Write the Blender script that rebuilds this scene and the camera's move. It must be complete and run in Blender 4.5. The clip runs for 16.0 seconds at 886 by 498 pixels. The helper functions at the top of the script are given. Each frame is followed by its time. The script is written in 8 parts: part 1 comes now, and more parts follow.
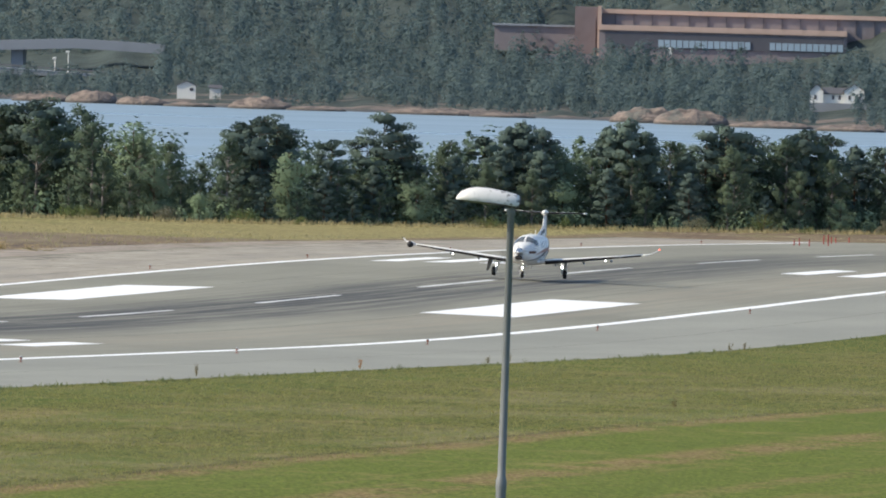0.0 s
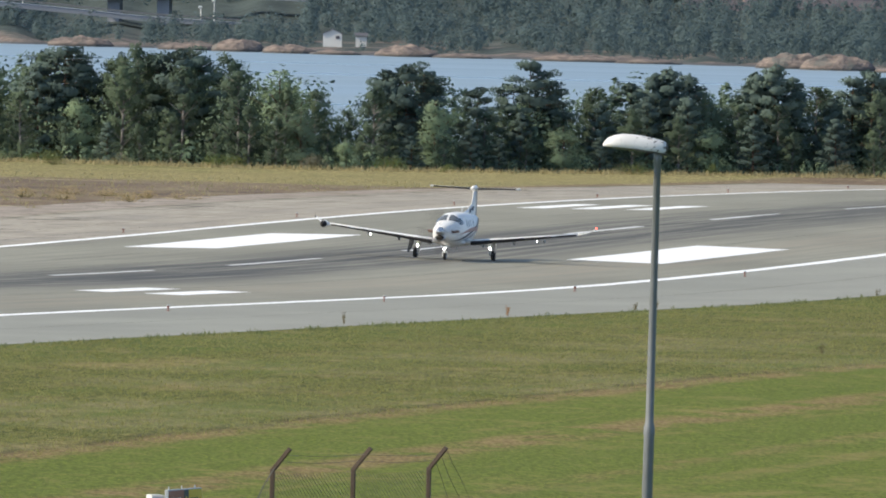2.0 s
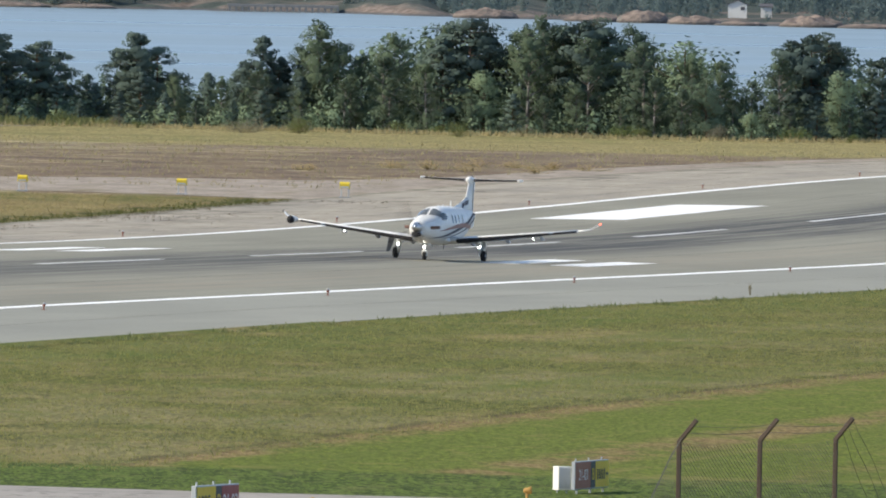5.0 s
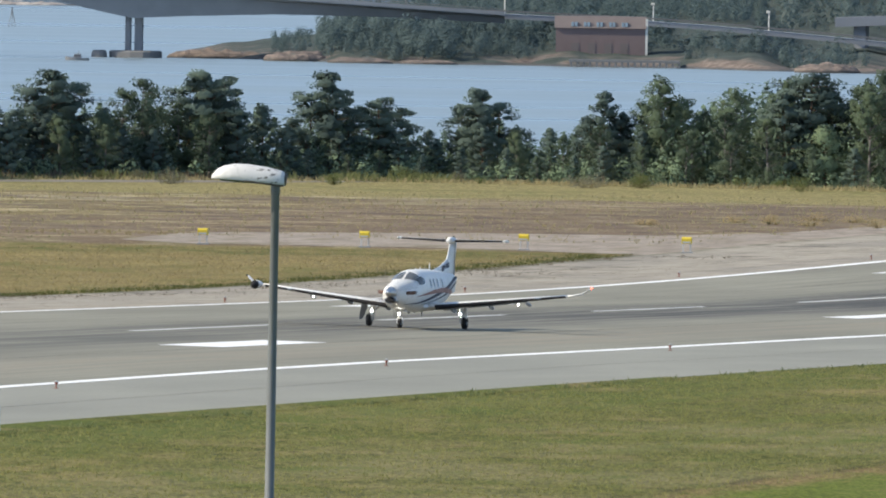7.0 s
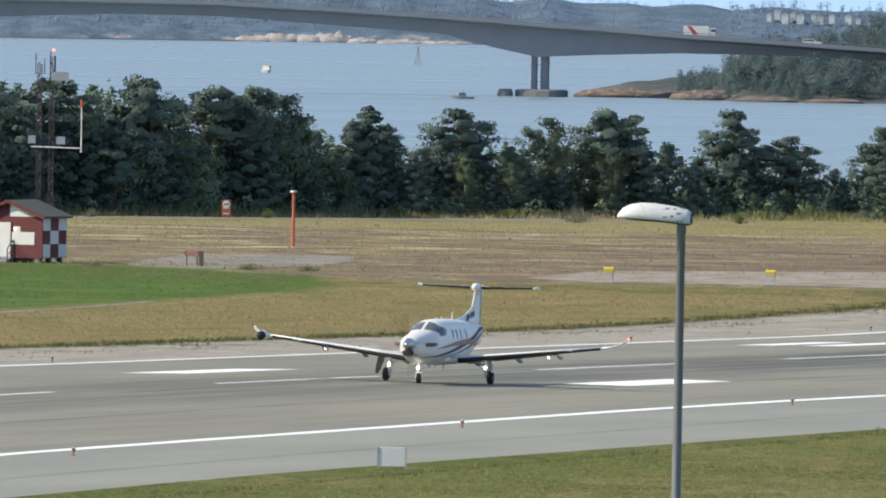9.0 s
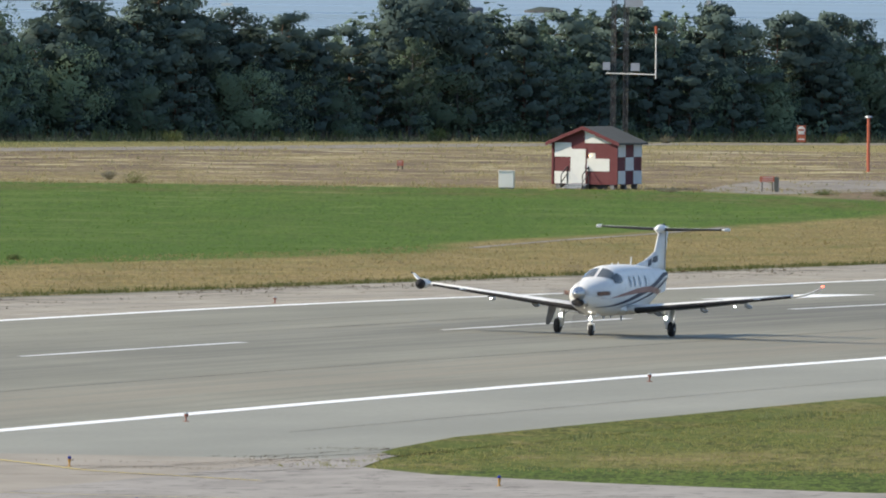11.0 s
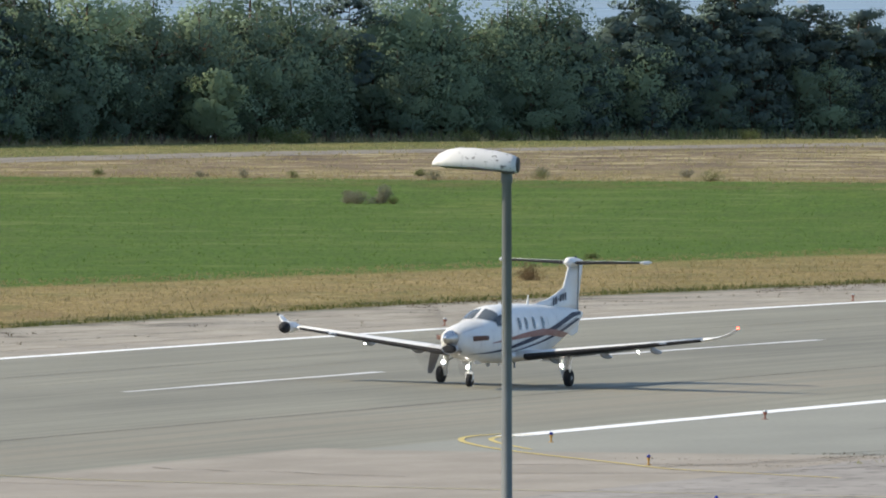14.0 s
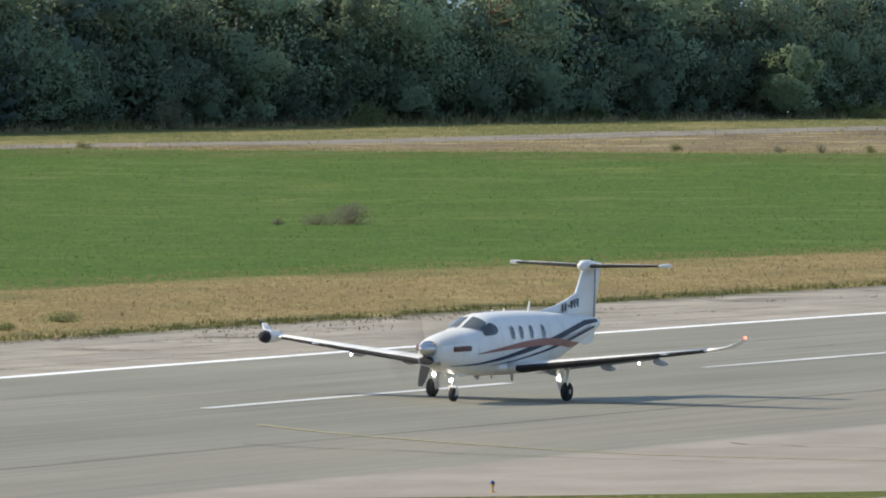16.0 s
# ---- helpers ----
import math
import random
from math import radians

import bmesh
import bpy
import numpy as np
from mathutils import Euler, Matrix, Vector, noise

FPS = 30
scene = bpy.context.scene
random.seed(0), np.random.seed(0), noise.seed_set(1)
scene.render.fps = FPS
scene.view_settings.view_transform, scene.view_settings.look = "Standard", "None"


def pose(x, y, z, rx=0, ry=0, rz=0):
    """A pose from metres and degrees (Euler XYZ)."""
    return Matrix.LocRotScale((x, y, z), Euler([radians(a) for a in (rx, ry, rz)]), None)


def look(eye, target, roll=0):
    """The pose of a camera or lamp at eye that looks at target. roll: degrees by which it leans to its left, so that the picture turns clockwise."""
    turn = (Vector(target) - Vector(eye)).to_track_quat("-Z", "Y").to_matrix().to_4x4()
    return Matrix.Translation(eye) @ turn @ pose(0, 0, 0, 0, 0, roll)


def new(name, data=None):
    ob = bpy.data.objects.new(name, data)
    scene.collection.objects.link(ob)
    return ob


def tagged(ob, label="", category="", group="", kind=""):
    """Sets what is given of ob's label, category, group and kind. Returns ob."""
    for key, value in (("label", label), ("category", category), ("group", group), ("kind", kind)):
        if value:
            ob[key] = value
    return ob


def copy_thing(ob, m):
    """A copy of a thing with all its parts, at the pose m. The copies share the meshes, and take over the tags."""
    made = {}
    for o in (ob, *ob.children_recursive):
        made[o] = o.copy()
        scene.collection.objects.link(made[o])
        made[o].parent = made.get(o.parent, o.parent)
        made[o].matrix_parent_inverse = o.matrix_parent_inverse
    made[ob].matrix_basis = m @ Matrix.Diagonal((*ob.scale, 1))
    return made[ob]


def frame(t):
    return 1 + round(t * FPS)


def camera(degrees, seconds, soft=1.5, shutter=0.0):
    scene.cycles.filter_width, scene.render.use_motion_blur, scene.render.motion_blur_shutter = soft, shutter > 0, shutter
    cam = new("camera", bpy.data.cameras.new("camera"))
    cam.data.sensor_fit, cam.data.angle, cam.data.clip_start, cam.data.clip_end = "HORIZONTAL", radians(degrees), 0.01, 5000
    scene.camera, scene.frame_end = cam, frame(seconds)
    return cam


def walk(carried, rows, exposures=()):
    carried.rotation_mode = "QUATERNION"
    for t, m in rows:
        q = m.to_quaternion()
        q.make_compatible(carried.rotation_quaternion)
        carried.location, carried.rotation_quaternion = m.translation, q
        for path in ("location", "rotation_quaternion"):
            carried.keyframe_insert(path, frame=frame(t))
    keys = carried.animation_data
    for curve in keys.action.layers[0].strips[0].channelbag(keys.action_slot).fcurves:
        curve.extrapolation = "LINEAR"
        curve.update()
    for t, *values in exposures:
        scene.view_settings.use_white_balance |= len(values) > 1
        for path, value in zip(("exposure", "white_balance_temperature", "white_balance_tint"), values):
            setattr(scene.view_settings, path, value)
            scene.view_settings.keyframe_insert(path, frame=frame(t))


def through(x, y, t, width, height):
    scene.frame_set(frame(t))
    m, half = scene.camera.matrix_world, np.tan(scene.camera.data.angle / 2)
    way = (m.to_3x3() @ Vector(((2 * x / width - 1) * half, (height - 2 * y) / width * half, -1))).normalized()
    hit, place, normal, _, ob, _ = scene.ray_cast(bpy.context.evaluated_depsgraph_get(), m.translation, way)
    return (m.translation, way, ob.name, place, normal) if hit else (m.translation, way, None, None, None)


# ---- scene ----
# The camera stands still on high ground beside the airfield and pans after the aircraft.
# World: x across the runway, y along it away from the camera, z up; 0 is about the near runway level.
EYE = Vector((0.0, 0.0, 17.2))
LENS = 2.6812

# seconds, degrees left of +y, degrees up, degrees of lean
PAN = (
    (0.0, 9.1701, -0.8538, 1.6200),
    (0.5, 9.2685, -0.9228, 1.5959),
    (1.0, 9.3443, -0.9749, 1.5547),
    (1.5, 9.4483, -0.9992, 1.3904),
    (2.0, 9.6107, -1.0251, 1.3372),
    (2.5, 9.8213, -1.0657, 1.1884),
    (3.0, 10.0532, -1.1286, 1.1526),
    (3.5, 10.2449, -1.1784, 1.1748),
    (3.7, 10.3255, -1.2218, 1.1975),
    (5.8, 11.2151, -1.0429, 0.9579),
    (6.0, 11.3244, -1.0245, 0.9448),
    (6.5, 11.5901, -1.0068, 0.9175),
    (7.0, 11.8756, -0.9875, 0.8799),
    (7.5, 12.1621, -0.9441, 0.9034),
    (8.0, 12.4792, -0.8813, 0.8682),
    (8.5, 12.7836, -0.8431, 0.8770),
    (9.0, 13.1061, -0.8883, 0.8577),
    (9.5, 13.4582, -0.9589, 0.6457),
    (10.0, 14.0099, -1.0690, 0.5446),
    (10.2, 14.2167, -1.1054, 0.5226),
    (12.3, 15.5668, -1.1077, 0.5523),
    (12.5, 15.6860, -1.1173, 0.4955),
    (13.0, 15.9980, -1.1599, 0.2887),
    (13.5, 16.2817, -1.1542, 0.1547),
    (14.0, 16.5935, -1.1498, 0.1269),
    (14.5, 16.9255, -1.1766, 0.2000),
    (15.0, 17.3433, -1.1914, 0.1453),
    (15.5, 17.7718, -1.2016, -0.0229),
    (16.0, 18.3424, -1.2263, 0.0097),
)


def aim(yaw, pitch, roll):
    a, b = radians(yaw), radians(pitch)
    d = Vector((-math.sin(a) * math.cos(b), math.cos(a) * math.cos(b), math.sin(b)))
    return look(EYE, EYE + d * 100.0, roll)


cam = camera(LENS, 16.0, soft=1.95)
walk(cam, [(t, aim(y, p, r)) for t, y, p, r in PAN])

# ---- light: a clear morning, the sun to the left and a little behind the camera ----
SUN_LEFT, SUN_UP = 113.0, 36.0        # degrees left of +y, degrees up
world = bpy.data.worlds.new("sky")
scene.world = world
world.use_nodes = True
wn = world.node_tree.nodes
sky = wn.new("ShaderNodeTexSky")
sky.sky_type, sky.sun_disc = "NISHITA", False
sky.sun_elevation, sky.sun_rotation = radians(SUN_UP), radians(-SUN_LEFT)
sky.air_density, sky.dust_density, sky.ozone_density = 1.0, 0.4, 1.6
tint = wn.new("ShaderNodeMix")
tint.data_type, tint.blend_type = "RGBA", "MULTIPLY"
tint.inputs[0].default_value = 1.0
tint.inputs[7].default_value = (1.075, 1.0, 0.885, 1.0)
# look a few degrees above each direction, so that the horizon keeps the pale blue of clear air
up = wn.new("ShaderNodeTexCoord")
lift = wn.new("ShaderNodeMapping")
lift.inputs["Location"].default_value = (0.0, 0.0, 0.30)
world.node_tree.links.new(up.outputs["Generated"], lift.inputs["Vector"])
world.node_tree.links.new(lift.outputs[0], sky.inputs["Vector"])
world.node_tree.links.new(sky.outputs["Color"], tint.inputs[6])
world.node_tree.links.new(tint.outputs[2], wn["Background"].inputs["Color"])
wn["Background"].inputs["Strength"].default_value = 0.15
sun = new("sun", bpy.data.lights.new("sun", "SUN"))
sun.data.energy, sun.data.angle, sun.data.color = 2.7, radians(0.9), (1.0, 0.885, 0.69)
sa, sb = radians(SUN_LEFT), radians(SUN_UP)
sun.matrix_world = look((-math.sin(sa) * math.cos(sb) * 50, math.cos(sa) * math.cos(sb) * 50, math.sin(sb) * 50), (0, 0, 0))
scene.view_settings.exposure = 1.0


# ---- materials ----
class Mat:
    """A small builder of node materials on a Principled shader."""

    def __init__(self, name, rough=0.8, metal=0.0, spec=0.5):
        self.m = bpy.data.materials.new(name)
        self.m.use_nodes = True
        self.t = self.m.node_tree
        self.b = self.t.nodes["Principled BSDF"]
        self.b.inputs["Roughness"].default_value = rough
        self.b.inputs["Metallic"].default_value = metal
        self.b.inputs["Specular IOR Level"].default_value = spec
        self.pos = None

    def link(self, a, b):
        self.t.links.new(a, b)

    def put(self, socket, v):
        if hasattr(v, "is_linked"):
            self.link(v, socket)
        elif isinstance(v, (tuple, list)) and len(v) == 3 and socket.type == "RGBA":
            socket.default_value = (*v, 1.0)
        else:
            socket.default_value = v

    def xyz(self):
        if not self.pos:
            self.pos = self.t.nodes.new("ShaderNodeNewGeometry").outputs["Position"]
        return self.pos

    def obj(self):
        return self.t.nodes.new("ShaderNodeTexCoord").outputs["Object"]

    def axes(self, v=None):
        n = self.t.nodes.new("ShaderNodeSeparateXYZ")
        self.link(v or self.xyz(), n.inputs[0])
        return n.outputs

    def math(self, op, a, b=0.0, c=0.0):
        n = self.t.nodes.new("ShaderNodeMath")
        n.operation = op
        for i, v in enumerate((a, b, c)):
            self.put(n.inputs[i], v)
        return n.outputs[0]

    def math3(self, v, off):
        n = self.t.nodes.new("ShaderNodeVectorMath")
        self.link(v, n.inputs[0])
        n.inputs[1].default_value = off
        return n.outputs[0]

    def ramp(self, v, lo, hi, a=0.0, b=1.0):
        n = self.t.nodes.new("ShaderNodeMapRange")
        n.interpolation_type = "SMOOTHSTEP"
        for i, w in enumerate((v, lo, hi, a, b)):
            self.put(n.inputs[i], w)
        return n.outputs[0]

    def noise(self, size, detail=4.0, stretch=(1, 1, 1), rough=0.55, v=None):
        mp = self.t.nodes.new("ShaderNodeMapping")
        mp.inputs["Scale"].default_value = [1.0 / (size * s) for s in stretch]
        self.link(v or self.xyz(), mp.inputs["Vector"])
        n = self.t.nodes.new("ShaderNodeTexNoise")
        n.inputs["Scale"].default_value = 1.0
        n.inputs["Detail"].default_value = detail
        n.inputs["Roughness"].default_value = rough
        self.link(mp.outputs[0], n.inputs["Vector"])
        return n.outputs["Fac"]

    def turned(self, degrees):
        """World position turned about the vertical, so that grain can lie along a slanting line."""
        mp = self.t.nodes.new("ShaderNodeMapping")
        mp.inputs["Rotation"].default_value = (0.0, 0.0, radians(degrees))
        self.link(self.xyz(), mp.inputs["Vector"])
        return mp.outputs[0]

    def mix(self, f, a, b):
        n = self.t.nodes.new("ShaderNodeMix")
        n.data_type = "RGBA"
        self.put(n.inputs[0], f)
        self.put(n.inputs[6], a)
        self.put(n.inputs[7], b)
        return n.outputs[2]

    def rnd(self):
        return self.t.nodes.new("ShaderNodeObjectInfo").outputs["Random"]

    def island(self):
        return self.t.nodes.new("ShaderNodeNewGeometry").outputs["Random Per Island"]

    def color(self, c):
        self.put(self.b.inputs["Base Color"], c)
        return self

    def rough(self, v):
        self.put(self.b.inputs["Roughness"], v)
        return self

    def bump(self, h, strength=0.3, dist=0.02):
        n = self.t.nodes.new("ShaderNodeBump")
        n.inputs["Strength"].default_value = strength
        n.inputs["Distance"].default_value = dist
        self.link(h, n.inputs["Height"])
        self.link(n.outputs[0], self.b.inputs["Normal"])
        return self

    def glow(self, c, s):
        self.b.inputs["Emission Color"].default_value = (*c, 1)
        self.b.inputs["Emission Strength"].default_value = s
        return self


def painted(name, c, rough=0.45, metal=0.0, wear=0.25, size=0.25):
    """Paint or bare metal with faint stains at two scales."""
    m = Mat(name, rough, metal)
    n = m.math("MULTIPLY", m.noise(size, 5.0, v=m.obj()), m.noise(size * 6, 3.0, v=m.obj()))
    f = m.ramp(n, 0.15, 0.5, 0.0, wear)
    m.color(m.mix(f, c, tuple(k * 0.45 for k in c)))
    m.rough(m.ramp(n, 0.1, 0.5, rough, min(1.0, rough + 0.2)))
    return m.m


def leafy(name, a, b, c, size=0.6, through=0.5, vary=0.0):
    """Foliage that varies from clump to clump and from tree to tree, and lets part of the light through."""
    m = Mat(name, 0.8, spec=0.15)
    k = m.mix(m.ramp(m.island(), 0.0, 1.0, 0.3, 0.7), a, b)
    k = m.mix(m.ramp(m.rnd(), 0.0, 1.0, 0.0, 0.6), k, c)
    k = m.mix(m.ramp(m.noise(size, 3.0), 0.4, 0.7, 0.0, 0.35), k, tuple(x * 0.75 for x in a))
    v = m.t.nodes.new("ShaderNodeHueSaturation")
    m.put(v.inputs["Value"], m.ramp(m.rnd(), 0.0, 1.0, 1 - vary, 1 + vary))
    m.put(v.inputs["Color"], k)
    k = v.outputs["Color"]
    m.color(k)
    tr = m.t.nodes.new("ShaderNodeBsdfTranslucent")
    m.link(k, tr.inputs["Color"])
    mx = m.t.nodes.new("ShaderNodeMixShader")
    mx.inputs[0].default_value = through
    m.link(m.b.outputs[0], mx.inputs[1])
    m.link(tr.outputs[0], mx.inputs[2])
    m.link(mx.outputs[0], m.t.nodes["Material Output"].inputs["Surface"])
    return m.m


# ---- building helpers ----
def part(name, bm, material, parent=None, label="", smooth=False):
    """Links a bmesh as one mesh object under a thing or a part."""
    me = bpy.data.meshes.new(name)
    if smooth:
        for fc in bm.faces:
            fc.smooth = True
    bm.to_mesh(me)
    bm.free()
    for mt in (material if isinstance(material, (list, tuple)) else [material]):
        me.materials.append(mt)
    ob = new(name, me)
    ob.parent = parent
    if label:
        ob["label"] = label
    return ob


def mesh_part(name, verts, faces, material, parent=None, label="", smooth=False):
    me = bpy.data.meshes.new(name)
    me.from_pydata(verts, [], faces)
    me.materials.append(material)
    if smooth:
        me.polygons.foreach_set("use_smooth", [True] * len(me.polygons))
    me.update()
    ob = new(name, me)
    ob.parent = parent
    if label:
        ob["label"] = label
    return ob


def thing(name, m, label, category, group="", kind=""):
    ob = new(name)
    ob.empty_display_size = 0.3
    ob.matrix_world = m
    return tagged(ob, label, category, group, kind)


def box(bm, cx, cy, cz, sx, sy, sz, m=None, bevel=0.0):
    r = bmesh.ops.create_cube(bm, size=1.0)
    mt = (m or Matrix()) @ Matrix.Translation((cx, cy, cz)) @ Matrix.Diagonal((sx, sy, sz, 1))
    bmesh.ops.transform(bm, matrix=mt, verts=r["verts"])
    if bevel:
        es = list({e for v in r["verts"] for e in v.link_edges})
        bmesh.ops.bevel(bm, geom=es, offset=bevel, segments=2, affect="EDGES", profile=0.5)
    return bm


def rod(bm, a, b, r1, r2=None, n=10):
    """A tapered round bar from a to b."""
    a, b = Vector(a), Vector(b)
    d = b - a
    mt = Matrix.Translation((a + b) / 2) @ d.to_track_quat("Z", "Y").to_matrix().to_4x4()
    bmesh.ops.create_cone(bm, cap_ends=True, segments=n, radius1=r1, radius2=r1 if r2 is None else r2, depth=d.length, matrix=mt)
    return bm


def loft(bm, rings, cap=True):
    """Skins closed rings of equal length."""
    vs = [[bm.verts.new(p) for p in ring] for ring in rings]
    n = len(vs[0])
    for a, b in zip(vs, vs[1:]):
        for i in range(n):
            bm.faces.new((a[i], a[(i + 1) % n], b[(i + 1) % n], b[i]))
    if cap:
        bm.faces.new(vs[0][::-1])
        bm.faces.new(vs[-1])
    bmesh.ops.recalc_face_normals(bm, faces=bm.faces[:])
    return bm


BM = bmesh.new

# ---- the lie of the land ----
LONG = ((-2000, -.2), (400, -.1), (520, -.15), (580, -.22), (640, -.35), (700, -.64), (760, -.95), (820, -1.49), (880, -1.98),
        (940, -2.52), (1000, -3.01), (1060, -3.12), (1120, -2.95), (1180, -2.7), (1240, -2.6), (1305, -2.75), (1390, -3.2), (1480, -3.9), (6000, -3.9))
CROWN = ((-3000, 0), (-225, .1), (-209, .22), (-187.5, .42), (-164, 0), (3000, 0))
EDGE_OF_WOOD = ((-900, 560), (-520, 980), (-460, 1150), (-440, 1218), (-425, 1275), (-408, 1332), (-385, 1385), (-362, 1438), (-345, 1480),
                (-320, 1508), (-262, 1500), (-240, 1525), (-213, 1548), (-150, 1560), (3000, 1560))
LX, LZ = [p[0] for p in LONG], [p[1] for p in LONG]
CX, CZ = [p[0] for p in CROWN], [p[1] for p in CROWN]
WX, WY = [p[0] for p in EDGE_OF_WOOD], [p[1] for p in EDGE_OF_WOOD]
SEA = -5.2


def smooth(v):
    v = min(1.0, max(0.0, v))
    return v * v * (3 - 2 * v)


def wood_y(x):
    return float(np.interp(x, WX, WY))


def land(x, y):
    """Height of the ground, the paved strip included."""
    z = sum(float(np.interp(y + d, LX, LZ)) for d in (-24, -12, 0, 12, 24)) / 5 + float(np.interp(x, CX, CZ)) - 0.07
    z -= 0.2 * smooth((770 - y) / 200) * smooth((-190 - x) / 16)
    z += (-9.0 - z) * smooth((y - wood_y(x) - 75) / 60)
    r = math.hypot(x, y)
    if r < 430:
        z += (6.5 - z) * smooth((430 - r) / 130)
    if r < 120:
        z += (15.55 - z) * smooth((120 - r) / 100)
    return z


def land_many(x, y):
    """Heights of many spots of the open airfield."""
    z = sum(np.interp(y + d, LX, LZ) for d in (-24, -12, 0, 12, 24)) / 5 + np.interp(x, CX, CZ) - 0.07
    a, b = np.clip((770 - y) / 200, 0, 1), np.clip((-190 - x) / 16, 0, 1)
    return z - 0.2 * a * a * (3 - 2 * a) * b * b * (3 - 2 * b)


def span(a, b, step):
    n = max(1, round(abs(b - a) / step))
    return [a + (b - a) * i / n for i in range(n)]


def sheet(name, xs, ys, material, lift=0.0, parent=None, label=""):
    verts = [(x, y, land(x, y) + lift) for y in ys for x in xs]
    n = len(xs)
    faces = [(j * n + i, j * n + i + 1, (j + 1) * n + i + 1, (j + 1) * n + i) for j in range(len(ys) - 1) for i in range(n - 1)]
    return mesh_part(name, verts, faces, material, parent, label, True)


def ground_material():
    m = Mat("ground_cover", 0.95, spec=0.1)
    ax = m.axes()
    x, y = ax[0], ax[1]
    wob = m.math("MULTIPLY_ADD", m.noise(9.0, 4.0), 7.0, -3.5)
    wobl = m.math("MULTIPLY_ADD", m.noise(45.0, 3.0), 40.0, -20.0)
    yw = m.math("ADD", y, m.math("ADD", wob, m.math("MULTIPLY", wobl, 0.25)))
    slant = m.turned(-12.5)
    fine = m.noise(0.17, 3.0, (1, 6.0, 1), 0.65, slant)
    mid = m.noise(1.6, 6.0, (1.7, 4.0, 1), 0.72, slant)
    big = m.noise(8.0, 4.0, (1.6, 3.5, 1), 0.55, slant)
    tuft = m.noise(0.14, 2.0, (1, 7.0, 1), 0.6, slant)
    fleck = m.noise(0.10, 2.0, (1, 8.0, 1), 0.6, m.math3(slant, (31.0, 57.0, 3.0)))
    clod = m.noise(0.55, 5.0, (1, 4.5, 1), 0.68, m.math3(slant, (5.0, 9.0, 1.0)))
    dash = m.noise(0.8, 5.0, (1.4, 4.0, 1), 0.70, m.math3(slant, (71.0, 13.0, 2.0)))
    mow = m.noise(2.4, 3.0, (1.0, 60.0, 1.0), 0.5)

    def grass(dark, light, dry, share, rugged=1.0):
        k = m.mix(m.ramp(fine, 0.40, 0.60), tuple(c * 0.82 for c in dark), tuple(c * 1.12 for c in light))
        k = m.mix(m.ramp(m.math("ADD", mid, m.math("MULTIPLY", m.math("SUBTRACT", big, 0.5), 0.9)), 0.60 - share, 0.86 - share), k, dry)
        k = m.mix(m.ramp(tuft, 0.48, 0.66, 0.0, 0.55 * rugged), k, tuple(c * 0.5 for c in dark))
        k = m.mix(m.ramp(clod, 0.52, 0.62, 0.0, 0.8 * rugged), k, tuple(c * 0.48 for c in dark))
        k = m.mix(m.ramp(dash, 0.55, 0.66, 0.0, 0.5), k, dry)
        return m.mix(m.ramp(fleck, 0.56, 0.68, 0.0, 0.45), k, tuple(0.5 * c + 0.5 * d + 0.03 for c, d in zip(light, dry)))

    rough = grass((0.072, 0.082, 0.014), (0.150, 0.150, 0.034), (0.245, 0.200, 0.080), 0.13)
    mown = grass((0.092, 0.118, 0.016), (0.122, 0.150, 0.024), (0.205, 0.180, 0.058), 0.06, 0.12)
    straw = grass((0.208, 0.157, 0.065), (0.325, 0.248, 0.109), (0.17, 0.145, 0.055), 0.08, 0.5)
    lawn = grass((0.047, 0.092, 0.012), (0.086, 0.148, 0.020), (0.130, 0.168, 0.036), 0.05, 0.35)
    lawn = m.mix(m.ramp(m.noise(5.0, 5.0, (3.0, 2.5, 1.0), 0.66), 0.54, 0.66, 0.0, 0.55), lawn, (0.125, 0.165, 0.042))
    lawn = m.mix(m.ramp(m.noise(1.4, 5.0, (2.0, 3.0, 1.0), 0.72), 0.60, 0.70, 0.0, 0.7), lawn, (0.034, 0.060, 0.012))
    heath = grass((0.165, 0.125, 0.074), (0.27, 0.205, 0.120), (0.165, 0.120, 0.088), 0.20)
    heath = m.mix(m.ramp(x, -272.0, -290.0), heath, grass((0.175, 0.142, 0.064), (0.30, 0.245, 0.110), (0.20, 0.15, 0.088), 0.16))
    yellow = grass((0.22, 0.19, 0.08), (0.36, 0.30, 0.135), (0.16, 0.165, 0.055), 0.12)
    verge = grass((0.040, 0.050, 0.015), (0.085, 0.090, 0.028), (0.16, 0.135, 0.055), 0.03)
    dirt = m.mix(m.ramp(fine, 0.3, 0.75), (0.21, 0.165, 0.125), (0.33, 0.275, 0.22))
    # patches of green and of brown in the dry grass
    moss = m.noise(4.5, 6.0, (1.3, 3.6, 1.0), 0.70, m.math3(slant, (11.0, 61.0, 4.0)))
    sere = m.noise(3.2, 6.0, (1.5, 3.4, 1.0), 0.72, m.math3(slant, (83.0, 7.0, 6.0)))
    straw = m.mix(m.math("MULTIPLY", m.ramp(moss, 0.52, 0.62), m.ramp(y, 620.0, 820.0, 0.18, 0.75)), straw, m.mix(m.ramp(clod, 0.35, 0.65), (0.090, 0.095, 0.026), (0.175, 0.165, 0.056)))
    straw = m.mix(m.ramp(sere, 0.53, 0.63, 0.0, 0.60), straw, m.mix(m.ramp(clod, 0.35, 0.65), (0.150, 0.100, 0.046), (0.235, 0.170, 0.080)))
    straw = m.mix(m.ramp(sere, 0.44, 0.34, 0.0, 0.55), straw, (0.375, 0.295, 0.140))
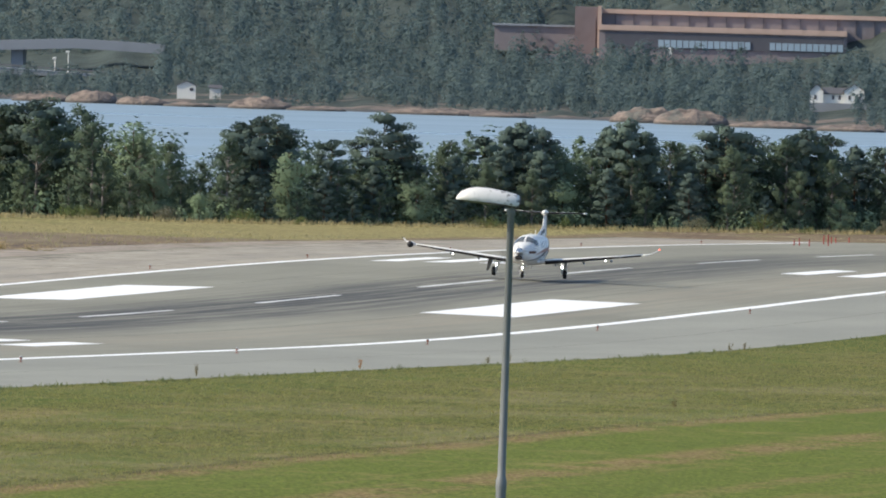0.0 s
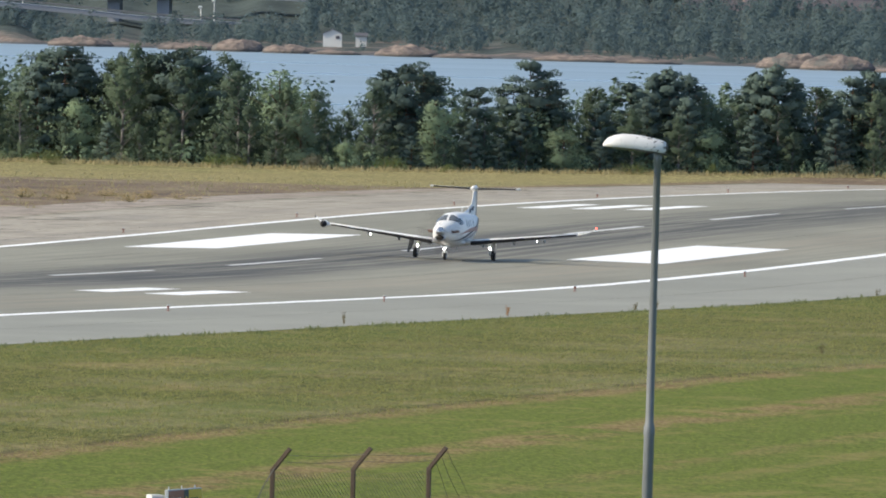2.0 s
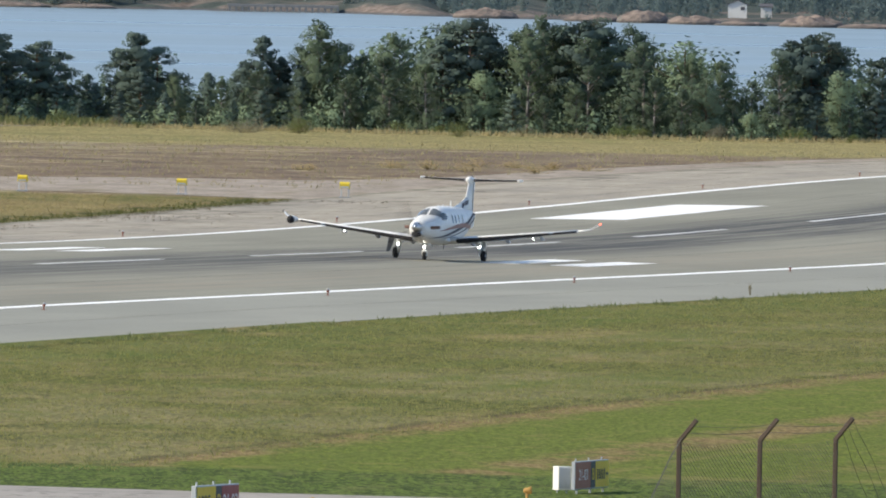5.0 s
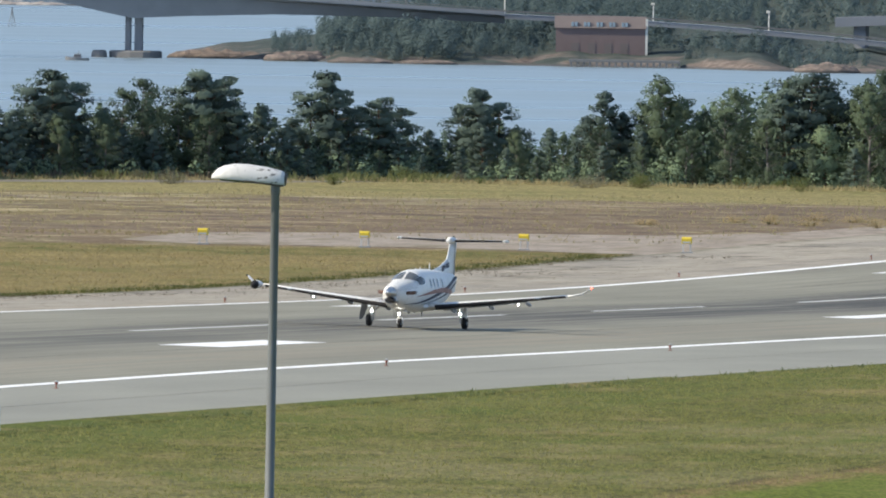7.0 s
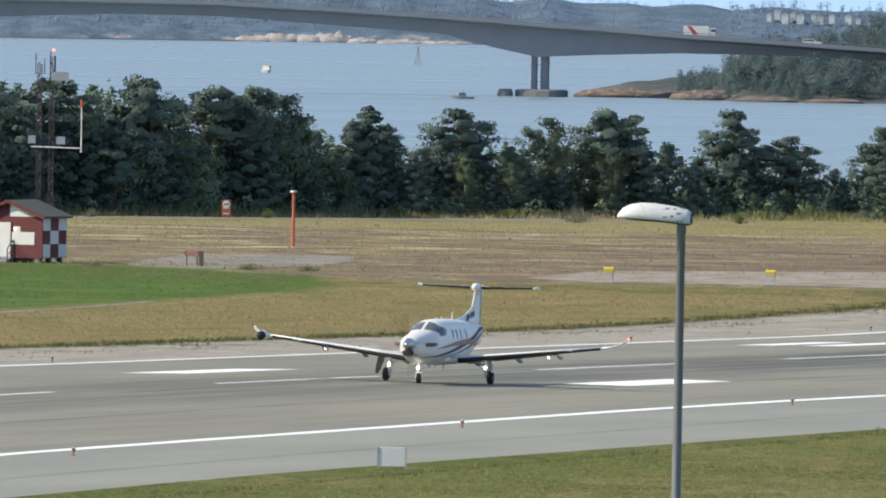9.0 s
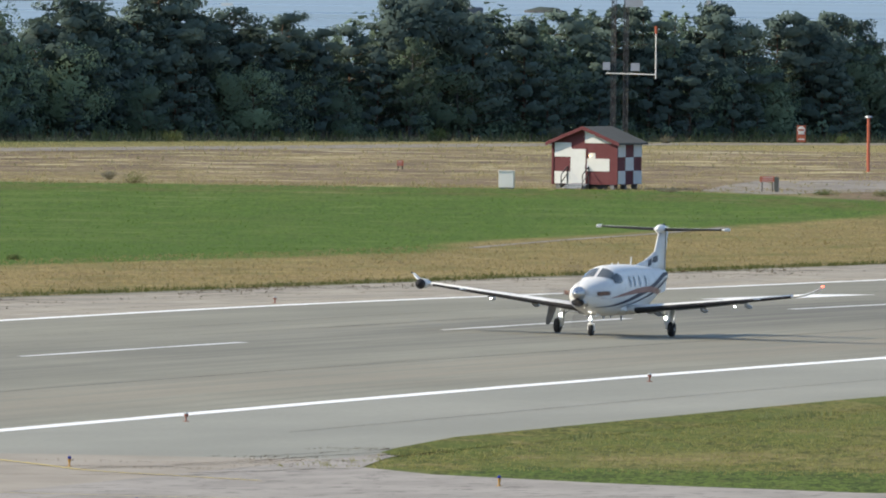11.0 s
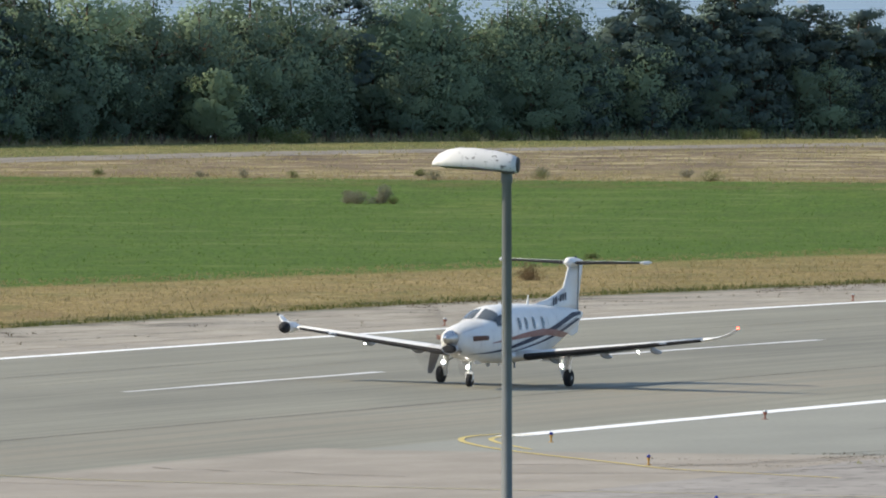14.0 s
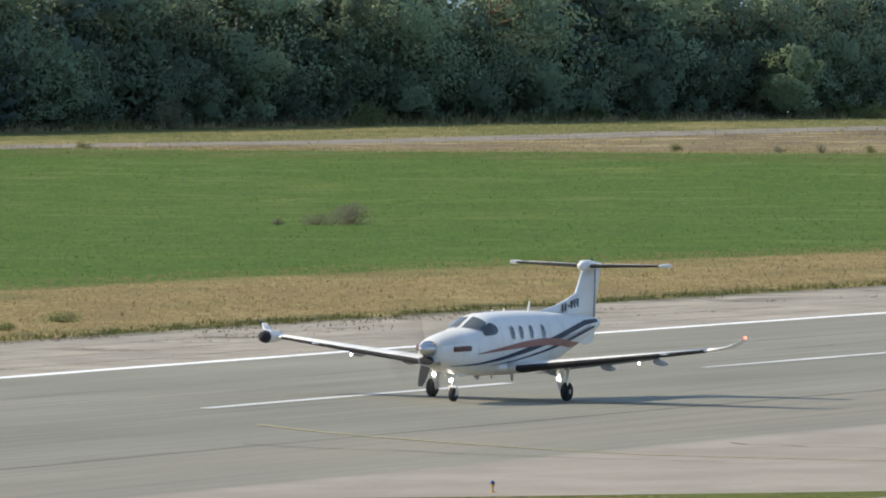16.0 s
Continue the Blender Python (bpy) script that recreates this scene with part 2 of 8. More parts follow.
    heath = m.mix(m.ramp(moss, 0.54, 0.62, 0.0, 0.70), heath, m.mix(m.ramp(clod, 0.35, 0.65), (0.150, 0.140, 0.062), (0.270, 0.240, 0.125)))
    heath = m.mix(m.ramp(sere, 0.52, 0.61, 0.0, 0.80), heath, m.mix(m.ramp(clod, 0.35, 0.65), (0.105, 0.072, 0.050), (0.185, 0.130, 0.086)))
    heath = m.mix(m.ramp(sere, 0.45, 0.36, 0.0, 0.70), heath, (0.400, 0.345, 0.205))
    # near side of the runway: rough grass by the pavement, mown grass beyond a straight cut edge
    xs = m.math("ADD", x, m.math("MULTIPLY", wob, 0.22))
    rough = m.mix(m.math("MULTIPLY", m.ramp(x, -137.0, -127.0), m.ramp(big, 0.42, 0.62, 0.0, 0.55)), rough, m.mix(m.ramp(fine, 0.35, 0.65), (0.105, 0.105, 0.045), (0.265, 0.235, 0.115)))
    rough = m.mix(m.math("MULTIPLY", m.ramp(x, -136.0, -142.0), m.ramp(mid, 0.40, 0.62, 0.0, 0.8)), rough, m.mix(fine, (0.062, 0.090, 0.016), (0.118, 0.145, 0.030)))
    sward = m.noise(3.0, 6.0, (1.8, 5.0, 1.0), 0.74, m.math3(slant, (17.0, 3.0, 5.0)))
    hay = m.noise(2.2, 6.0, (2.2, 4.5, 1.0), 0.76, m.math3(slant, (43.0, 29.0, 8.0)))
    rough = m.mix(m.ramp(sward, 0.53, 0.64, 0.0, 0.70), rough, m.mix(m.ramp(clod, 0.35, 0.65), (0.054, 0.082, 0.012), (0.118, 0.148, 0.024)))
    rough = m.mix(m.ramp(hay, 0.54, 0.64, 0.0, 0.75), rough, m.mix(m.ramp(clod, 0.35, 0.65), (0.135, 0.105, 0.040), (0.29, 0.235, 0.105)))
    rough = m.mix(m.ramp(m.noise(0.45, 4.0, (1.0, 2.5, 1.0), 0.7), 0.60, 0.67, 0.0, 0.85), rough, (0.036, 0.036, 0.012))
    k = m.mix(m.ramp(xs, -112.6, -111.6), rough, mown)
    # shadow at the foot of the uncut grass, painted as a thin dark line
    k = m.mix(m.math("MULTIPLY", m.ramp(m.math("ABSOLUTE", m.math("ADD", xs, 113.4)), 0.2, 0.9, 0.75, 0.0), m.ramp(mid, 0.40, 0.55)), k, (0.052, 0.045, 0.018))
    k = m.mix(m.math("MULTIPLY", m.ramp(mow, 0.55, 0.64, 0.0, 0.55), m.math("MULTIPLY", m.ramp(mid, 0.36, 0.60), m.ramp(x, -113.0, -106.0))), k, m.mix(fine, (0.16, 0.13, 0.045), (0.25, 0.205, 0.078)))
    k = m.mix(m.ramp(mow, 0.46, 0.34, 0.0, 0.40), k, m.mix(fine, (0.070, 0.098, 0.018), (0.125, 0.150, 0.030)))
    for x0, w0, amount in ((-112.3, 1.5, 1.0), (-102.4, 2.4, 0.95), (-93.5, 1.2, 0.45)):
        band = m.math("MULTIPLY", m.ramp(m.math("ABSOLUTE", m.math("SUBTRACT", xs, x0)), 0.25 * w0, w0, amount, 0.0), m.ramp(mid, 0.36, 0.58))
        k = m.mix(band, k, m.mix(m.ramp(fine, 0.35, 0.65), (0.125, 0.085, 0.036), (0.27, 0.20, 0.088)))
    # far side
    xl = m.math("ADD", m.math("ADD", x, m.math("MULTIPLY", wob, 0.4)), m.math("ADD", m.ramp(y, 955.0, 1010.0, 0.0, 9.5), m.ramp(y, 1105.0, 1150.0, 0.0, 9.0)))
    far = m.mix(m.ramp(xl, -257.5, -253.5), lawn, straw)
    far = m.mix(m.math("MULTIPLY", m.ramp(m.math("ABSOLUTE", m.math("ADD", xl, 251.0)), 0.5, 5.0, 0.45, 0.0), m.ramp(mid, 0.42, 0.62)), far, m.mix(fine, (0.10, 0.115, 0.03), (0.19, 0.18, 0.06)))
    olive = m.math("MULTIPLY", m.ramp(y, 800.0, 1050.0, 0.0, 0.22), m.ramp(x, -266.0, -258.0))
    far = m.mix(olive, far, rough)
    hy = m.math("ADD", yw, m.math("MULTIPLY", m.ramp(x, -300.0, -262.0), 30.0))
    rank = m.math("MULTIPLY", m.ramp(m.math("ABSOLUTE", m.math("SUBTRACT", hy, 1152.0)), 4.0, 14.0, 0.8, 0.0), m.ramp(mid, 0.40, 0.56))
    far = m.mix(rank, far, m.mix(m.ramp(clod, 0.35, 0.65), (0.062, 0.070, 0.018), (0.145, 0.140, 0.045)))
    far = m.mix(m.ramp(hy, 1162.0, 1169.0), far, heath)
    far = m.mix(m.math("MULTIPLY", m.ramp(mid, 0.5, 0.62), m.ramp(hy, 1162.0, 1185.0, 0.0, 0.3)), far, dirt)
    far = m.mix(m.math("MULTIPLY", m.ramp(m.noise(6.0, 6.0, (3.0, 2.0, 1.0), 0.70), 0.48, 0.60), m.ramp(hy, 1165.0, 1185.0, 0.0, 0.75)), far, m.mix(m.ramp(clod, 0.35, 0.65), (0.125, 0.090, 0.066), (0.205, 0.158, 0.112)))
    west = m.ramp(x, -262.0, -300.0, 0.12, 1.0)
    far = m.mix(m.math("MULTIPLY", m.ramp(m.noise(2.6, 6.0, (5.0, 2.5, 1.0), 0.72), 0.54, 0.62), m.math("MULTIPLY", m.ramp(x, -250.0, -268.0, 0.25, 0.8), m.ramp(hy, 1165.0, 1185.0))), far, (0.43, 0.355, 0.205))
    pale = m.math("MULTIPLY", m.ramp(m.noise(16.0, 4.0, (1.0, 1.6, 1.0)), 0.56, 0.64), m.math("MULTIPLY", west, m.ramp(yw, 1270.0, 1310.0, 0.0, 0.75)))
    far = m.mix(pale, far, (0.40, 0.36, 0.24))
    lane = m.noise(2.2, 6.0, (3.0, 4.5, 1.0), 0.70, slant)
    far = m.mix(m.math("MULTIPLY", m.ramp(lane, 0.52, 0.60), m.ramp(hy, 1180.0, 1235.0, 0.1, 0.85)), far, (0.105, 0.078, 0.064))
    far = m.mix(m.math("MULTIPLY", m.ramp(lane, 0.45, 0.37), m.math("MULTIPLY", west, m.ramp(hy, 1180.0, 1235.0, 0.1, 0.85))), far, (0.45, 0.395, 0.23))
    near_wood = m.ramp(m.math("ADD", yw, m.math("MULTIPLY", m.ramp(x, -440.0, -340.0, 1.0, 0.0), 215.0)), 1352.0, 1366.0)
    green_edge = grass((0.10, 0.115, 0.035), (0.19, 0.195, 0.065), (0.27, 0.23, 0.10), 0.12)
    far = m.mix(near_wood, far, m.mix(m.ramp(x, -366.0, -392.0), yellow, green_edge))
    far = m.mix(m.ramp(m.math("ADD", x, m.math("MULTIPLY", wob, 0.4)), -231.5, -228.0), far, m.mix(m.ramp(yw, 1150.0, 1165.0), m.mix(m.ramp(mid, 0.42, 0.58), verge, straw), heath))
    k = m.mix(m.ramp(x, -190.0, -180.0), far, k)
    strip = m.math("MULTIPLY", m.ramp(m.math("ADD", y, m.math("MULTIPLY", wob, 0.3)), 541.5, 538.5), m.ramp(x, -142.0, -140.0))
    k = m.mix(strip, k, grass((0.056, 0.086, 0.014), (0.106, 0.144, 0.026), (0.15, 0.15, 0.05), 0.02))
    m.color(k)
    m.bump(fine, 0.4, 0.12)
    return m.m


def paving_material():
    """Asphalt: paler old shoulders, a darker runway with black tyre rubber along its middle."""
    m = Mat("asphalt", 0.85, spec=0.35)
    ax = m.axes()
    x, y = ax[0], ax[1]
    fine = m.noise(0.25, 4.0, rough=0.7)
    streak = m.noise(1.1, 4.0, (0.35, 30.0, 1.0))
    patch = m.noise(14.0, 4.0, (0.7, 2.2, 1.0))
    run = m.mix(m.ramp(patch, 0.3, 0.7), (0.222, 0.214, 0.164), (0.288, 0.277, 0.213))
    run = m.mix(m.ramp(streak, 0.38, 0.66, 0.0, 0.42), run, (0.150, 0.141, 0.114))
    tan = m.math("MULTIPLY", m.ramp(m.math("ABSOLUTE", m.math("ADD", x, 171.5)), 1.0, 5.5, 0.6, 0.0), m.ramp(m.noise(2.0, 4.0, (0.5, 25.0, 1.0)), 0.35, 0.6))
    run = m.mix(tan, run, (0.30, 0.262, 0.195))
    off = m.math("ABSOLUTE", m.math("SUBTRACT", x, -185.0))
    rubber = m.math("MULTIPLY", m.ramp(off, 2.5, 9.0, 1.0, 0.0), m.ramp(m.noise(1.5, 6.0, (0.5, 36.0, 1.0), 0.66), 0.30, 0.62))
    where = m.math("MULTIPLY", m.ramp(y, 560.0, 980.0, 0.16, 1.0), m.ramp(y, 1180.0, 1420.0, 1.0, 0.3))
    run = m.mix(m.math("MULTIPLY", rubber, m.math("MULTIPLY", where, 0.92)), run, (0.035, 0.034, 0.036))
    shoulder = m.mix(m.ramp(patch, 0.3, 0.75), (0.247, 0.246, 0.206), (0.305, 0.302, 0.254))
    old = m.mix(m.ramp(m.noise(1.8, 6.0, (1.2, 2.5, 1.0), 0.74), 0.36, 0.64), (0.300, 0.264, 0.204), (0.412, 0.368, 0.292))
    old = m.mix(m.ramp(m.noise(9.0, 4.0, (0.5, 2.5, 1.0)), 0.45, 0.68, 0.0, 0.5), old, (0.235, 0.215, 0.18))
    lane = m.noise(1.3, 5.0, (0.6, 5.0, 1.0), 0.68)
    old = m.mix(m.ramp(lane, 0.56, 0.70, 0.0, 0.40), old, (0.19, 0.165, 0.13))
    weeds = m.math("MULTIPLY", m.ramp(m.noise(2.0, 6.0, (2.2, 2.2, 1), 0.76), 0.52, 0.58), m.math("MULTIPLY", m.ramp(x, -214.0, -221.0, 0.25, 1.0), m.ramp(m.noise(4.0, 4.0, (2.0, 2.0, 1.0)), 0.44, 0.56, 0.10, 1.0)))
    old = m.mix(m.math("MULTIPLY", weeds, 0.85), old, (0.085, 0.070, 0.042))
    # grass creeps in over the outer edge
    creep = m.math("MULTIPLY", m.ramp(m.math("ADD", x, m.math("MULTIPLY", m.noise(3.0, 5.0, (1, 2, 1)), 5.0)), -221.2, -223.4), 0.9)
    old = m.mix(creep, old, m.mix(m.ramp(fine, 0.3, 0.7), (0.055, 0.055, 0.022), (0.15, 0.135, 0.06)))
    k = m.mix(m.ramp(x, -164.9, -164.5), run, shoulder)
    k = m.mix(m.ramp(x, -208.6, -208.2), old, k)
    # the taxiway mouth is paler than the runway
    mouth = m.math("MULTIPLY", m.ramp(m.math("ADD", y, m.math("MULTIPLY", patch, 3.0)), 544.0, 546.0, 1.0, 0.0), m.ramp(x, -166.5, -165.5))
    pale = m.mix(m.ramp(m.noise(5.0, 4.0, (0.8, 1.6, 1)), 0.35, 0.7), (0.295, 0.258, 0.205), (0.365, 0.322, 0.262))
    k = m.mix(mouth, k, pale)
    k = m.mix(m.ramp(fine, 0.3, 0.8, 0.0, 0.25), k, (0.10, 0.095, 0.09))
    m.color(k)
    m.bump(fine, 0.25, 0.01)
    return m.m


def gravel_material(name, a, b, green=0.0):
    m = Mat(name, 0.95, spec=0.15)
    k = m.mix(m.ramp(m.noise(2.5, 5.0, (1, 2, 1)), 0.3, 0.7), a, b)
    if green:
        k = m.mix(m.ramp(m.noise(3.0, 4.0, (1, 2.5, 1)), 0.55, 0.66, 0.0, green), k, (0.18, 0.15, 0.07))
    k = m.mix(m.ramp(m.noise(0.4, 4.0, (1.5, 3.0, 1.0), 0.7), 0.52, 0.66, 0.0, 0.7), k, tuple(c * 0.5 for c in a))
    m.color(k)
    return m.m


def line_paint(name, c, wear):
    m = Mat(name, 0.7)
    n = m.noise(0.5, 5.0, (1.0, 3.0, 1.0))
    k = m.mix(m.ramp(n, 0.60, 0.74, 0.0, wear), c, tuple(v * 0.45 for v in c))
    m.color(m.mix(m.ramp(m.noise(4.0, 3.0), 0.35, 0.7, 0.0, 0.15), k, tuple(v * 0.75 for v in c)))
    return m.m


M_GROUND, M_PAVE = ground_material(), paving_material()
M_WHITE = line_paint("white_line_paint", (0.86, 0.86, 0.84), 0.45)
M_DASH = line_paint("worn_white_paint", (0.66, 0.66, 0.64), 0.75)
M_YELLOW = line_paint("yellow_line_paint", (0.58, 0.46, 0.15), 0.85)
M_LEADLINE = line_paint("faded_yellow_paint", (0.45, 0.39, 0.19), 0.95)
M_RED = line_paint("red_line_paint", (0.50, 0.165, 0.155), 0.9)
M_GRAVEL = gravel_material("gravel_pad", (0.25, 0.212, 0.172), (0.37, 0.32, 0.265), 0.5)
M_TRACK = gravel_material("gravel_track", (0.20, 0.18, 0.155), (0.29, 0.265, 0.23), 0.5)

GX = [-3500, -2500, -1800, -1300, -1000] + span(-900, -480, 30) + span(-480, -226, 6) + [-226, -218, -209, -200, -187.5, -180, -172, -164, -156, -147.5] \
    + span(-140, 60, 10) + span(60, 400, 40) + [400, 700, 1200, 2000]
GY = [-1500, -900, -500, -300, -200] + span(-140, 430, 14) + span(430, 1720, 6) + [1720, 1760, 1850, 2000, 2400, 3000, 3800, 4600, 4950]
ground = tagged(sheet("ground", GX, GY, M_GROUND), "mown and dry airfield grass with brown and green zones", "grass field", kind="structure")

PX = [-226, -218, -209, -200, -187.5, -180, -172, -164, -156, -147.5]
PY = span(380, 1480, 6) + [1480]
runway = tagged(sheet("runway", PX, PY, M_PAVE, 0.015), "grey asphalt runway with black tyre rubber marks", "runway", kind="structure")


def marking(name, outline, material, parent, lift=0.026):
    """A flat painted mark on the ground, cut along its length so that it follows the lie of the land."""
    bm = BM()
    bm.faces.new([bm.verts.new((x, y, 0)) for x, y in outline])
    ys = [p[1] for p in outline]
    for i in range(1, int((max(ys) - min(ys)) / 6) + 1):
        bmesh.ops.bisect_plane(bm, geom=bm.verts[:] + bm.edges[:] + bm.faces[:], plane_co=(0, min(ys) + 6 * i, 0), plane_no=(0, 1, 0))
    for v in bm.verts:
        v.co.x += 0.13 * noise.noise(Vector((v.co.x * 3.0, v.co.y * 0.9, 4.0)))
        v.co.z = land(v.co.x, v.co.y) + lift
    return part(name, bm, material, parent)


def bar(name, x0, x1, y0, y1, material, parent):
    """A painted bar with slightly worn, uneven ends."""
    r = random.Random(int(y0 * 7 + x0))
    j = lambda: r.uniform(-0.06, 0.06)
    return marking(name, [(x0 + j(), y0 + j() * 4), (x1 + j(), y0 + j() * 4), (x1 + j(), y1 + j() * 4), (x0 + j(), y1 + j() * 4)], material, parent)


def seam_line(x, y0, y1, width, material=None):
    """A tarred joint that wavers along the paving."""
    vs, fs = [], []
    ys = span(y0, y1, 6) + [y1]
    for i, y in enumerate(ys):
        xx = x + 0.12 * noise.noise(Vector((x, y * 0.05, 0)))
        w = width * (0.6 + 0.5 * noise.noise(Vector((x * 3, y * 0.3, 7))))
        vs += [(q, y, land(q, y) + 0.021) for q in (xx - w / 2, xx + w / 2)]
        if i:
            fs.append((2 * i - 2, 2 * i - 1, 2 * i + 1, 2 * i))
    return mesh_part("tarred_joint" if material is None else "weedy_joint", vs, fs, material or M_TAR, runway)


M_TAR = gravel_material("worn_tar", (0.11, 0.10, 0.085), (0.18, 0.17, 0.14))
for jx in (-175.2, -191.8, -197.6):
    seam_line(jx, 420, 1430, 0.16)
seam_line(-156.0, 570, 1430, 0.13)
M_JOINT = gravel_material("dirt_in_joints", (0.12, 0.095, 0.068), (0.24, 0.205, 0.165))
for jx in (-212.3, -216.4, -220.8):
    seam_line(jx, 420, 1430, 0.17, M_JOINT)
CL, NEAR, FAR = -186.4, -164.3, -208.4
bar("edge_line", NEAR - 0.45, NEAR + 0.45, 558.5, 1470, M_WHITE, runway)
bar("edge_line", FAR - 0.45, FAR + 0.45, 380, 1470, M_WHITE, runway)
for y0 in (372, 430, 485, 539.6, 589, 645, 703, 759.7, 819.5, 872, 922.6, 977.8, 1030, 1087, 1146, 1204, 1262.8, 1320, 1378, 1434):
    bar("centre_line_dash", CL - 0.21, CL + 0.21, y0, y0 + 29.2, M_DASH, runway)
for side in (1, -1):
    bar("aiming_point_mark", CL + side * 10.3, CL + side * 15.9, 1083.0, 1132.0, M_WHITE, runway)
    bar("touchdown_mark", CL + side * 8.3, CL + side * 11.2, 788.0, 809.0, M_WHITE, runway)
    for a, b in ((9.9, 11.8), (13.4, 15.4)):
        bar("touchdown_mark", CL + side * a, CL + side * b, 931.5, 951.5, M_WHITE, runway)
    for a, b in ((9.2, 11.0), (12.9, 14.8), (16.4, 18.4)):
        bar("touchdown_mark", CL + side * a, CL + side * b, 1238.0, 1262.0, M_WHITE, runway)


# ---- the aircraft: a single-engine turboprop with a T-tail ----
M_AIRWHITE = painted("aircraft_white", (0.80, 0.785, 0.745), 0.30, wear=0.14, size=0.5)
M_BOOT = painted("black_rubber_boot", (0.018, 0.018, 0.02), 0.8, wear=0.2)
M_NAVY = painted("navy_stripe", (0.016, 0.020, 0.044), 0.55, wear=0.1)
M_RUST = painted("copper_red_stripe", (0.24, 0.07, 0.048), 0.3, wear=0.1)
M_SLATEBLUE = painted("slate_blue_lettering", (0.07, 0.08, 0.11), 0.4, wear=0.1)
M_GREY = painted("grey_stripe", (0.36, 0.34, 0.33), 0.3, wear=0.1)
M_GLASS = Mat("tinted_glass", 0.06, spec=0.7).color((0.040, 0.044, 0.046)).m
# base grey stands in for reflected sky and the pale cockpit behind
M_SCREEN = Mat("windscreen_glass", 0.05, spec=0.9).color((0.105, 0.108, 0.100)).m
M_STEEL = painted("polished_steel", (0.62, 0.61, 0.60), 0.22, 1.0, 0.25)
# dark grey paints the shade on the starboard gear door's inner face
M_GEARDOOR = painted("shaded_gear_door", (0.20, 0.205, 0.21), 0.5, wear=0.3)
M_TYRE = painted("tyre_rubber", (0.015, 0.015, 0.016), 0.8, wear=0.2)
M_UNDER = painted("aircraft_grey", (0.42, 0.43, 0.45), 0.4, wear=0.25)
M_BURNT = painted("heat_tinted_exhaust", (0.15, 0.085, 0.065), 0.5, 0.5, 0.4)
M_LAMPGLOW = Mat("landing_lamp_glow", 0.3).color((0.9, 0.9, 0.85)).glow((1.0, 0.97, 0.90), 20.0).m
M_REDGLOW = Mat("red_lamp_glow", 0.3).color((0.7, 0.05, 0.03)).glow((1.0, 0.10, 0.05), 4.0).m

HULL = ((-5.32, 1.30, 1.93, .34), (-5.15, 1.17, 1.98, .44), (-4.8, 1.05, 2.05, .53), (-4.3, .95, 2.12, .62), (-3.6, .86, 2.20, .70), (-3.05, .82, 2.27, .75),
        (-2.6, .79, 2.46, .78), (-2.15, .77, 2.61, .81), (-1.6, .75, 2.68, .83), (0, .73, 2.70, .84), (1.2, .75, 2.69, .84), (2.4, .86, 2.66, .82), (3.6, 1.08, 2.60, .72),
        (4.8, 1.38, 2.53, .57), (6.0, 1.68, 2.49, .39), (7.0, 1.93, 2.39, .22), (7.55, 2.08, 2.31, .09))
HY = [h[0] for h in HULL]


def hull(y):
    return [float(np.interp(y, HY, [h[i] for h in HULL])) for i in (1, 2, 3)]


def hull_ring(y, n=32, e=2.35):
    zb, zt, hw = hull(y)
    zc, hz = zb + (zt - zb) * 0.48, (zt - zb) / 2
    pts = []
    for i in range(n):
        a = 2 * math.pi * i / n
        s, c = math.sin(a), math.cos(a)
        x = math.copysign(abs(s) ** (2 / e), s) * hw
        z = math.copysign(abs(c) ** (2 / e), c)
        pts.append((x, y, zc + z * ((zt - zc) if z > 0 else (zc - zb))))
    return pts


def hull_side(y, z, side, out=0.012, e=2.35):
    """The point of the skin at that station and height."""
    zb, zt, hw = hull(y)
    zc = zb + (zt - zb) * 0.48
    k = abs((z - zc) / ((zt - zc) if z > zc else (zc - zb)))
    x = hw * max(0.0, 1 - min(1.0, k) ** e) ** (1 / e)
    nz = (z - zc) * 0.55
    nrm = Vector((max(0.05, x), 0, nz)).normalized()
    return Vector((side * (x + nrm.x * out), y, z + nrm.z * out))


def skin_patch(name, rows, side, material, parent, label="", out=0.012):
    """A panel that lies on the skin; rows of (station, low, high)."""
    bm = BM()
    grid = [[bm.verts.new(hull_side(y, lo + (hi - lo) * k / 5, side, out)) for k in range(6)] for y, lo, hi in rows]
    for a, b in zip(grid, grid[1:]):
        for k in range(5):
            bm.faces.new((a[k], a[k + 1], b[k + 1], b[k]) if side > 0 else (a[k + 1], a[k], b[k], b[k + 1]))
    return part(name, bm, material, parent, label, True)


def curve_rows(keys, n=24):
    """Smooth rows through (station, middle, width)."""
    out = []
    ys = [k[0] for k in keys]
    for i in range(n + 1):
        y = ys[0] + (ys[-1] - ys[0]) * i / n
        mid = sum(float(np.interp(y + d, ys, [k[1] for k in keys])) for d in (-.25, 0, .25)) / 3
        w = float(np.interp(y, ys, [k[2] for k in keys]))
        out.append((y, mid - w / 2, mid + w / 2))
    return out


def foil(chord, thick, y0, n=9):
    """Wing section in (y, z): nose at y0."""
    up, lo = [], []
    for i in range(n + 1):
        t = (1 - math.cos(math.pi * i / n)) / 2
        h = thick * chord * 2.6 * (0.2969 * math.sqrt(t) - 0.126 * t - 0.3516 * t * t + 0.2843 * t ** 3 - 0.1015 * t ** 4) * 2
        up.append((y0 + t * chord, h * 1.1))
        lo.append((y0 + t * chord, -h * 0.75))
    return up + lo[-2:0:-1]


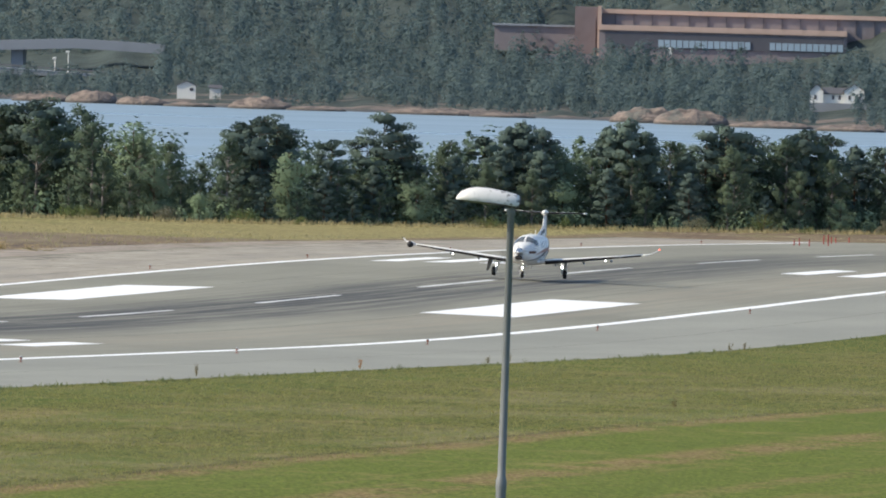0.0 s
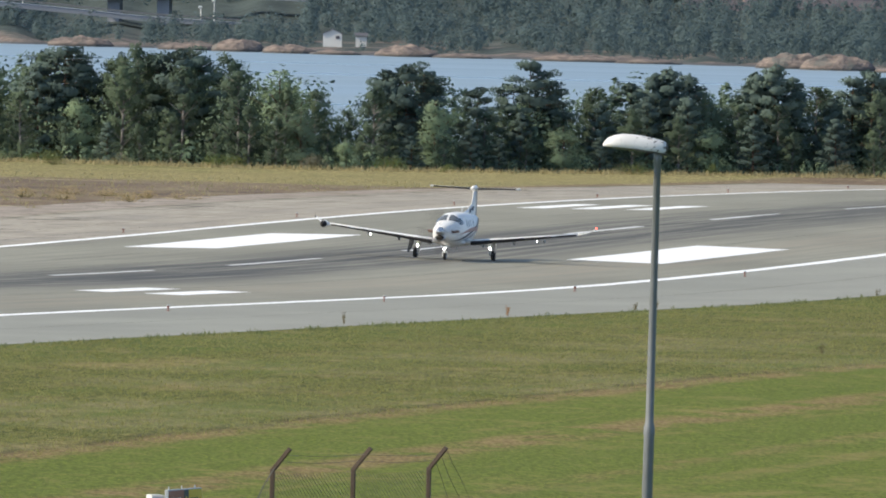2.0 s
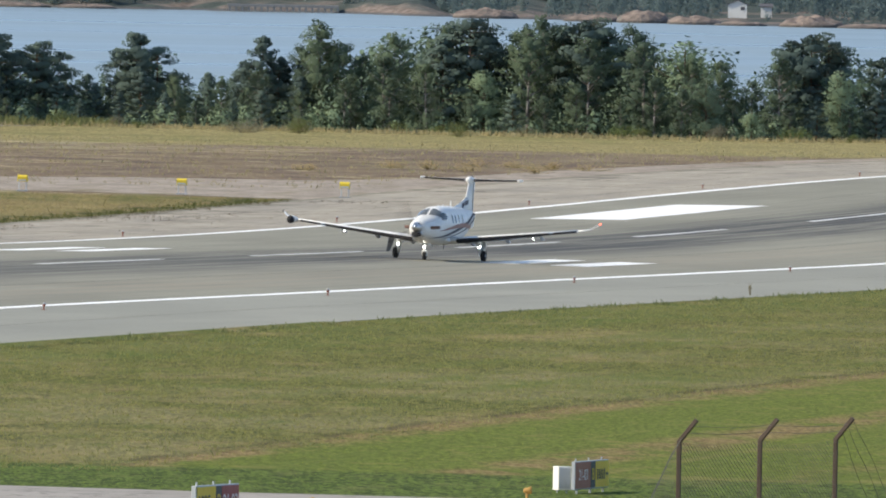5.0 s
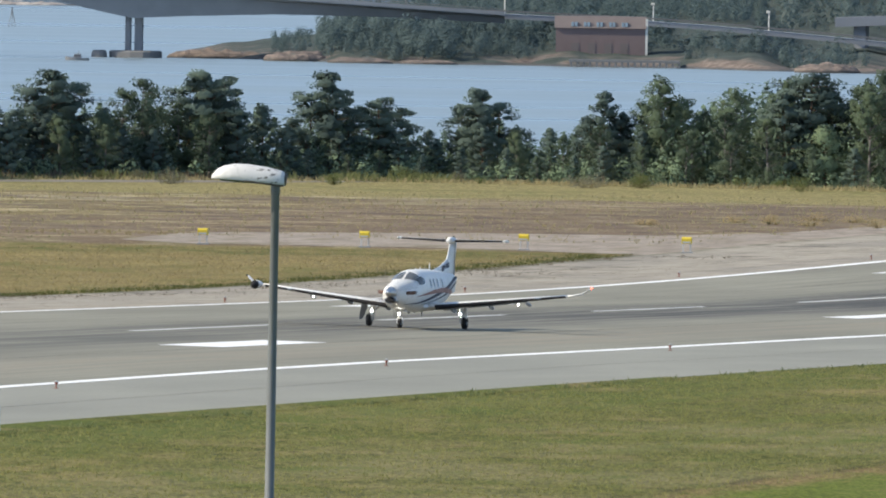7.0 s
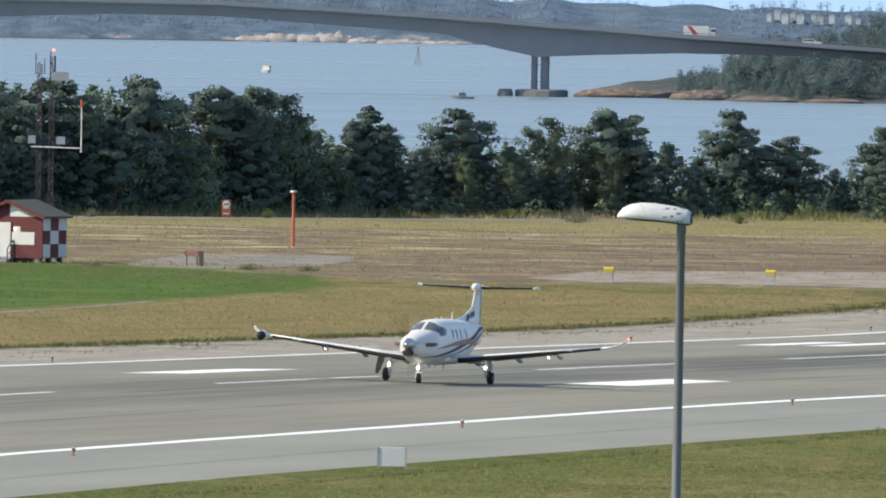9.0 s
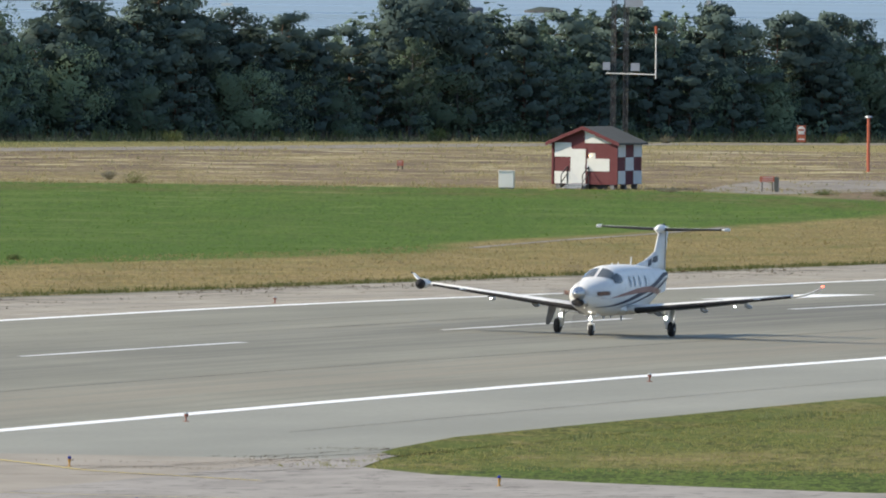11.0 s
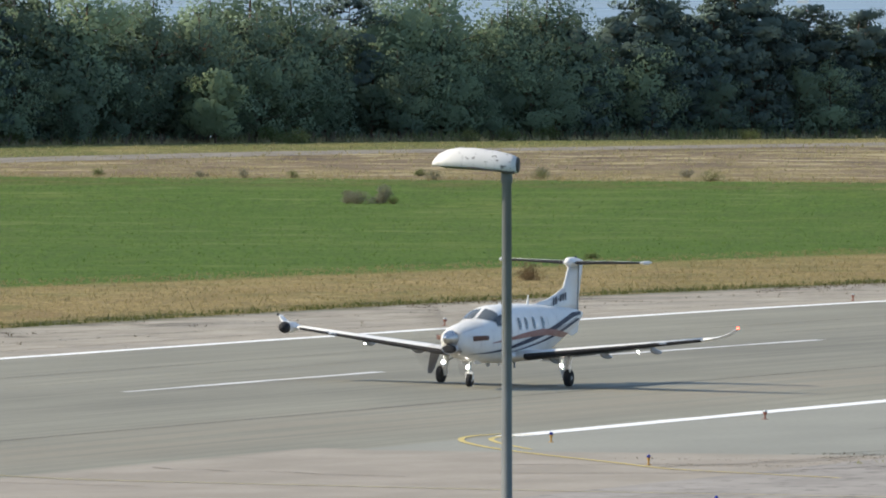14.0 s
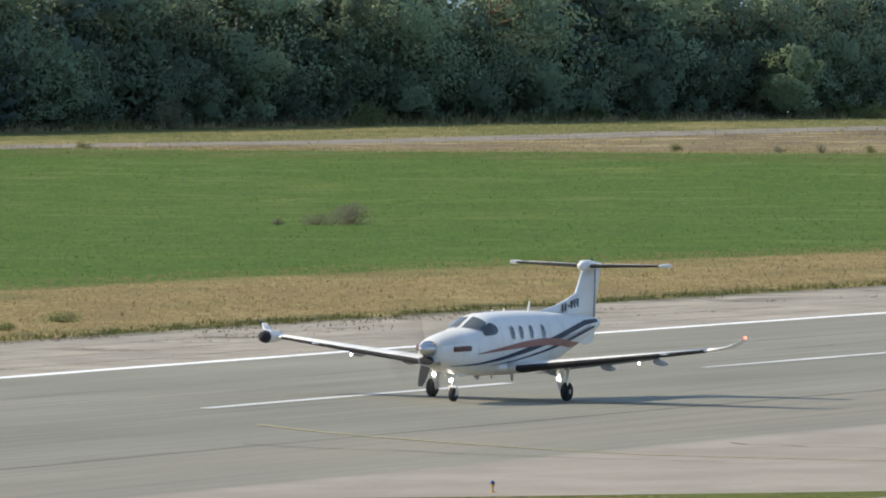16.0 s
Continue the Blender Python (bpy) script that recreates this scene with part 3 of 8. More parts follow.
def wing_stations(side):
    #        x     z     nose   chord  thickness
    keys = ((0.70, 0.96, -1.32, 2.45, .14), (2.3, 1.13, -1.20, 2.15, .135), (4.8, 1.42, -0.92, 1.65, .125), (7.20, 1.70, -0.62, 1.18, .115))
    return [[(side * x, y, z + dz) for y, dz in foil(c, th, n0)] for x, z, n0, c, th in keys]


def make_wing(side, parent):
    wing = part("wing", loft(BM(), wing_stations(side)), M_AIRWHITE, parent, "white tapered wing with black leading edge", True)
    keys = ((1.12, 0.995, -1.315, 2.42, .15), (2.3, 1.13, -1.215, 2.17, .145), (4.8, 1.42, -0.935, 1.67, .136), (7.12, 1.69, -0.635, 1.2, .126))
    rings = []
    for x, z, n0, c, th in keys:
        p = foil(c, th, n0)
        rings.append([(side * x, y, z + dz) for y, dz in p[15:] + p[:2]])
    bm = BM()
    vs = [[bm.verts.new(q) for q in r] for r in rings]
    for a, b in zip(vs, vs[1:]):
        for i in range(len(a) - 1):
            bm.faces.new((a[i], a[i + 1], b[i + 1], b[i]))
    bmesh.ops.recalc_face_normals(bm, faces=bm.faces[:])
    part("deicing_boot", bm, M_BOOT, wing, "black rubber boot", True)
    # winglet
    rings = []
    for x, z, n0, c, th in ((7.20, 1.70, -0.62, 1.18, .11), (7.50, 1.745, -0.50, 1.0, .10), (7.75, 1.82, -0.34, .80, .10), (7.98, 1.95, -0.10, .58, .09), (8.14, 2.10, 0.14, .38, .08)):
        rings.append([(side * (x - dz * min(1.0, max(0, (x - 7.3) * 1.1))), y, z + dz * (1 - 0.6 * max(0, (x - 7.3)))) for y, dz in foil(c, th, n0)])
    part("winglet", loft(BM(), rings), M_AIRWHITE, wing, "", True)
    bm = BM()
    bmesh.ops.create_icosphere(bm, subdivisions=2, radius=0.045, matrix=Matrix.Translation((side * 8.165, 0.16, 2.115)))
    part("navigation_lamp", bm, M_REDGLOW if side > 0 else M_GLASS, wing, "small red lamp at the wing tip" if side > 0 else "", True)
    # flaps, lowered, with their fairings
    bm = BM()
    rings = []
    for x, z, y0, c in ((0.95, 0.90, .98, .55), (3.0, 1.15, .80, .48), (5.0, 1.40, .58, .40)):
        r = []
        for y, dz in foil(c, .14, 0):
            q = Matrix.Rotation(radians(-9), 3, "X") @ Vector((0, y, dz))
            r.append((side * x, y0 + q.y, z + q.z))
        rings.append(r)
    part("flap", loft(bm, rings), M_UNDER, wing, "", True)
    for x in (1.55, 3.35, 5.1):
        z = float(np.interp(x, (0.7, 2.3, 4.8, 7.2), (.96, 1.13, 1.42, 1.70))) - 0.17
        bm = BM()
        rings = []
        for t in range(7):
            k = t / 6
            r = 0.074 * math.sin(math.pi * min(0.97, 0.06 + k * 0.9)) ** 0.6
            rings.append([(side * x + r * math.cos(a) * 0.7, 0.15 + k * 1.15, z - k * 0.10 + r * math.sin(a) * 1.3) for a in [j * math.pi / 4 for j in range(8)]])
        part("flap_fairing", loft(bm, rings), M_UNDER, wing, "", True)
    bm = BM()
    rod(bm, (side * 6.05, -0.60, 1.60), (side * 6.05, -0.82, 1.60), 0.03, 0.018, 8)
    part("stall_vane", bm, M_STEEL, wing)
    bm = BM()
    for dx in (-0.16, 0.16):
        box(bm, side * 5.85 + dx * .4, -0.80, 1.565, 0.13, 0.03, 0.055)
    part("wing_lamp_lens", bm, M_STEEL, wing, "bright clear lamp lens in the leading edge")
    return wing


def wheel(name, x, y, r, w, parent):
    bm = BM()
    rings = []
    for dx, k in ((-.5, .72), (-.5, .86), (-.38, .96), (-.15, 1.0), (.15, 1.0), (.38, .96), (.5, .86), (.5, .72)):
        rings.append([(x + dx * w, y + r * k * math.cos(a), r + r * k * math.sin(a)) for a in [j * math.pi / 12 for j in range(24)]])
    leg = part(name, loft(bm, rings), M_TYRE, parent, "black rubber tyre", True)
    bm = BM()
    rod(bm, (x - w * .46, y, r), (x + w * .46, y, r), r * .62, n=16)
    for sx in (-1, 1):
        rod(bm, (x + sx * w * .46, y, r), (x + sx * w * .54, y, r), r * .34, r * .22, 12)
    part("rim", bm, M_UNDER, leg, "grey metal rim")
    return leg


def lamp_disc(x, y, z, r, parent):
    bm = BM()
    rod(bm, (x, y + 0.10, z), (x, y, z), r * 0.7, r * 1.05, 16)
    can = part("landing_light", bm, M_UNDER, parent)
    bm = BM()
    bmesh.ops.create_uvsphere(bm, u_segments=14, v_segments=8, radius=r, matrix=Matrix.Translation((x, y - 0.012, z)) @ Matrix.Diagonal((1, .45, 1, 1)))
    part("lens", bm, M_LAMPGLOW, can, "lit lamp, dazzling white", True)


def make_aircraft():
    ac = thing("aircraft", Matrix(), "white single-engine turboprop with navy and copper stripes rolling along the runway", "aircraft")
    ys = [HY[0] + (HY[-1] - HY[0]) * i / 60 for i in range(61)]
    part("fuselage", loft(BM(), [hull_ring(y) for y in ys]), M_AIRWHITE, ac, "", True)
    # spinner and engine inlet
    bm = BM()
    rings = []
    for k in range(9):
        t = k / 8
        r = 0.012 + 0.25 * math.sin(t * math.pi / 2) ** 0.75
        rings.append([(r * math.cos(a), -5.95 + 0.62 * t, 1.66 + r * math.sin(a)) for a in [j * math.pi / 12 for j in range(24)]])
    part("spinner", loft(bm, rings), M_STEEL, ac, "polished metal spinner cone", True)
    bm = BM()
    rings = []
    for y, s in ((-5.48, .92), (-5.52, 1.0), (-5.40, 1.08), (-5.1, 1.15), (-4.7, 1.0)):
        rings.append([(0.27 * s * math.cos(a), y, 1.30 + (y + 5.5) * -0.10 + 0.155 * s * math.sin(a)) for a in [j * math.pi / 10 for j in range(20)]])
    part("air_intake", loft(bm, rings), M_STEEL, ac, "polished metal chin intake", True)
    # a black plug stands in for the darkness inside the intake
    bm = BM()
    bmesh.ops.create_uvsphere(bm, u_segments=18, v_segments=8, radius=1, matrix=Matrix.Translation((0, -5.51, 1.30)) @ Matrix.Diagonal((.25, .035, .125, 1)))
    part("intake_mouth", bm, M_BOOT, ac, "dark intake mouth", True)
    for s in (-1, 1):
        bm = BM()
        rings = []
        for x, y, z, r in ((.46, -4.62, 1.63, .08), (.64, -4.66, 1.65, .08), (.77, -4.56, 1.66, .082), (.85, -4.38, 1.67, .082), (.89, -4.18, 1.67, .08), (.88, -4.20, 1.67, .062)):
            rings.append([(s * (x + 0.35 * r * math.cos(a)), y + 0.5 * r * math.cos(a), z + r * math.sin(a)) for a in [j * math.pi / 8 for j in range(16)]])
        part("exhaust_stub", loft(bm, rings), M_BURNT, ac, "brown heat-stained exhaust pipe", True)
    # windscreen and windows
    for s in (-1, 1):
        bm = BM()
        rows = []
        for k in range(7):
            t = k / 6
            row = []
            for j in range(8):
                y = -3.12 + 0.86 * t + 0.36 * (j / 7) ** 1.4 * (1 - t)
                zb, zt, hw = hull(y)
                a = radians(3.2 + (45 - 9 * t) * j / 7)
                x = math.sin(a) ** (2 / 2.35) * hw
                zc = zb + (zt - zb) * 0.48
                row.append(bm.verts.new((s * x, y - 0.012, zc + math.cos(a) ** (2 / 2.35) * (zt - zc) + 0.012)))
            rows.append(row)
        for a, b in zip(rows, rows[1:]):
            for j in range(7):
                bm.faces.new((a[j], a[j + 1], b[j + 1], b[j]))
        bmesh.ops.recalc_face_normals(bm, faces=bm.faces[:])
        part("windscreen", bm, M_SCREEN, ac, "windscreen pane greyed for the sky it mirrors", True)
        rows = []
        for k in range(15):
            t = k / 14
            y = -2.72 + 0.92 * t
            zb, zt, hw = hull(y)
            zc = zb + (zt - zb) * 0.48
            top = zc + math.cos(radians(40 + 2 * t)) ** (2 / 2.35) * (zt - zc)
            low = 2.02 + 0.02 * t
            k2 = max(0.0, (t - 0.45) / 0.55)
            shrink = math.sqrt(max(0.0, 1 - k2 * k2))
            mid = 2.20
            rows.append((y, mid + (low - mid) * shrink - 0.002, mid + (top - mid) * shrink + 0.002))
        skin_patch("side_window", rows, s, M_GLASS, ac, "dark tinted cockpit window")
        for y0 in (-.80, -.16, .60, 1.52) + ((2.25,) if s < 0 else ()):
            rows = []
            for k in range(13):
                u = -1 + 2 * k / 12
                h = 0.19 * (1 - abs(u) ** 2.4) ** (1 / 2.4) + 0.002
                rows.append((y0 + u * 0.135, 2.07 - h, 2.07 + h))
            frame_rows = [(y0 + (y - y0) * 1.16, 2.07 + (lo - 2.07) * 1.14, 2.07 + (hi - 2.07) * 1.14) for y, lo, hi in rows]
            w = skin_patch("cabin_window", rows, s, M_GLASS, ac, "oval tinted window", 0.016)
            skin_patch("window_rim", frame_rows, s, M_UNDER, w, "", 0.010)
        # stripes along the side
        skin_patch("stripe", curve_rows(((-3.3, 1.47, .02), (-1.6, 1.60, .11), (-.2, 1.69, .18), (1.4, 1.76, .22), (2.8, 1.71, .22), (4.0, 1.60, .20), (5.0, 1.62, .05))), s, M_RUST, ac, "copper red stripe", 0.018)
        skin_patch("stripe", curve_rows(((-4.6, 1.12, .015), (-3.0, 1.17, .06), (-1.5, 1.31, .11), (.2, 1.52, .16), (2.0, 1.77, .17), (3.8, 2.03, .17), (5.6, 2.25, .15), (7.0, 2.27, .10))), s, M_NAVY, ac, "navy blue stripe", 0.015)
        skin_patch("stripe", curve_rows(((-2.2, 1.10, .015), (-.5, 1.22, .04), (1.5, 1.46, .07), (3.4, 1.72, .10), (5.2, 1.95, .10), (6.6, 2.10, .07))), s, M_NAVY, ac, "thin navy blue stripe", 0.015)
        skin_patch("stripe", curve_rows(((1.0, 1.58, .01), (2.6, 1.80, .07), (4.4, 1.88, .16), (6.2, 2.12, .10))), s, M_GREY, ac, "grey stripe", 0.013)
    # door seams on the port side
    for y in (-1.62, -1.02):
        skin_patch("door_seam", [(y, 1.15, 2.5), (y + 0.02, 1.15, 2.5)], 1, M_UNDER, ac, "", 0.008)
    for y in (2.05, 3.25):
        skin_patch("door_seam", [(y, 1.35, 2.5), (y + 0.02, 1.35, 2.5)], 1, M_UNDER, ac, "", 0.008)
    # wings
    for s in (-1, 1):
        make_wing(s, ac)
    bm = BM()
    rings = []
    for y, h, w in ((-1.9, .03, .05), (-1.4, .19, .80), (-.4, .24, 1.10), (.8, .24, 1.08), (1.8, .18, .78), (2.8, .04, .10)):
        rings.append([(w * math.cos(a), y, 1.0 + h * math.sin(a)) for a in [j * math.pi / 12 for j in range(24)]])
    part("wing_fairing", loft(bm, rings), M_AIRWHITE, ac, "", True)
    # weather radar pod on the starboard wing tip
    bm = BM()
    rings = []
    for y, r in ((-1.24, .01), (-1.20, .09), (-1.08, .165), (-.9, .20)):
        rings.append([(-7.52 + r * math.cos(a), y, 1.72 + r * math.sin(a)) for a in [j * math.pi / 9 for j in range(18)]])
    pod = part("radar_pod", loft(bm, rings), M_BOOT, ac, "black radome on a white wing-tip pod", True)
    bm = BM()
    rings = []
    for y, r in ((-.9, .20), (-.5, .205), (0, .16), (.5, .06), (.7, .01)):
        rings.append([(-7.52 + r * math.cos(a), y, 1.72 + r * math.sin(a)) for a in [j * math.pi / 9 for j in range(18)]])
    part("pod_body", loft(bm, rings), M_AIRWHITE, pod, "", True)
    # fin with dorsal fillet
    bm = BM()
    rings = []
    for z, y0, y1, w in ((2.30, 4.4, 7.30, .11), (2.62, 4.7, 7.32, .105), (2.76, 5.15, 7.36, .10), (3.04, 5.62, 7.46, .095), (3.41, 5.92, 7.58, .085), (3.98, 6.28, 7.72, .075)):
        rings.append([(x, y, z) for y, x in [(q[0], q[1]) for q in foil(y1 - y0, w / 1.0, y0)]])
    fin = part("fin", loft(bm, rings), M_AIRWHITE, ac, "", True)
    bm = BM()
    rings = []
    for y, zt, w in ((2.7, 2.63, .005), (3.3, 2.69, .03), (4.2, 2.79, .055), (5.0, 2.95, .075), (5.75, 3.14, .08)):
        rings.append([(-w, y, 2.35), (w, y, 2.35), (w, y, zt - 0.10), (w * .3, y, zt), (-w * .3, y, zt), (-w, y, zt - 0.10)])
    part("dorsal_fin", loft(bm, rings), M_AIRWHITE, fin, "", True)
    bm = BM()
    box(bm, 0, 7.12, 3.05, 0.165, 0.02, 1.65, Matrix.Translation((0, 0, 0)) @ Matrix.Shear("XY", 4, (0, 0)))
    part("rudder_gap", bm, M_UNDER, fin)
    for s in (-1, 1):
        # the registration stands as plain dark bars
        bm = BM()
        for k, w in enumerate((.10, .13, .08, .13, .13, .13)):
            y = 4.60 + k * 0.215
            h = 0.26 if k != 2 else 0.06
            box(bm, s * (0.090 + 0.007 * k), y, 2.70 + 0.03 * k, 0.022, w * .85, h)
        part("registration_bars", bm, M_SLATEBLUE, fin, "row of dark registration bars")
        # tailplane
        keys = ((0.05, 3.96, 6.30, 1.20, .11), (1.2, 3.99, 6.46, 1.0, .105), (2.5, 4.02, 6.64, .74, .10))
        tp = part("tailplane", loft(BM(), [[(s * x, y, z + dz) for y, dz in foil(c, th, n0)] for x, z, n0, c, th in keys]), M_AIRWHITE, ac, "white tailplane with black leading edge", True)
        bm = BM()
        rings = [[(s * x, y, z + dz) for y, dz in (lambda p: p[14:] + p[:3])(foil(c * 1.02, th * 1.12, n0 - 0.012))] for x, z, n0, c, th in ((0.22, 3.965, 6.32, 1.17, .11),) + keys[1:2] + ((2.42, 4.018, 6.63, .75, .10),)]
        vs = [[bm.verts.new(q) for q in r] for r in rings]
        for a, b in zip(vs, vs[1:]):
            for i in range(len(a) - 1):
                bm.faces.new((a[i], a[i + 1], b[i + 1], b[i]))
        bmesh.ops.recalc_face_normals(bm, faces=bm.faces[:])
        part("deicing_boot", bm, M_BOOT, tp, "black rubber boot", True)
        bm = BM()
        rings = [[(s * 2.55 + r * math.cos(a), y, 4.025 + r * math.sin(a)) for a in [j * math.pi / 6 for j in range(12)]] for y, r in ((6.5, .01), (6.62, .06), (7.1, .065), (7.45, .02))]
        part("horn_balance", loft(bm, rings), M_AIRWHITE, tp, "", True)
        # ventral strake
        bm = BM()
        loft(bm, [[(s * (.20 + dx), y, z) for y, z in ((5.5, 1.66), (6.8, 1.96), (6.65, 1.62), (6.1, 1.52))] for dx in (0.0, 0.03)])
        part("ventral_fin", bm, M_AIRWHITE, ac)
    bm = BM()
    rings = [[(r * 1.0 * math.cos(a), y, 3.99 + r * math.sin(a) * 1.05) for a in [j * math.pi / 8 for j in range(16)]] for y, r in ((6.02, .01), (6.10, .09), (6.28, .155), (6.7, .16), (7.3, .10), (7.8, .02))]
    bullet = part("bullet_fairing", loft(bm, rings), M_AIRWHITE, fin, "", True)
    bm = BM()
    bmesh.ops.create_uvsphere(bm, u_segments=12, v_segments=8, radius=0.048, matrix=Matrix.Translation((0.02, 6.95, 4.15)))
    part("beacon_lamp", bm, M_GLASS, bullet, "unlit beacon lamp", True)
    # aerials on the back
    for y, h, w in ((2.15, .30, .15), (-.7, .07, .18), (.25, .09, .10), (3.3, .08, .3)):
        bm = BM()
        zt = hull(y)[1]
        loft(bm, [[(dx, y - w / 2 + k, zt - 0.05 + z) for dx, k, z in ((-.015, 0, 0), (.015, 0, 0), (.015, w * 1.3, 0), (-.015, w * 1.3, 0))], [(dx, y - w / 2 + k, zt + h) for dx, k in ((-.008, w * .8), (.008, w * .8), (.008, w * 1.25), (-.008, w * 1.25))]])
        part("aerial", bm, M_AIRWHITE, ac)
    for y, w, h in ((-1.75, .22, .12), (.95, .10, .22), (-.6, .07, .10)):
        bm = BM()
        zb = hull(y)[0]
        loft(bm, [[(dx, y + k, zb + .04) for dx, k in ((-.02, -w), (.02, -w), (.02, w), (-.02, w))], [(dx, y + k, zb - h) for dx, k in ((-.01, w * .1), (.01, w * .1), (.01, w), (-.01, w))]])
        part("belly_aerial", bm, M_UNDER, ac)
    # panel seams round the engine cowling
    for y in (-4.15, -3.2):
        for s in (-1, 1):
            zb, zt, _ = hull(y)
            skin_patch("cowling_seam", [(y, zb + .10, zt - .10), (y + .018, zb + .10, zt - .10)], s, M_UNDER, ac, "", 0.006)
    # landing gear
    for s in (-1, 1):
        x = s * 2.265
        leg = part("main_leg", rod(rod(BM(), (x - s * .17, -.08, 1.08), (x - s * .17, -.06, .58), .125), (x - s * .17, -.10, .60), (x - s * .16, .06, .28), .10, .075), M_AIRWHITE, ac)
        bm = BM()
        if s > 0:
            box(bm, 0, 0, 0, 0.03, .46, .66, Matrix.Translation((x + .02, .05, .80)) @ Matrix.Rotation(radians(34), 4, "Z") @ Matrix.Rotation(radians(6), 4, "Y"), 0.008)
        else:
            loft(bm, [[(x - out + w * .62 + dx, .05 + w * .5, z) for w, dx in ((-k, -.012), (k, -.012), (k, .012), (-k, .012))] for z, out, k in ((1.14, .20, .20), (.80, .27, .19), (.46, .36, .14), (.30, .41, .07))])
        part("gear_door", bm, M_AIRWHITE if s > 0 else M_GEARDOOR, leg, "white gear door" if s > 0 else "gear door coloured dark grey as its shaded face")
        bm = BM()
        box(bm, x - s * .75, .02, .84, .44, .34, .02, None, 0.004)
        rod(bm, (x - s * .2, .05, .72), (x - s * .62, .05, 1.0), .03)
        part("side_brace", bm, M_UNDER, leg)
        wheel("tyre", x, 0.05, 0.285, 0.22, ac)
        lamp_disc(x - s * .17, -.22, .70, .055, ac)
    bm = BM()
    rod(bm, (0, -3.50, 1.05), (0, -3.48, .42), .055)
    for s in (-1, 1):
        rod(bm, (s * .11, -3.48, .46), (s * .12, -3.44, .22), .03)
    rod(bm, (-.13, -3.48, .46), (.13, -3.48, .46), .04)
    rod(bm, (0, -3.46, .8), (0, -3.05, 1.0), .03)
    part("nose_leg", bm, M_AIRWHITE, ac)
    for s in (-1, 1):
        bm = BM()
        box(bm, s * .22, -3.30, .85, .02, .60, .16, None, 0.006)
        part("nose_gear_door", bm, M_AIRWHITE, ac)
    wheel("tyre", 0, -3.44, 0.225, 0.16, ac)
    lamp_disc(0, -3.62, .66, .052, ac)
    for s, xx in ((1, 4.85), (-1, 4.85)):
        lamp_disc(s * xx, -0.35, 1.24, .034, ac)
    return ac


def make_propeller(parent):
    """Four blades in fast rotation: each is a thin smoky sector that thins out towards its trailing side."""
    m = Mat("propeller_smear", 0.9).color((0.10, 0.085, 0.075))
    ax = m.axes(m.obj())
    ang = m.math("ARCTAN2", ax[2], ax[0])
    sector = m.math("FRACT", m.math("MULTIPLY_ADD", ang, 4 / (2 * math.pi), 2.0))
    rad = m.math("SQRT", m.math("ADD", m.math("MULTIPLY", ax[0], ax[0]), m.math("MULTIPLY", ax[2], ax[2])))
    dens = m.math("MULTIPLY", m.ramp(sector, 0.0, 0.8, 0.11, 0.012), m.ramp(rad, 0.95, 1.33, 1.0, 0.35))
    m.put(m.b.inputs["Alpha"], dens)
    hub = new("propeller")
    hub.parent = parent
    hub["label"] = "blurred four-blade propeller in fast rotation"
    hub.matrix_basis = pose(0, -5.55, 1.66)
    for q in range(4):
        bm = BM()
        rings = []
        for j in range(9):
            a = q * math.pi / 2 + math.pi / 2 * j / 8
            rings.append([(r * math.cos(a), dy, r * math.sin(a)) for r, dy in ((0.24, 0.0), (0.6, 0.004), (1.0, 0.004), (1.335, 0.0), (1.0, -0.004), (0.6, -0.004))])
        part("blade_smear", loft(bm, rings), m.m, hub, "", True)
    return hub


aircraft = make_aircraft()
propeller = make_propeller(aircraft)


# ---- lamp posts on the near road ----
M_GALV = painted("weathered_galvanised_steel", (0.20, 0.21, 0.215), 0.55, 0.3, 0.3)


def lamp_head_material():
    m = Mat("grimy_white_lamp_cover", 0.45)
    n = m.noise(0.055, 6.0, (1.3, 1.0, 0.8), v=m.obj())
    ax = m.axes(m.obj())
    k = m.mix(m.ramp(m.noise(0.3, 3.0, v=m.obj()), 0.3, 0.7, 0.0, 0.3), (0.70, 0.685, 0.66), (0.55, 0.535, 0.51))
    worn = m.ramp(ax[0], -0.45, 0.0, 0.0, 0.11)
    spot = m.ramp(m.math("ADD", n, worn), 0.67, 0.72, 0.0, 0.85)
    k = m.mix(spot, k, (0.10, 0.09, 0.075))
    m.color(m.mix(m.ramp(m.noise(0.05, 3.0, (1, 1, 4.0), v=m.obj()), 0.58, 0.75, 0.0, 0.4), k, (0.30, 0.29, 0.26)))
    return m.m


M_LAMPHEAD = lamp_head_material()
M_GRIME = painted("grimy_grey_metal", (0.10, 0.09, 0.085), 0.7, wear=0.4, size=0.05)
M_LAMPGLASS = painted("dull_lamp_bowl", (0.16, 0.17, 0.17), 0.3, wear=0.3)


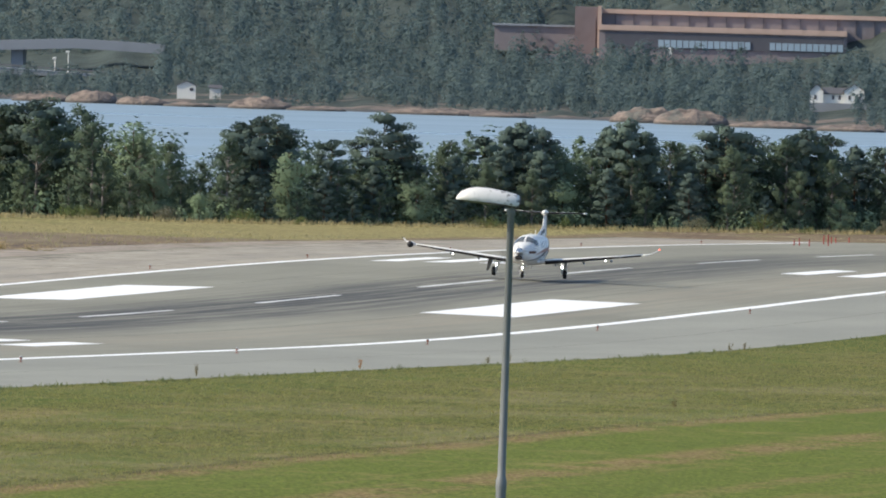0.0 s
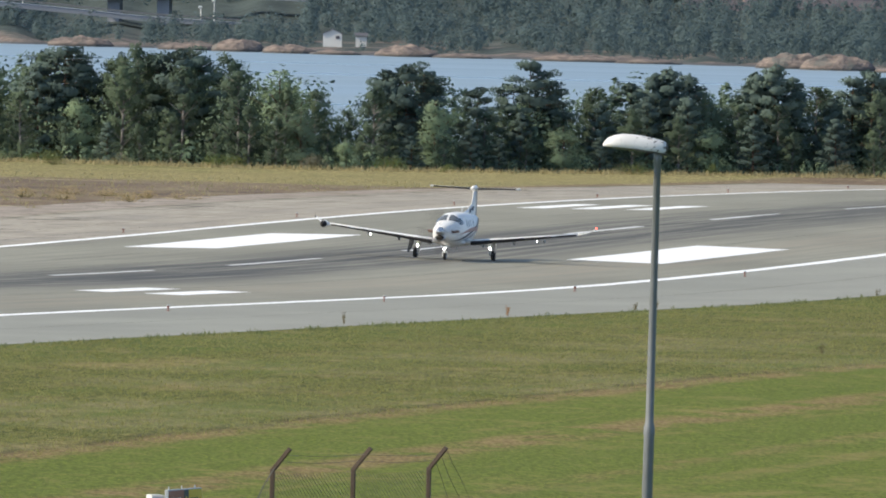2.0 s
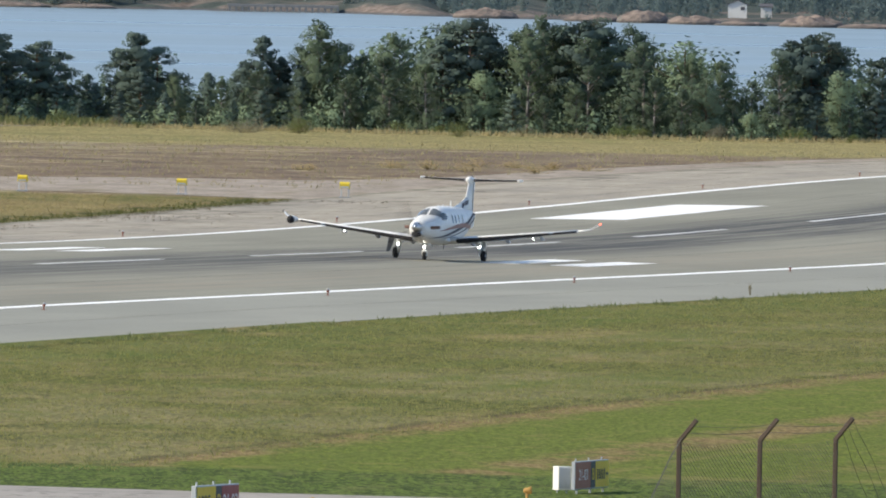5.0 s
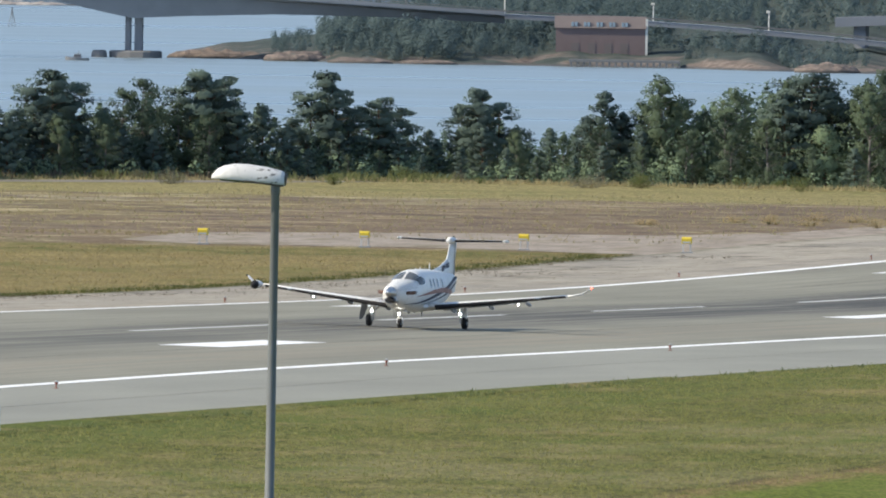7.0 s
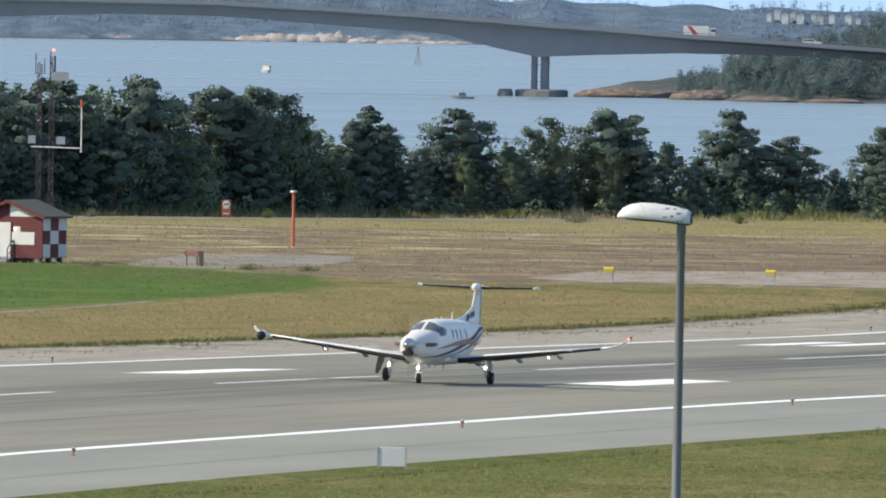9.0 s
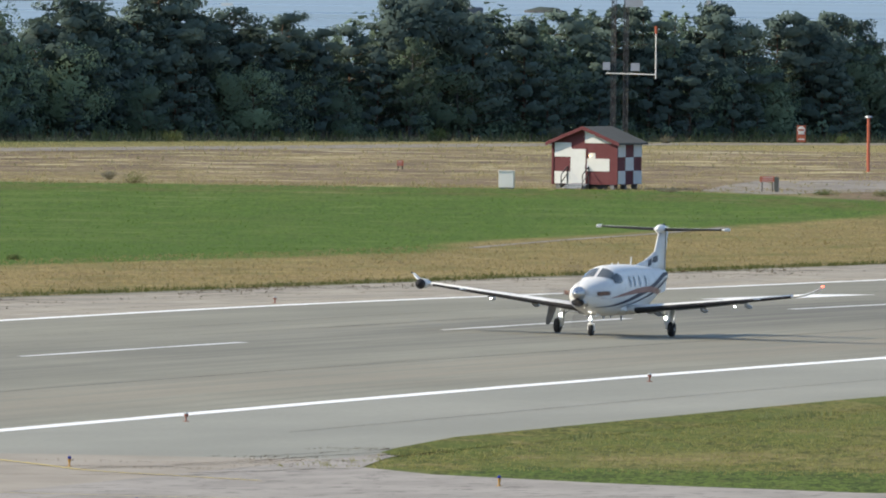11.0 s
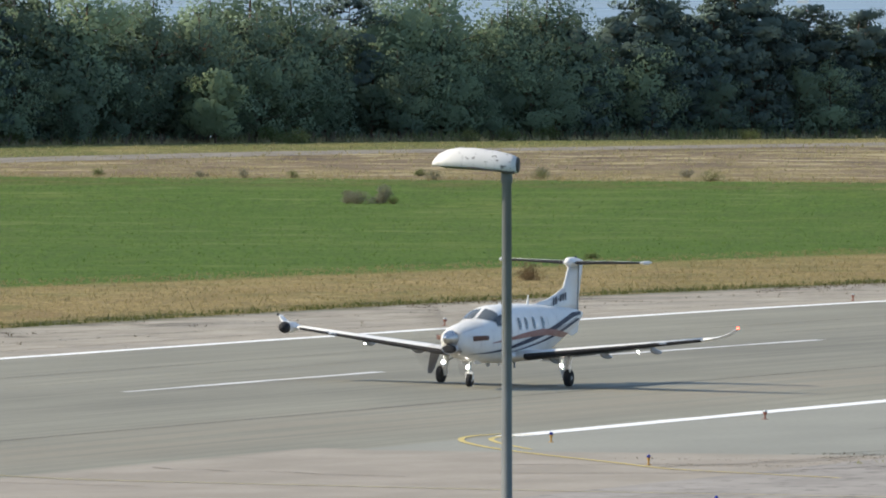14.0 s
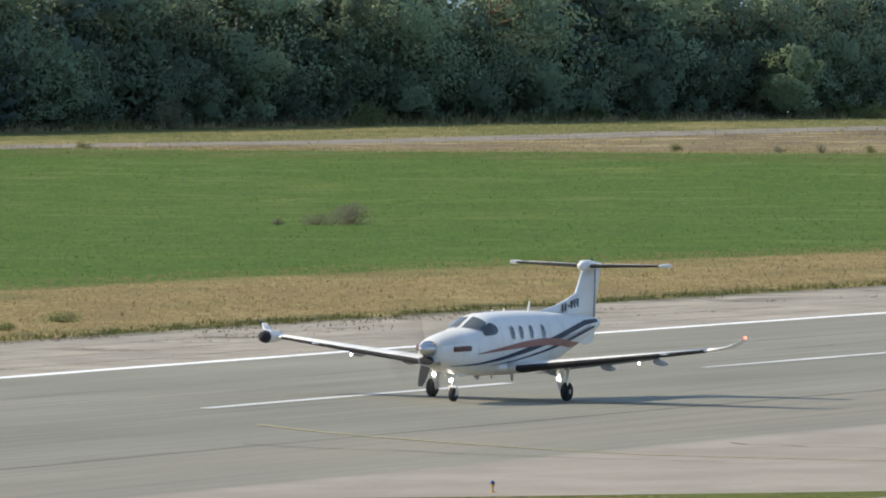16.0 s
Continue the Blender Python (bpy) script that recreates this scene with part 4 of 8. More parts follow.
def make_street_lamp(at, top, turn, tilt, lean):
    """A road lamp: stepped steel post and a whale-backed lamp head on its top."""
    x, y = at
    base = land(x, y) - 0.05
    lamp = thing("street_lamp", pose(x - (top - base) * math.sin(radians(lean)), y, base, 0, lean, 0), "grey steel street lamp with stained white lamp head", "street lamp", "street lamps along the road")
    h = top - base
    bm = BM()
    rings = []
    for z, r in ((0, .075), (h - 3.62, .066), (h - 3.58, .072), (h - 3.50, .070), (h - 3.44, .052), (h - .15, .044), (h - .14, .053), (h + .02, .053)):
        rings.append([(r * math.cos(a), r * math.sin(a), z) for a in [j * math.pi / 9 for j in range(18)]])
    part("post", loft(bm, rings), M_GALV, lamp, "", True)
    # the head reaches out along local -x, rising a little
    mt = Matrix.Translation((0, 0, h)) @ Matrix.Rotation(radians(turn), 4, "Z") @ Matrix.Rotation(radians(tilt), 4, "Y")
    bm = BM()
    rings = []
    for u, w, zt, zb in ((.10, .075, .055, -.035), (.095, .10, .105, -.05), (.05, .125, .125, -.05), (-.1, .14, .155, -.028), (-.3, .15, .176, -.01), (-.45, .147, .176, -.004), (-.56, .132, .152, 0), (-.64, .10, .112, .004), (-.685, .055, .06, .006), (-.70, .03, .025, .008)):
        ring = []
        for j in range(20):
            a = 2 * math.pi * j / 20
            s, c = math.sin(a), math.cos(a)
            ring.append((u, math.copysign(abs(s) ** .8, s) * w, zt * abs(c) ** .85 if c > 0 else zb * abs(c) ** .5))
        rings.append(ring)
    loft(bm, rings)
    bmesh.ops.transform(bm, matrix=mt, verts=bm.verts)
    head = part("lamp_head", bm, M_LAMPHEAD, lamp, "white lamp cover streaked with grime", True)
    bm = BM()
    rings = []
    for u, w, d in ((-.62, .05, .004), (-.58, .10, .014), (-.35, .13, .026), (-.1, .12, .03), (-.06, .09, .02)):
        rings.append([(u, w * math.cos(a), -.004 + (0.006 if math.sin(a) > 0 else -d) * abs(math.sin(a))) for a in [j * math.pi / 8 for j in range(16)]])
    loft(bm, rings)
    bmesh.ops.transform(bm, matrix=mt, verts=bm.verts)
    part("bowl", bm, M_LAMPGLASS, head, "", True)
    bm = BM()
    loft(bm, [[(u, math.sin(a) * w, .03 + .078 * k * math.cos(a)) for a in [j * math.pi / 8 for j in range(16)]] for u, w, k in ((.085, .092, .95), (.112, .085, .9), (.118, .06, .6))])
    bmesh.ops.transform(bm, matrix=mt, verts=bm.verts)
    part("end_cap", bm, M_GRIME, head, "dark stained end cap", True)
    bm = BM()
    for s in (-1, 1):
        rod(bm, (-.60, s * .085, .006), (-.30, s * .148, -.008), .011, n=6)
        rod(bm, (-.30, s * .148, -.008), (.09, s * .10, -.04), .012, n=6)
    bmesh.ops.transform(bm, matrix=mt, verts=bm.verts)
    part("rim", bm, M_GRIME, head, "dark lower rim")
    return lamp


make_street_lamp((-37.25, 236.06), 14.235, 12, 2.5, 0.45)
make_street_lamp((-44.18, 201.19), 14.355, 10, 1.5, 0.3)
make_street_lamp((-49.69, 168.82), 14.425, 8, 1.5, -0.15)

# ---- the wood behind the airfield ----
M_BARK = painted("pine_bark", (0.12, 0.075, 0.05), 0.9, wear=0.5)
M_BIRCHBARK = painted("birch_bark", (0.17, 0.16, 0.15), 0.8, wear=0.6, size=0.2)
M_PINE = leafy("pine_needles", (0.104, 0.150, 0.136), (0.122, 0.170, 0.148), (0.122, 0.164, 0.128), through=0.25, vary=0.16)
M_BIRCH = leafy("birch_leaves", (0.094, 0.136, 0.096), (0.110, 0.152, 0.100), (0.122, 0.158, 0.090), through=0.25, vary=0.14)
M_BROAD = leafy("broad_leaves", (0.172, 0.246, 0.172), (0.196, 0.270, 0.176), (0.212, 0.272, 0.154), through=0.25, vary=0.27)
M_LIGHT = leafy("light_green_leaves", (0.25, 0.33, 0.19), (0.30, 0.37, 0.21), (0.29, 0.35, 0.18), through=0.3)
M_BUSH = leafy("bush_leaves", (0.12, 0.165, 0.06), (0.19, 0.235, 0.085), (0.20, 0.21, 0.085))
M_WEED = leafy("dry_weeds", (0.20, 0.165, 0.095), (0.30, 0.24, 0.13), (0.18, 0.17, 0.085))


def sprays(name, pts, sizes, material, parent, rng, droop=0.0, flat=0.0, out=None, ragged=0.34):
    """A crown of many small bent leaf sprays, one for each point; with out they lie about square to those directions."""
    n = len(pts)
    p = np.array(pts, dtype=float)
    s = np.array(sizes, dtype=float)[:, None]
    d = rng.normal(size=(n, 3))
    d[:, 2] = d[:, 2] * (1 - flat) - droop
    d /= np.linalg.norm(d, axis=1)[:, None] + 1e-9
    e = rng.normal(size=(n, 3))
    e -= d * (e * d).sum(1)[:, None]
    e /= np.linalg.norm(e, axis=1)[:, None] + 1e-9
    if out is not None:
        face = np.array(out, dtype=float)
        face = face / (np.linalg.norm(face, axis=1)[:, None] + 1e-9) + rng.normal(size=(n, 3)) * ragged
        face /= np.linalg.norm(face, axis=1)[:, None] + 1e-9
        d -= face * (d * face).sum(1)[:, None]
        d /= np.linalg.norm(d, axis=1)[:, None] + 1e-9
        e = np.cross(face, d)
    nrm = np.cross(d, e)
    w = s * rng.uniform(0.45, 0.85, (n, 1))
    v = np.stack([p - d * s * 0.5, p - e * w * 0.5 - nrm * s * 0.10, p + d * s * 0.6, p + e * w * 0.5 - nrm * s * 0.10], 1).reshape(-1, 3)
    me = bpy.data.meshes.new(name)
    me.vertices.add(4 * n)
    me.vertices.foreach_set("co", v.ravel())
    me.loops.add(4 * n)
    me.loops.foreach_set("vertex_index", np.arange(4 * n, dtype=np.int32))
    me.polygons.add(n)
    me.polygons.foreach_set("loop_start", np.arange(0, 4 * n, 4, dtype=np.int32))
    me.update(calc_edges=True)
    if out is not None:
        # needles and leaves too fine to show one by one: each spray is shaded by the form of its clump
        me.polygons.foreach_set("use_smooth", np.ones(n, dtype=bool))
        form = np.array(out, dtype=float)
        form = form / (np.linalg.norm(form, axis=1)[:, None] + 1e-9) * 0.9 + nrm * 0.28
        form /= np.linalg.norm(form, axis=1)[:, None] + 1e-9
        me.attributes.new("custom_normal", "FLOAT_VECTOR", "POINT").data.foreach_set("vector", np.repeat(form, 4, axis=0).ravel())
    me.materials.append(material)
    ob = new(name, me)
    ob.parent = parent
    return ob


def clump_points(rng, centre, radius, count, squash=0.7):
    q = rng.normal(size=(count, 3))
    q /= np.linalg.norm(q, axis=1)[:, None]
    q *= radius * rng.uniform(0.35, 1.0, (count, 1)) ** 0.5
    q[:, 2] *= squash
    return q + np.array(centre)


def make_tree(kind, seed, h):
    """A tree with a tapered trunk, limbs and a ragged crown of leaf sprays; its base is at the origin."""
    rng = np.random.default_rng(seed)
    label = {"pine": "dark green pine with open flat-topped crown", "young_pine": "dense dark green young pine", "birch": "green birch with pointed airy crown", "broad": "round-crowned broadleaf tree in dull green", "light": "low round broadleaf tree in light green"}[kind]
    tree = thing("pine_tree" if "pine" in kind else ("birch_tree" if kind == "birch" else "broadleaf_tree"), Matrix(), label, "tree", "trees of the wood")
    bm = BM()
    bend = rng.uniform(-.25, .25, 2)
    axis = lambda z: Vector((bend[0] * math.sin(z / h * 2.4), bend[1] * math.sin(z / h * 2.0), z))
    rb = h * 0.016
    for k in range(5):
        z0, z1 = h * 0.95 * k / 5 - (0.3 if k == 0 else 0), h * 0.95 * (k + 1) / 5
        rod(bm, axis(z0), axis(z1), rb * (1.1 - k / 5), rb * (1.1 - (k + 1) / 5), 7)
    pts, sizes, outs = [], [], []

    def limb(z, a, length, rise):
        a0 = axis(z)
        b0 = a0 + Vector((math.cos(a) * length, math.sin(a) * length, rise))
        rod(bm, a0, b0, rb * 0.32, rb * 0.10, 5)
        return a0, b0

    def add(c, r, n, sz, sq=0.7):
        n = int(n * 2.1)
        q = clump_points(rng, c, r, n, sq)
        pts.extend(q)
        sizes.extend(rng.uniform(0.7, 1.3, n) * sz * 0.57)
        rad = np.array((c[0], c[1], 0.0)) / (h * 0.2)
        outs.extend((q - np.array(c)) / r * 0.6 + rad * 1.7 + np.array((0, 0, 0.2)))

    if kind == "pine":
        for i in range(22):
            t = (i + rng.uniform(0, .8)) / 22
            z = h * (0.36 + 0.60 * t)
            length = h * (0.10 + 0.13 * math.sin(math.pi * min(1, 0.25 + t * 0.72))) * rng.uniform(.6, 1.25)
            a0, b0 = limb(z, rng.uniform(0, 6.28), length, h * rng.uniform(.0, .06))
            for u in (0.5, 0.8, 1.05):
                c = a0.lerp(b0, u) + Vector((*rng.normal(0, .12, 2), .05))
                add(c, h * rng.uniform(.05, .085), 24, .42, .55)
        add(axis(h * .95), h * .07, 40, .40, .7)
        for i in range(12):
            a0, b0 = limb(h * rng.uniform(.12, .45), rng.uniform(0, 6.28), h * .14, h * .01)
            add(b0, h * .06, 16, .40, .5)
        mat, droop, flat = M_PINE, -0.1, 0.45
    elif kind == "young_pine":
        for i in range(34):
            t = (i + rng.uniform(0, 1)) / 34
            z = h * (0.05 + 0.9 * t)
            length = h * 0.27 * (1 - t) ** 0.62 * rng.uniform(.75, 1.2) + .12
            a0, b0 = limb(z, i * 2.4 + rng.uniform(-.4, .4), length, length * .25)
            for u in (.45, .75, 1.0):
                add(a0.lerp(b0, u), h * .05 + .08, 15, .42, .6)
        add(axis(h * .97), .18, 14, .26, 1.4)
        mat, droop, flat = M_PINE, -0.25, 0.2
    elif kind == "birch":
        for i in range(40):
            t = (i + rng.uniform(0, 1)) / 40
            z = h * (0.06 + 0.92 * t)
            length = h * 0.20 * math.sin(math.pi * (0.20 + 0.78 * t)) ** 0.8 * rng.uniform(.65, 1.25) + .08
            a0, b0 = limb(z, rng.uniform(0, 6.28), length, length * rng.uniform(.3, .9))
            for u in (.5, .85, 1.1):
                add(a0.lerp(b0, u) + Vector((0, 0, -.05)), h * .042 + .07, 13, .36, 1.0)
        mat, droop, flat = M_BIRCH, 0.35, 0.0
    else:
        for i in range(70 if kind == "light" else 40):
            t = rng.uniform(0, 1)
            z = h * (0.08 + 0.62 * t)
            a = rng.uniform(0, 6.28)
            length = h * 0.33 * math.sin(math.pi * (0.22 + 0.6 * t)) * rng.uniform(.45, 1.1)
            a0, b0 = limb(z, a, length, h * rng.uniform(.04, .20))
            for u in (.6, 1.0):
                add(a0.lerp(b0, u), h * rng.uniform(.08, .125), 34, .33, .75)
        add(axis(h * .86), h * .13, 70, .33, .8)
        mat, droop, flat = (M_LIGHT if kind == "light" else M_BROAD), 0.1, 0.15
    part("trunk", bm, M_BIRCHBARK if kind == "birch" else M_BARK, tree, "", True)
    sprays("crown", pts, sizes, mat, tree, rng, droop, flat, outs)
    return tree


def planted(src, x, y, s, rng, first):
    m = pose(x, y, land(x, y) - 0.1, 0, 0, float(rng.uniform(0, 360))) @ Matrix.Diagonal((1, 1, 1, 1))
    ob = src if first else copy_thing(src, m)
    ob.matrix_basis = m @ Matrix.Diagonal((s * 1.16, s * 1.16, s, 1))
    return ob


def crowd(name, stand, per, size, leaf, label, rng, ragged=0.35, lift=0.0):
    """Many far trees as one mass of leaf sprays: rows of (x, y, z, height, 1 for a pointed crown)."""
    t = np.repeat(np.array(stand), per, axis=0)
    n = len(t)
    q = rng.normal(size=(n, 3))
    q /= np.linalg.norm(q, axis=1)[:, None]
    # lumpy crowns: the radius wavers with direction and from tree to tree
    lump = 1 + .14 * np.sin(q[:, 0] * 5 + t[:, 0] * 3) * np.sin(q[:, 2] * 6 + t[:, 1] * 3) + .07 * np.sin(q[:, 1] * 9 + t[:, 3] * 40)
    q *= (lump * rng.uniform(.45, 1.0, n) ** 0.4)[:, None]
    v, w = rng.uniform(0, 1, n), rng.uniform(0, 6.28, n)
    fir = t[:, 4] > .5
    rr = .25 * (1.05 - v) ** .8 * rng.uniform(.5, 1.0, n) * (1 + .25 * np.sin(v * 30))
    px = np.where(fir, rr * np.cos(w), q[:, 0] * .36)
    py = np.where(fir, rr * np.sin(w), q[:, 1] * .36)
    pz = np.where(fir, .06 + .92 * v, .50 + .48 * q[:, 2])
    off = np.stack([px, py, pz], 1)
    o = off / .36
    o[:, 2] = np.where(fir, .35, (pz - .45) / .48) + lift
    ob = sprays(name, t[:, :3] + off * t[:, 3:4], t[:, 3] * rng.uniform(*size, n), leaf, None, rng, 0.1, 0.2, o, ragged)
    return tagged(ob, label, "woods", kind="stuff")


# height of the wood's outline against the water, by degrees left of +y
OUTLINE_A = ((7.4, 7.4), (7.85, 7.3), (8.08, 8.3), (8.32, 8.4), (8.54, 7.6), (8.62, 9.0), (8.75, 7.6), (8.93, 8.6), (9.17, 7.9), (9.26, 6.4), (9.35, 8.8), (9.44, 6.0),
             (9.61, 7.9), (9.74, 8.4), (9.85, 8.0), (9.93, 4.4), (10.0, 8.1), (10.1, 8.3), (10.27, 8.8), (10.42, 9.2), (10.55, 9.2), (10.68, 7.6), (10.77, 9.2), (10.97, 9.0))
OUTLINE_B = ((11.06, 8.4), (11.13, 6.3), (11.21, 8.5), (11.31, 5.2), (11.39, 7.5), (11.47, 4.7), (11.6, 4.5), (11.77, 7.4), (11.89, 4.2), (12.07, 6.6), (12.16, 5.6), (12.22, 8.6), (12.33, 5.3),
             (12.46, 7.2), (12.60, 8.6), (12.68, 8.0), (12.73, 5.5), (12.79, 7.9), (12.91, 6.2), (13.06, 8.6), (13.19, 5.5), (13.33, 8.8), (13.44, 6.9), (13.51, 8.7), (13.58, 9.5), (13.66, 10.0), (13.78, 10.0), (13.86, 9.3), (13.90, 7.6),
             (14.0, 10.6), (14.35, 10.5), (14.9, 11.4), (15.08, 10.5), (15.20, 9.0), (15.28, 8.4), (15.34, 9.6), (15.44, 8.1), (15.50, 10.0), (15.56, 8.9), (15.62, 10.7), (15.77, 10.7), (15.81, 9.0), (15.90, 10.0), (15.99, 10.0), (16.09, 8.6),
             (16.18, 9.6), (16.24, 10.8), (16.40, 10.8), (16.45, 9.6), (16.52, 10.8), (16.70, 11.3), (16.84, 10.8), (16.89, 9.4), (16.95, 11.0), (17.2, 11.2), (18.0, 11.6), (18.8, 11.9), (20.5, 12.5))


def plant_wood():
    rng = np.random.default_rng(11)
    kinds = {"pine": [make_tree("pine", 3 + i, 9.0) for i in range(5)], "young_pine": [make_tree("young_pine", 23 + i, 8.0) for i in range(4)],
             "birch": [make_tree("birch", 43 + i, 9.0) for i in range(4)], "broad": [make_tree("broad", 63 + i, 8.6) for i in range(5)], "light": [make_tree("light", 83, 5.0)]}
    size = {"pine": 9.0, "young_pine": 8.0, "birch": 9.0, "broad": 8.6, "light": 5.0}
    line = OUTLINE_A + OUTLINE_B
    la, lh = [p[0] for p in line], [p[1] for p in line]
    used = set()

    def put(kind, x, y, h):
        src = kinds[kind][int(rng.integers(len(kinds[kind])))]
        planted(src, x, y, h / size[kind], rng, src not in used)
        used.add(src)

    def pick(az, u):
        if az < 9.9:
            return "pine" if u < .25 else ("birch" if u < .45 else ("young_pine" if u < .85 else "broad"))
        if az < 11.3:
            return "birch" if u < .66 else ("young_pine" if u < .82 else "broad")
        if az < 13.6:
            return "pine" if u < .35 else ("young_pine" if u < .82 else "birch")
        if az < 16.2:
            return "pine" if u < .55 else ("broad" if u < .70 else ("young_pine" if u < .94 else "birch"))
        return "broad" if u < .80 else ("birch" if u < .90 else "pine")

    def spot(az, back):
        a = radians(az)
        r = 1400.0
        for i in range(40):
            r += (wood_y(-math.sin(a) * r) + back - math.cos(a) * r) * 0.5
        return -math.sin(a) * r, math.cos(a) * r

    # the trees that make the outline
    for (a0, h0), (a1, h1), (a2, h2) in zip(line, line[1:], line[2:]):
        if h1 > h0 - 0.2 and h1 > h2 - 0.2:
            x, y = spot(a1, 8.0)
            kind = pick(a1, rng.uniform())
            kind = "pine" if a1 in (12.22, 11.77, 12.60, 9.35) else ("birch" if a1 in (11.21, 10.0, 12.79) else kind)
            kind = "pine" if kind == "broad" and a1 < 16.2 else kind
            put(kind, x, y, h1 * 1.03)
            for da in (-.055, .055):
                x, y = spot(a1 + da, 9.5)
                put(kind, x, y, min(h1 * .97, float(np.interp(a1 + da, la, lh)) * 1.02))
    # single trees that stand forward of the wood
    for az, back, h, kind in ((17.283, -10, 5.8, "light"), (17.70, -6, 3.6, "broad"), (16.69, 0, 6.0, "broad"), (18.04, -1, 4.6, "broad"), (17.07, 2, 7.4, "broad"), (14.95, 0, 8.0, "birch"), (16.95, 1, 5.5, "broad"),
                              (14.1, 0, 7.0, "pine"), (15.42, 1, 6.4, "broad"), (18.45, 0, 6.2, "broad"), (13.2, 0, 5.2, "young_pine"), (12.9, 0, 4.4, "birch"), (15.75, -1, 5.2, "broad"), (16.25, 0, 6.6, "broad"), (18.9, 0, 6.8, "broad"), (17.9, 1, 7.0, "broad"), (18.25, 2, 8.2, "broad"), (16.45, 1, 4.2, "broad"), (19.2, -1, 5.0, "broad")):
        x, y = spot(az, back)
        put(kind, x, y, h)
    # filling rows; the trees deep in the wood are one mass
    deep = []
    for row, (back, step, lo, hi) in enumerate(((1.5, .11, .36, .66), (5.0, .145, .68, .94), (10.0, .12, .90, 1.03), (14.0, .038, .70, .95), (19.0, .05, .86, 1.02), (27.0, .10, .84, 1.02), (36.0, .06, .30, .60), (7.0, .032, .30, .72))):
        az = 7.45
        while az < 20.3:
            az += step * rng.uniform(.7, 1.3) * (1.9 if row == 0 and az > 13.6 else (1.25 if row < 3 and az > 15.6 else 1.0))
            if row == 5 and az < 13.4:
                continue
            h = min(float(np.interp(az + d, la, lh)) for d in (-.03, 0, .03))
            x, y = spot(az, back + rng.uniform(-1.5, 1.5))
            kind = pick(az, rng.uniform())
            if row > 2:
                z = land(x, y) - 0.1
                deep.append((x, y, z, max(2.2, h * rng.uniform(lo, hi) * (.90 if az > 15.6 else 1.0)), float("pine" in kind)))
                continue
            if row < 2 and kind == "pine":
                kind = "young_pine"
            if row < 2 and az < 13.6 and rng.uniform() < .35:
                kind = "birch"
            put(kind, x, y, max(2.2, h * rng.uniform(lo, hi) * (1.14 if row == 2 and az > 15.6 else 1.0)))
    low = []
    az = 7.45
    while az < 20.3:
        az += .035 * rng.uniform(.6, 1.4)
        x, y = spot(az, rng.uniform(3.5, 13))
        low.append((x, y, land(x, y) - .3, rng.uniform(1.3, 3.0), 0.0))
        x, y = spot(az, rng.uniform(.3, 3.5))
        low.append((x, y, land(x, y) - .3, rng.uniform(.9, 2.3), 0.0))
        x, y = spot(az, rng.uniform(15, 34))
        low.append((x, y, land(x, y) - .4, rng.uniform(1.8, 3.6), 0.0))
    crowd("undergrowth", low, 120, (.08, .14), M_BROAD, "low dark undergrowth beneath the trees", rng)
    crowd("deep_wood", deep, 260, (.045, .078), M_BROAD, "dark crowded trees deep in the wood", rng)


plant_wood()
vs, fs = [], []
fx = span(-900, -150, 8)
for i, x in enumerate(fx):
    e = wood_y(x)
    for d in (0.5 + noise.noise(Vector((x * .2, 0, 0))), 8, 20, 34, 50, 66):
        vs.append((x, e + d, land(x, e + d) + 0.04))
    if i:
        fs += [((i - 1) * 6 + k, i * 6 + k, i * 6 + k + 1, (i - 1) * 6 + k + 1) for k in range(5)]
tagged(mesh_part("forest_floor", vs, fs, gravel_material("leaf_litter", (0.045, 0.04, 0.025), (0.075, 0.065, 0.035))), "dark leaf litter under the trees", "ground", kind="structure")


# ---- sea and far shores ----
def sea_material():
    m = Mat("sea_water", 0.3, spec=0.5)
    band = m.noise(70.0, 4.0, (9.0, 1.0, 1.0))
    m.color(m.mix(m.ramp(band, 0.35, 0.7), (0.20, 0.258, 0.282), (0.235, 0.295, 0.318)))
    m.rough(m.ramp(band, 0.35, 0.68, 0.27, 0.37))
    m.bump(m.noise(2.2, 3.0, (2.5, 1.0, 1.0)), 0.35, 0.4)
    return m.m


M_SEA = sea_material()
sea = tagged(mesh_part("sea", [(-3500, 1500, SEA), (2500, 1500, SEA), (2500, 5300, SEA), (-3500, 5300, SEA)], [(0, 1, 2, 3)], M_SEA), "calm pale blue fjord water", "water", kind="structure")


def polar(az, r, z=0.0):
    a = radians(az)
    return Vector((-math.sin(a) * r, math.cos(a) * r, z))


def shore_material(name, wood, rock, share=0.0):
    """Wooded slope with bare pale rock along the water."""
    m = Mat(name, 0.9, spec=0.15)
    z = m.axes()[2]
    k = m.mix(m.ramp(m.noise(7.0, 4.0), 0.35, 0.7), wood, tuple(c * 1.5 for c in wood))
    bare = m.math("MULTIPLY", m.ramp(m.math("ADD", z, m.math("MULTIPLY", m.noise(9.0, 4.0), 5.0)), -0.6, -2.4), m.ramp(m.noise(14.0, 3.0), 0.46 + share, 0.54 + share))
    rk = m.mix(m.ramp(m.noise(1.6, 4.0, (1, 1, .5)), 0.35, 0.65), tuple(c * 0.55 for c in rock), rock)
    k = m.mix(bare, k, rk)
    wet = m.ramp(z, SEA + 0.15, SEA + 0.5, 1.0, 0.0)
    m.color(m.mix(wet, k, (0.09, 0.09, 0.09)))
    m.bump(m.noise(2.0, 4.0), 0.8, 0.8)
    return m.m


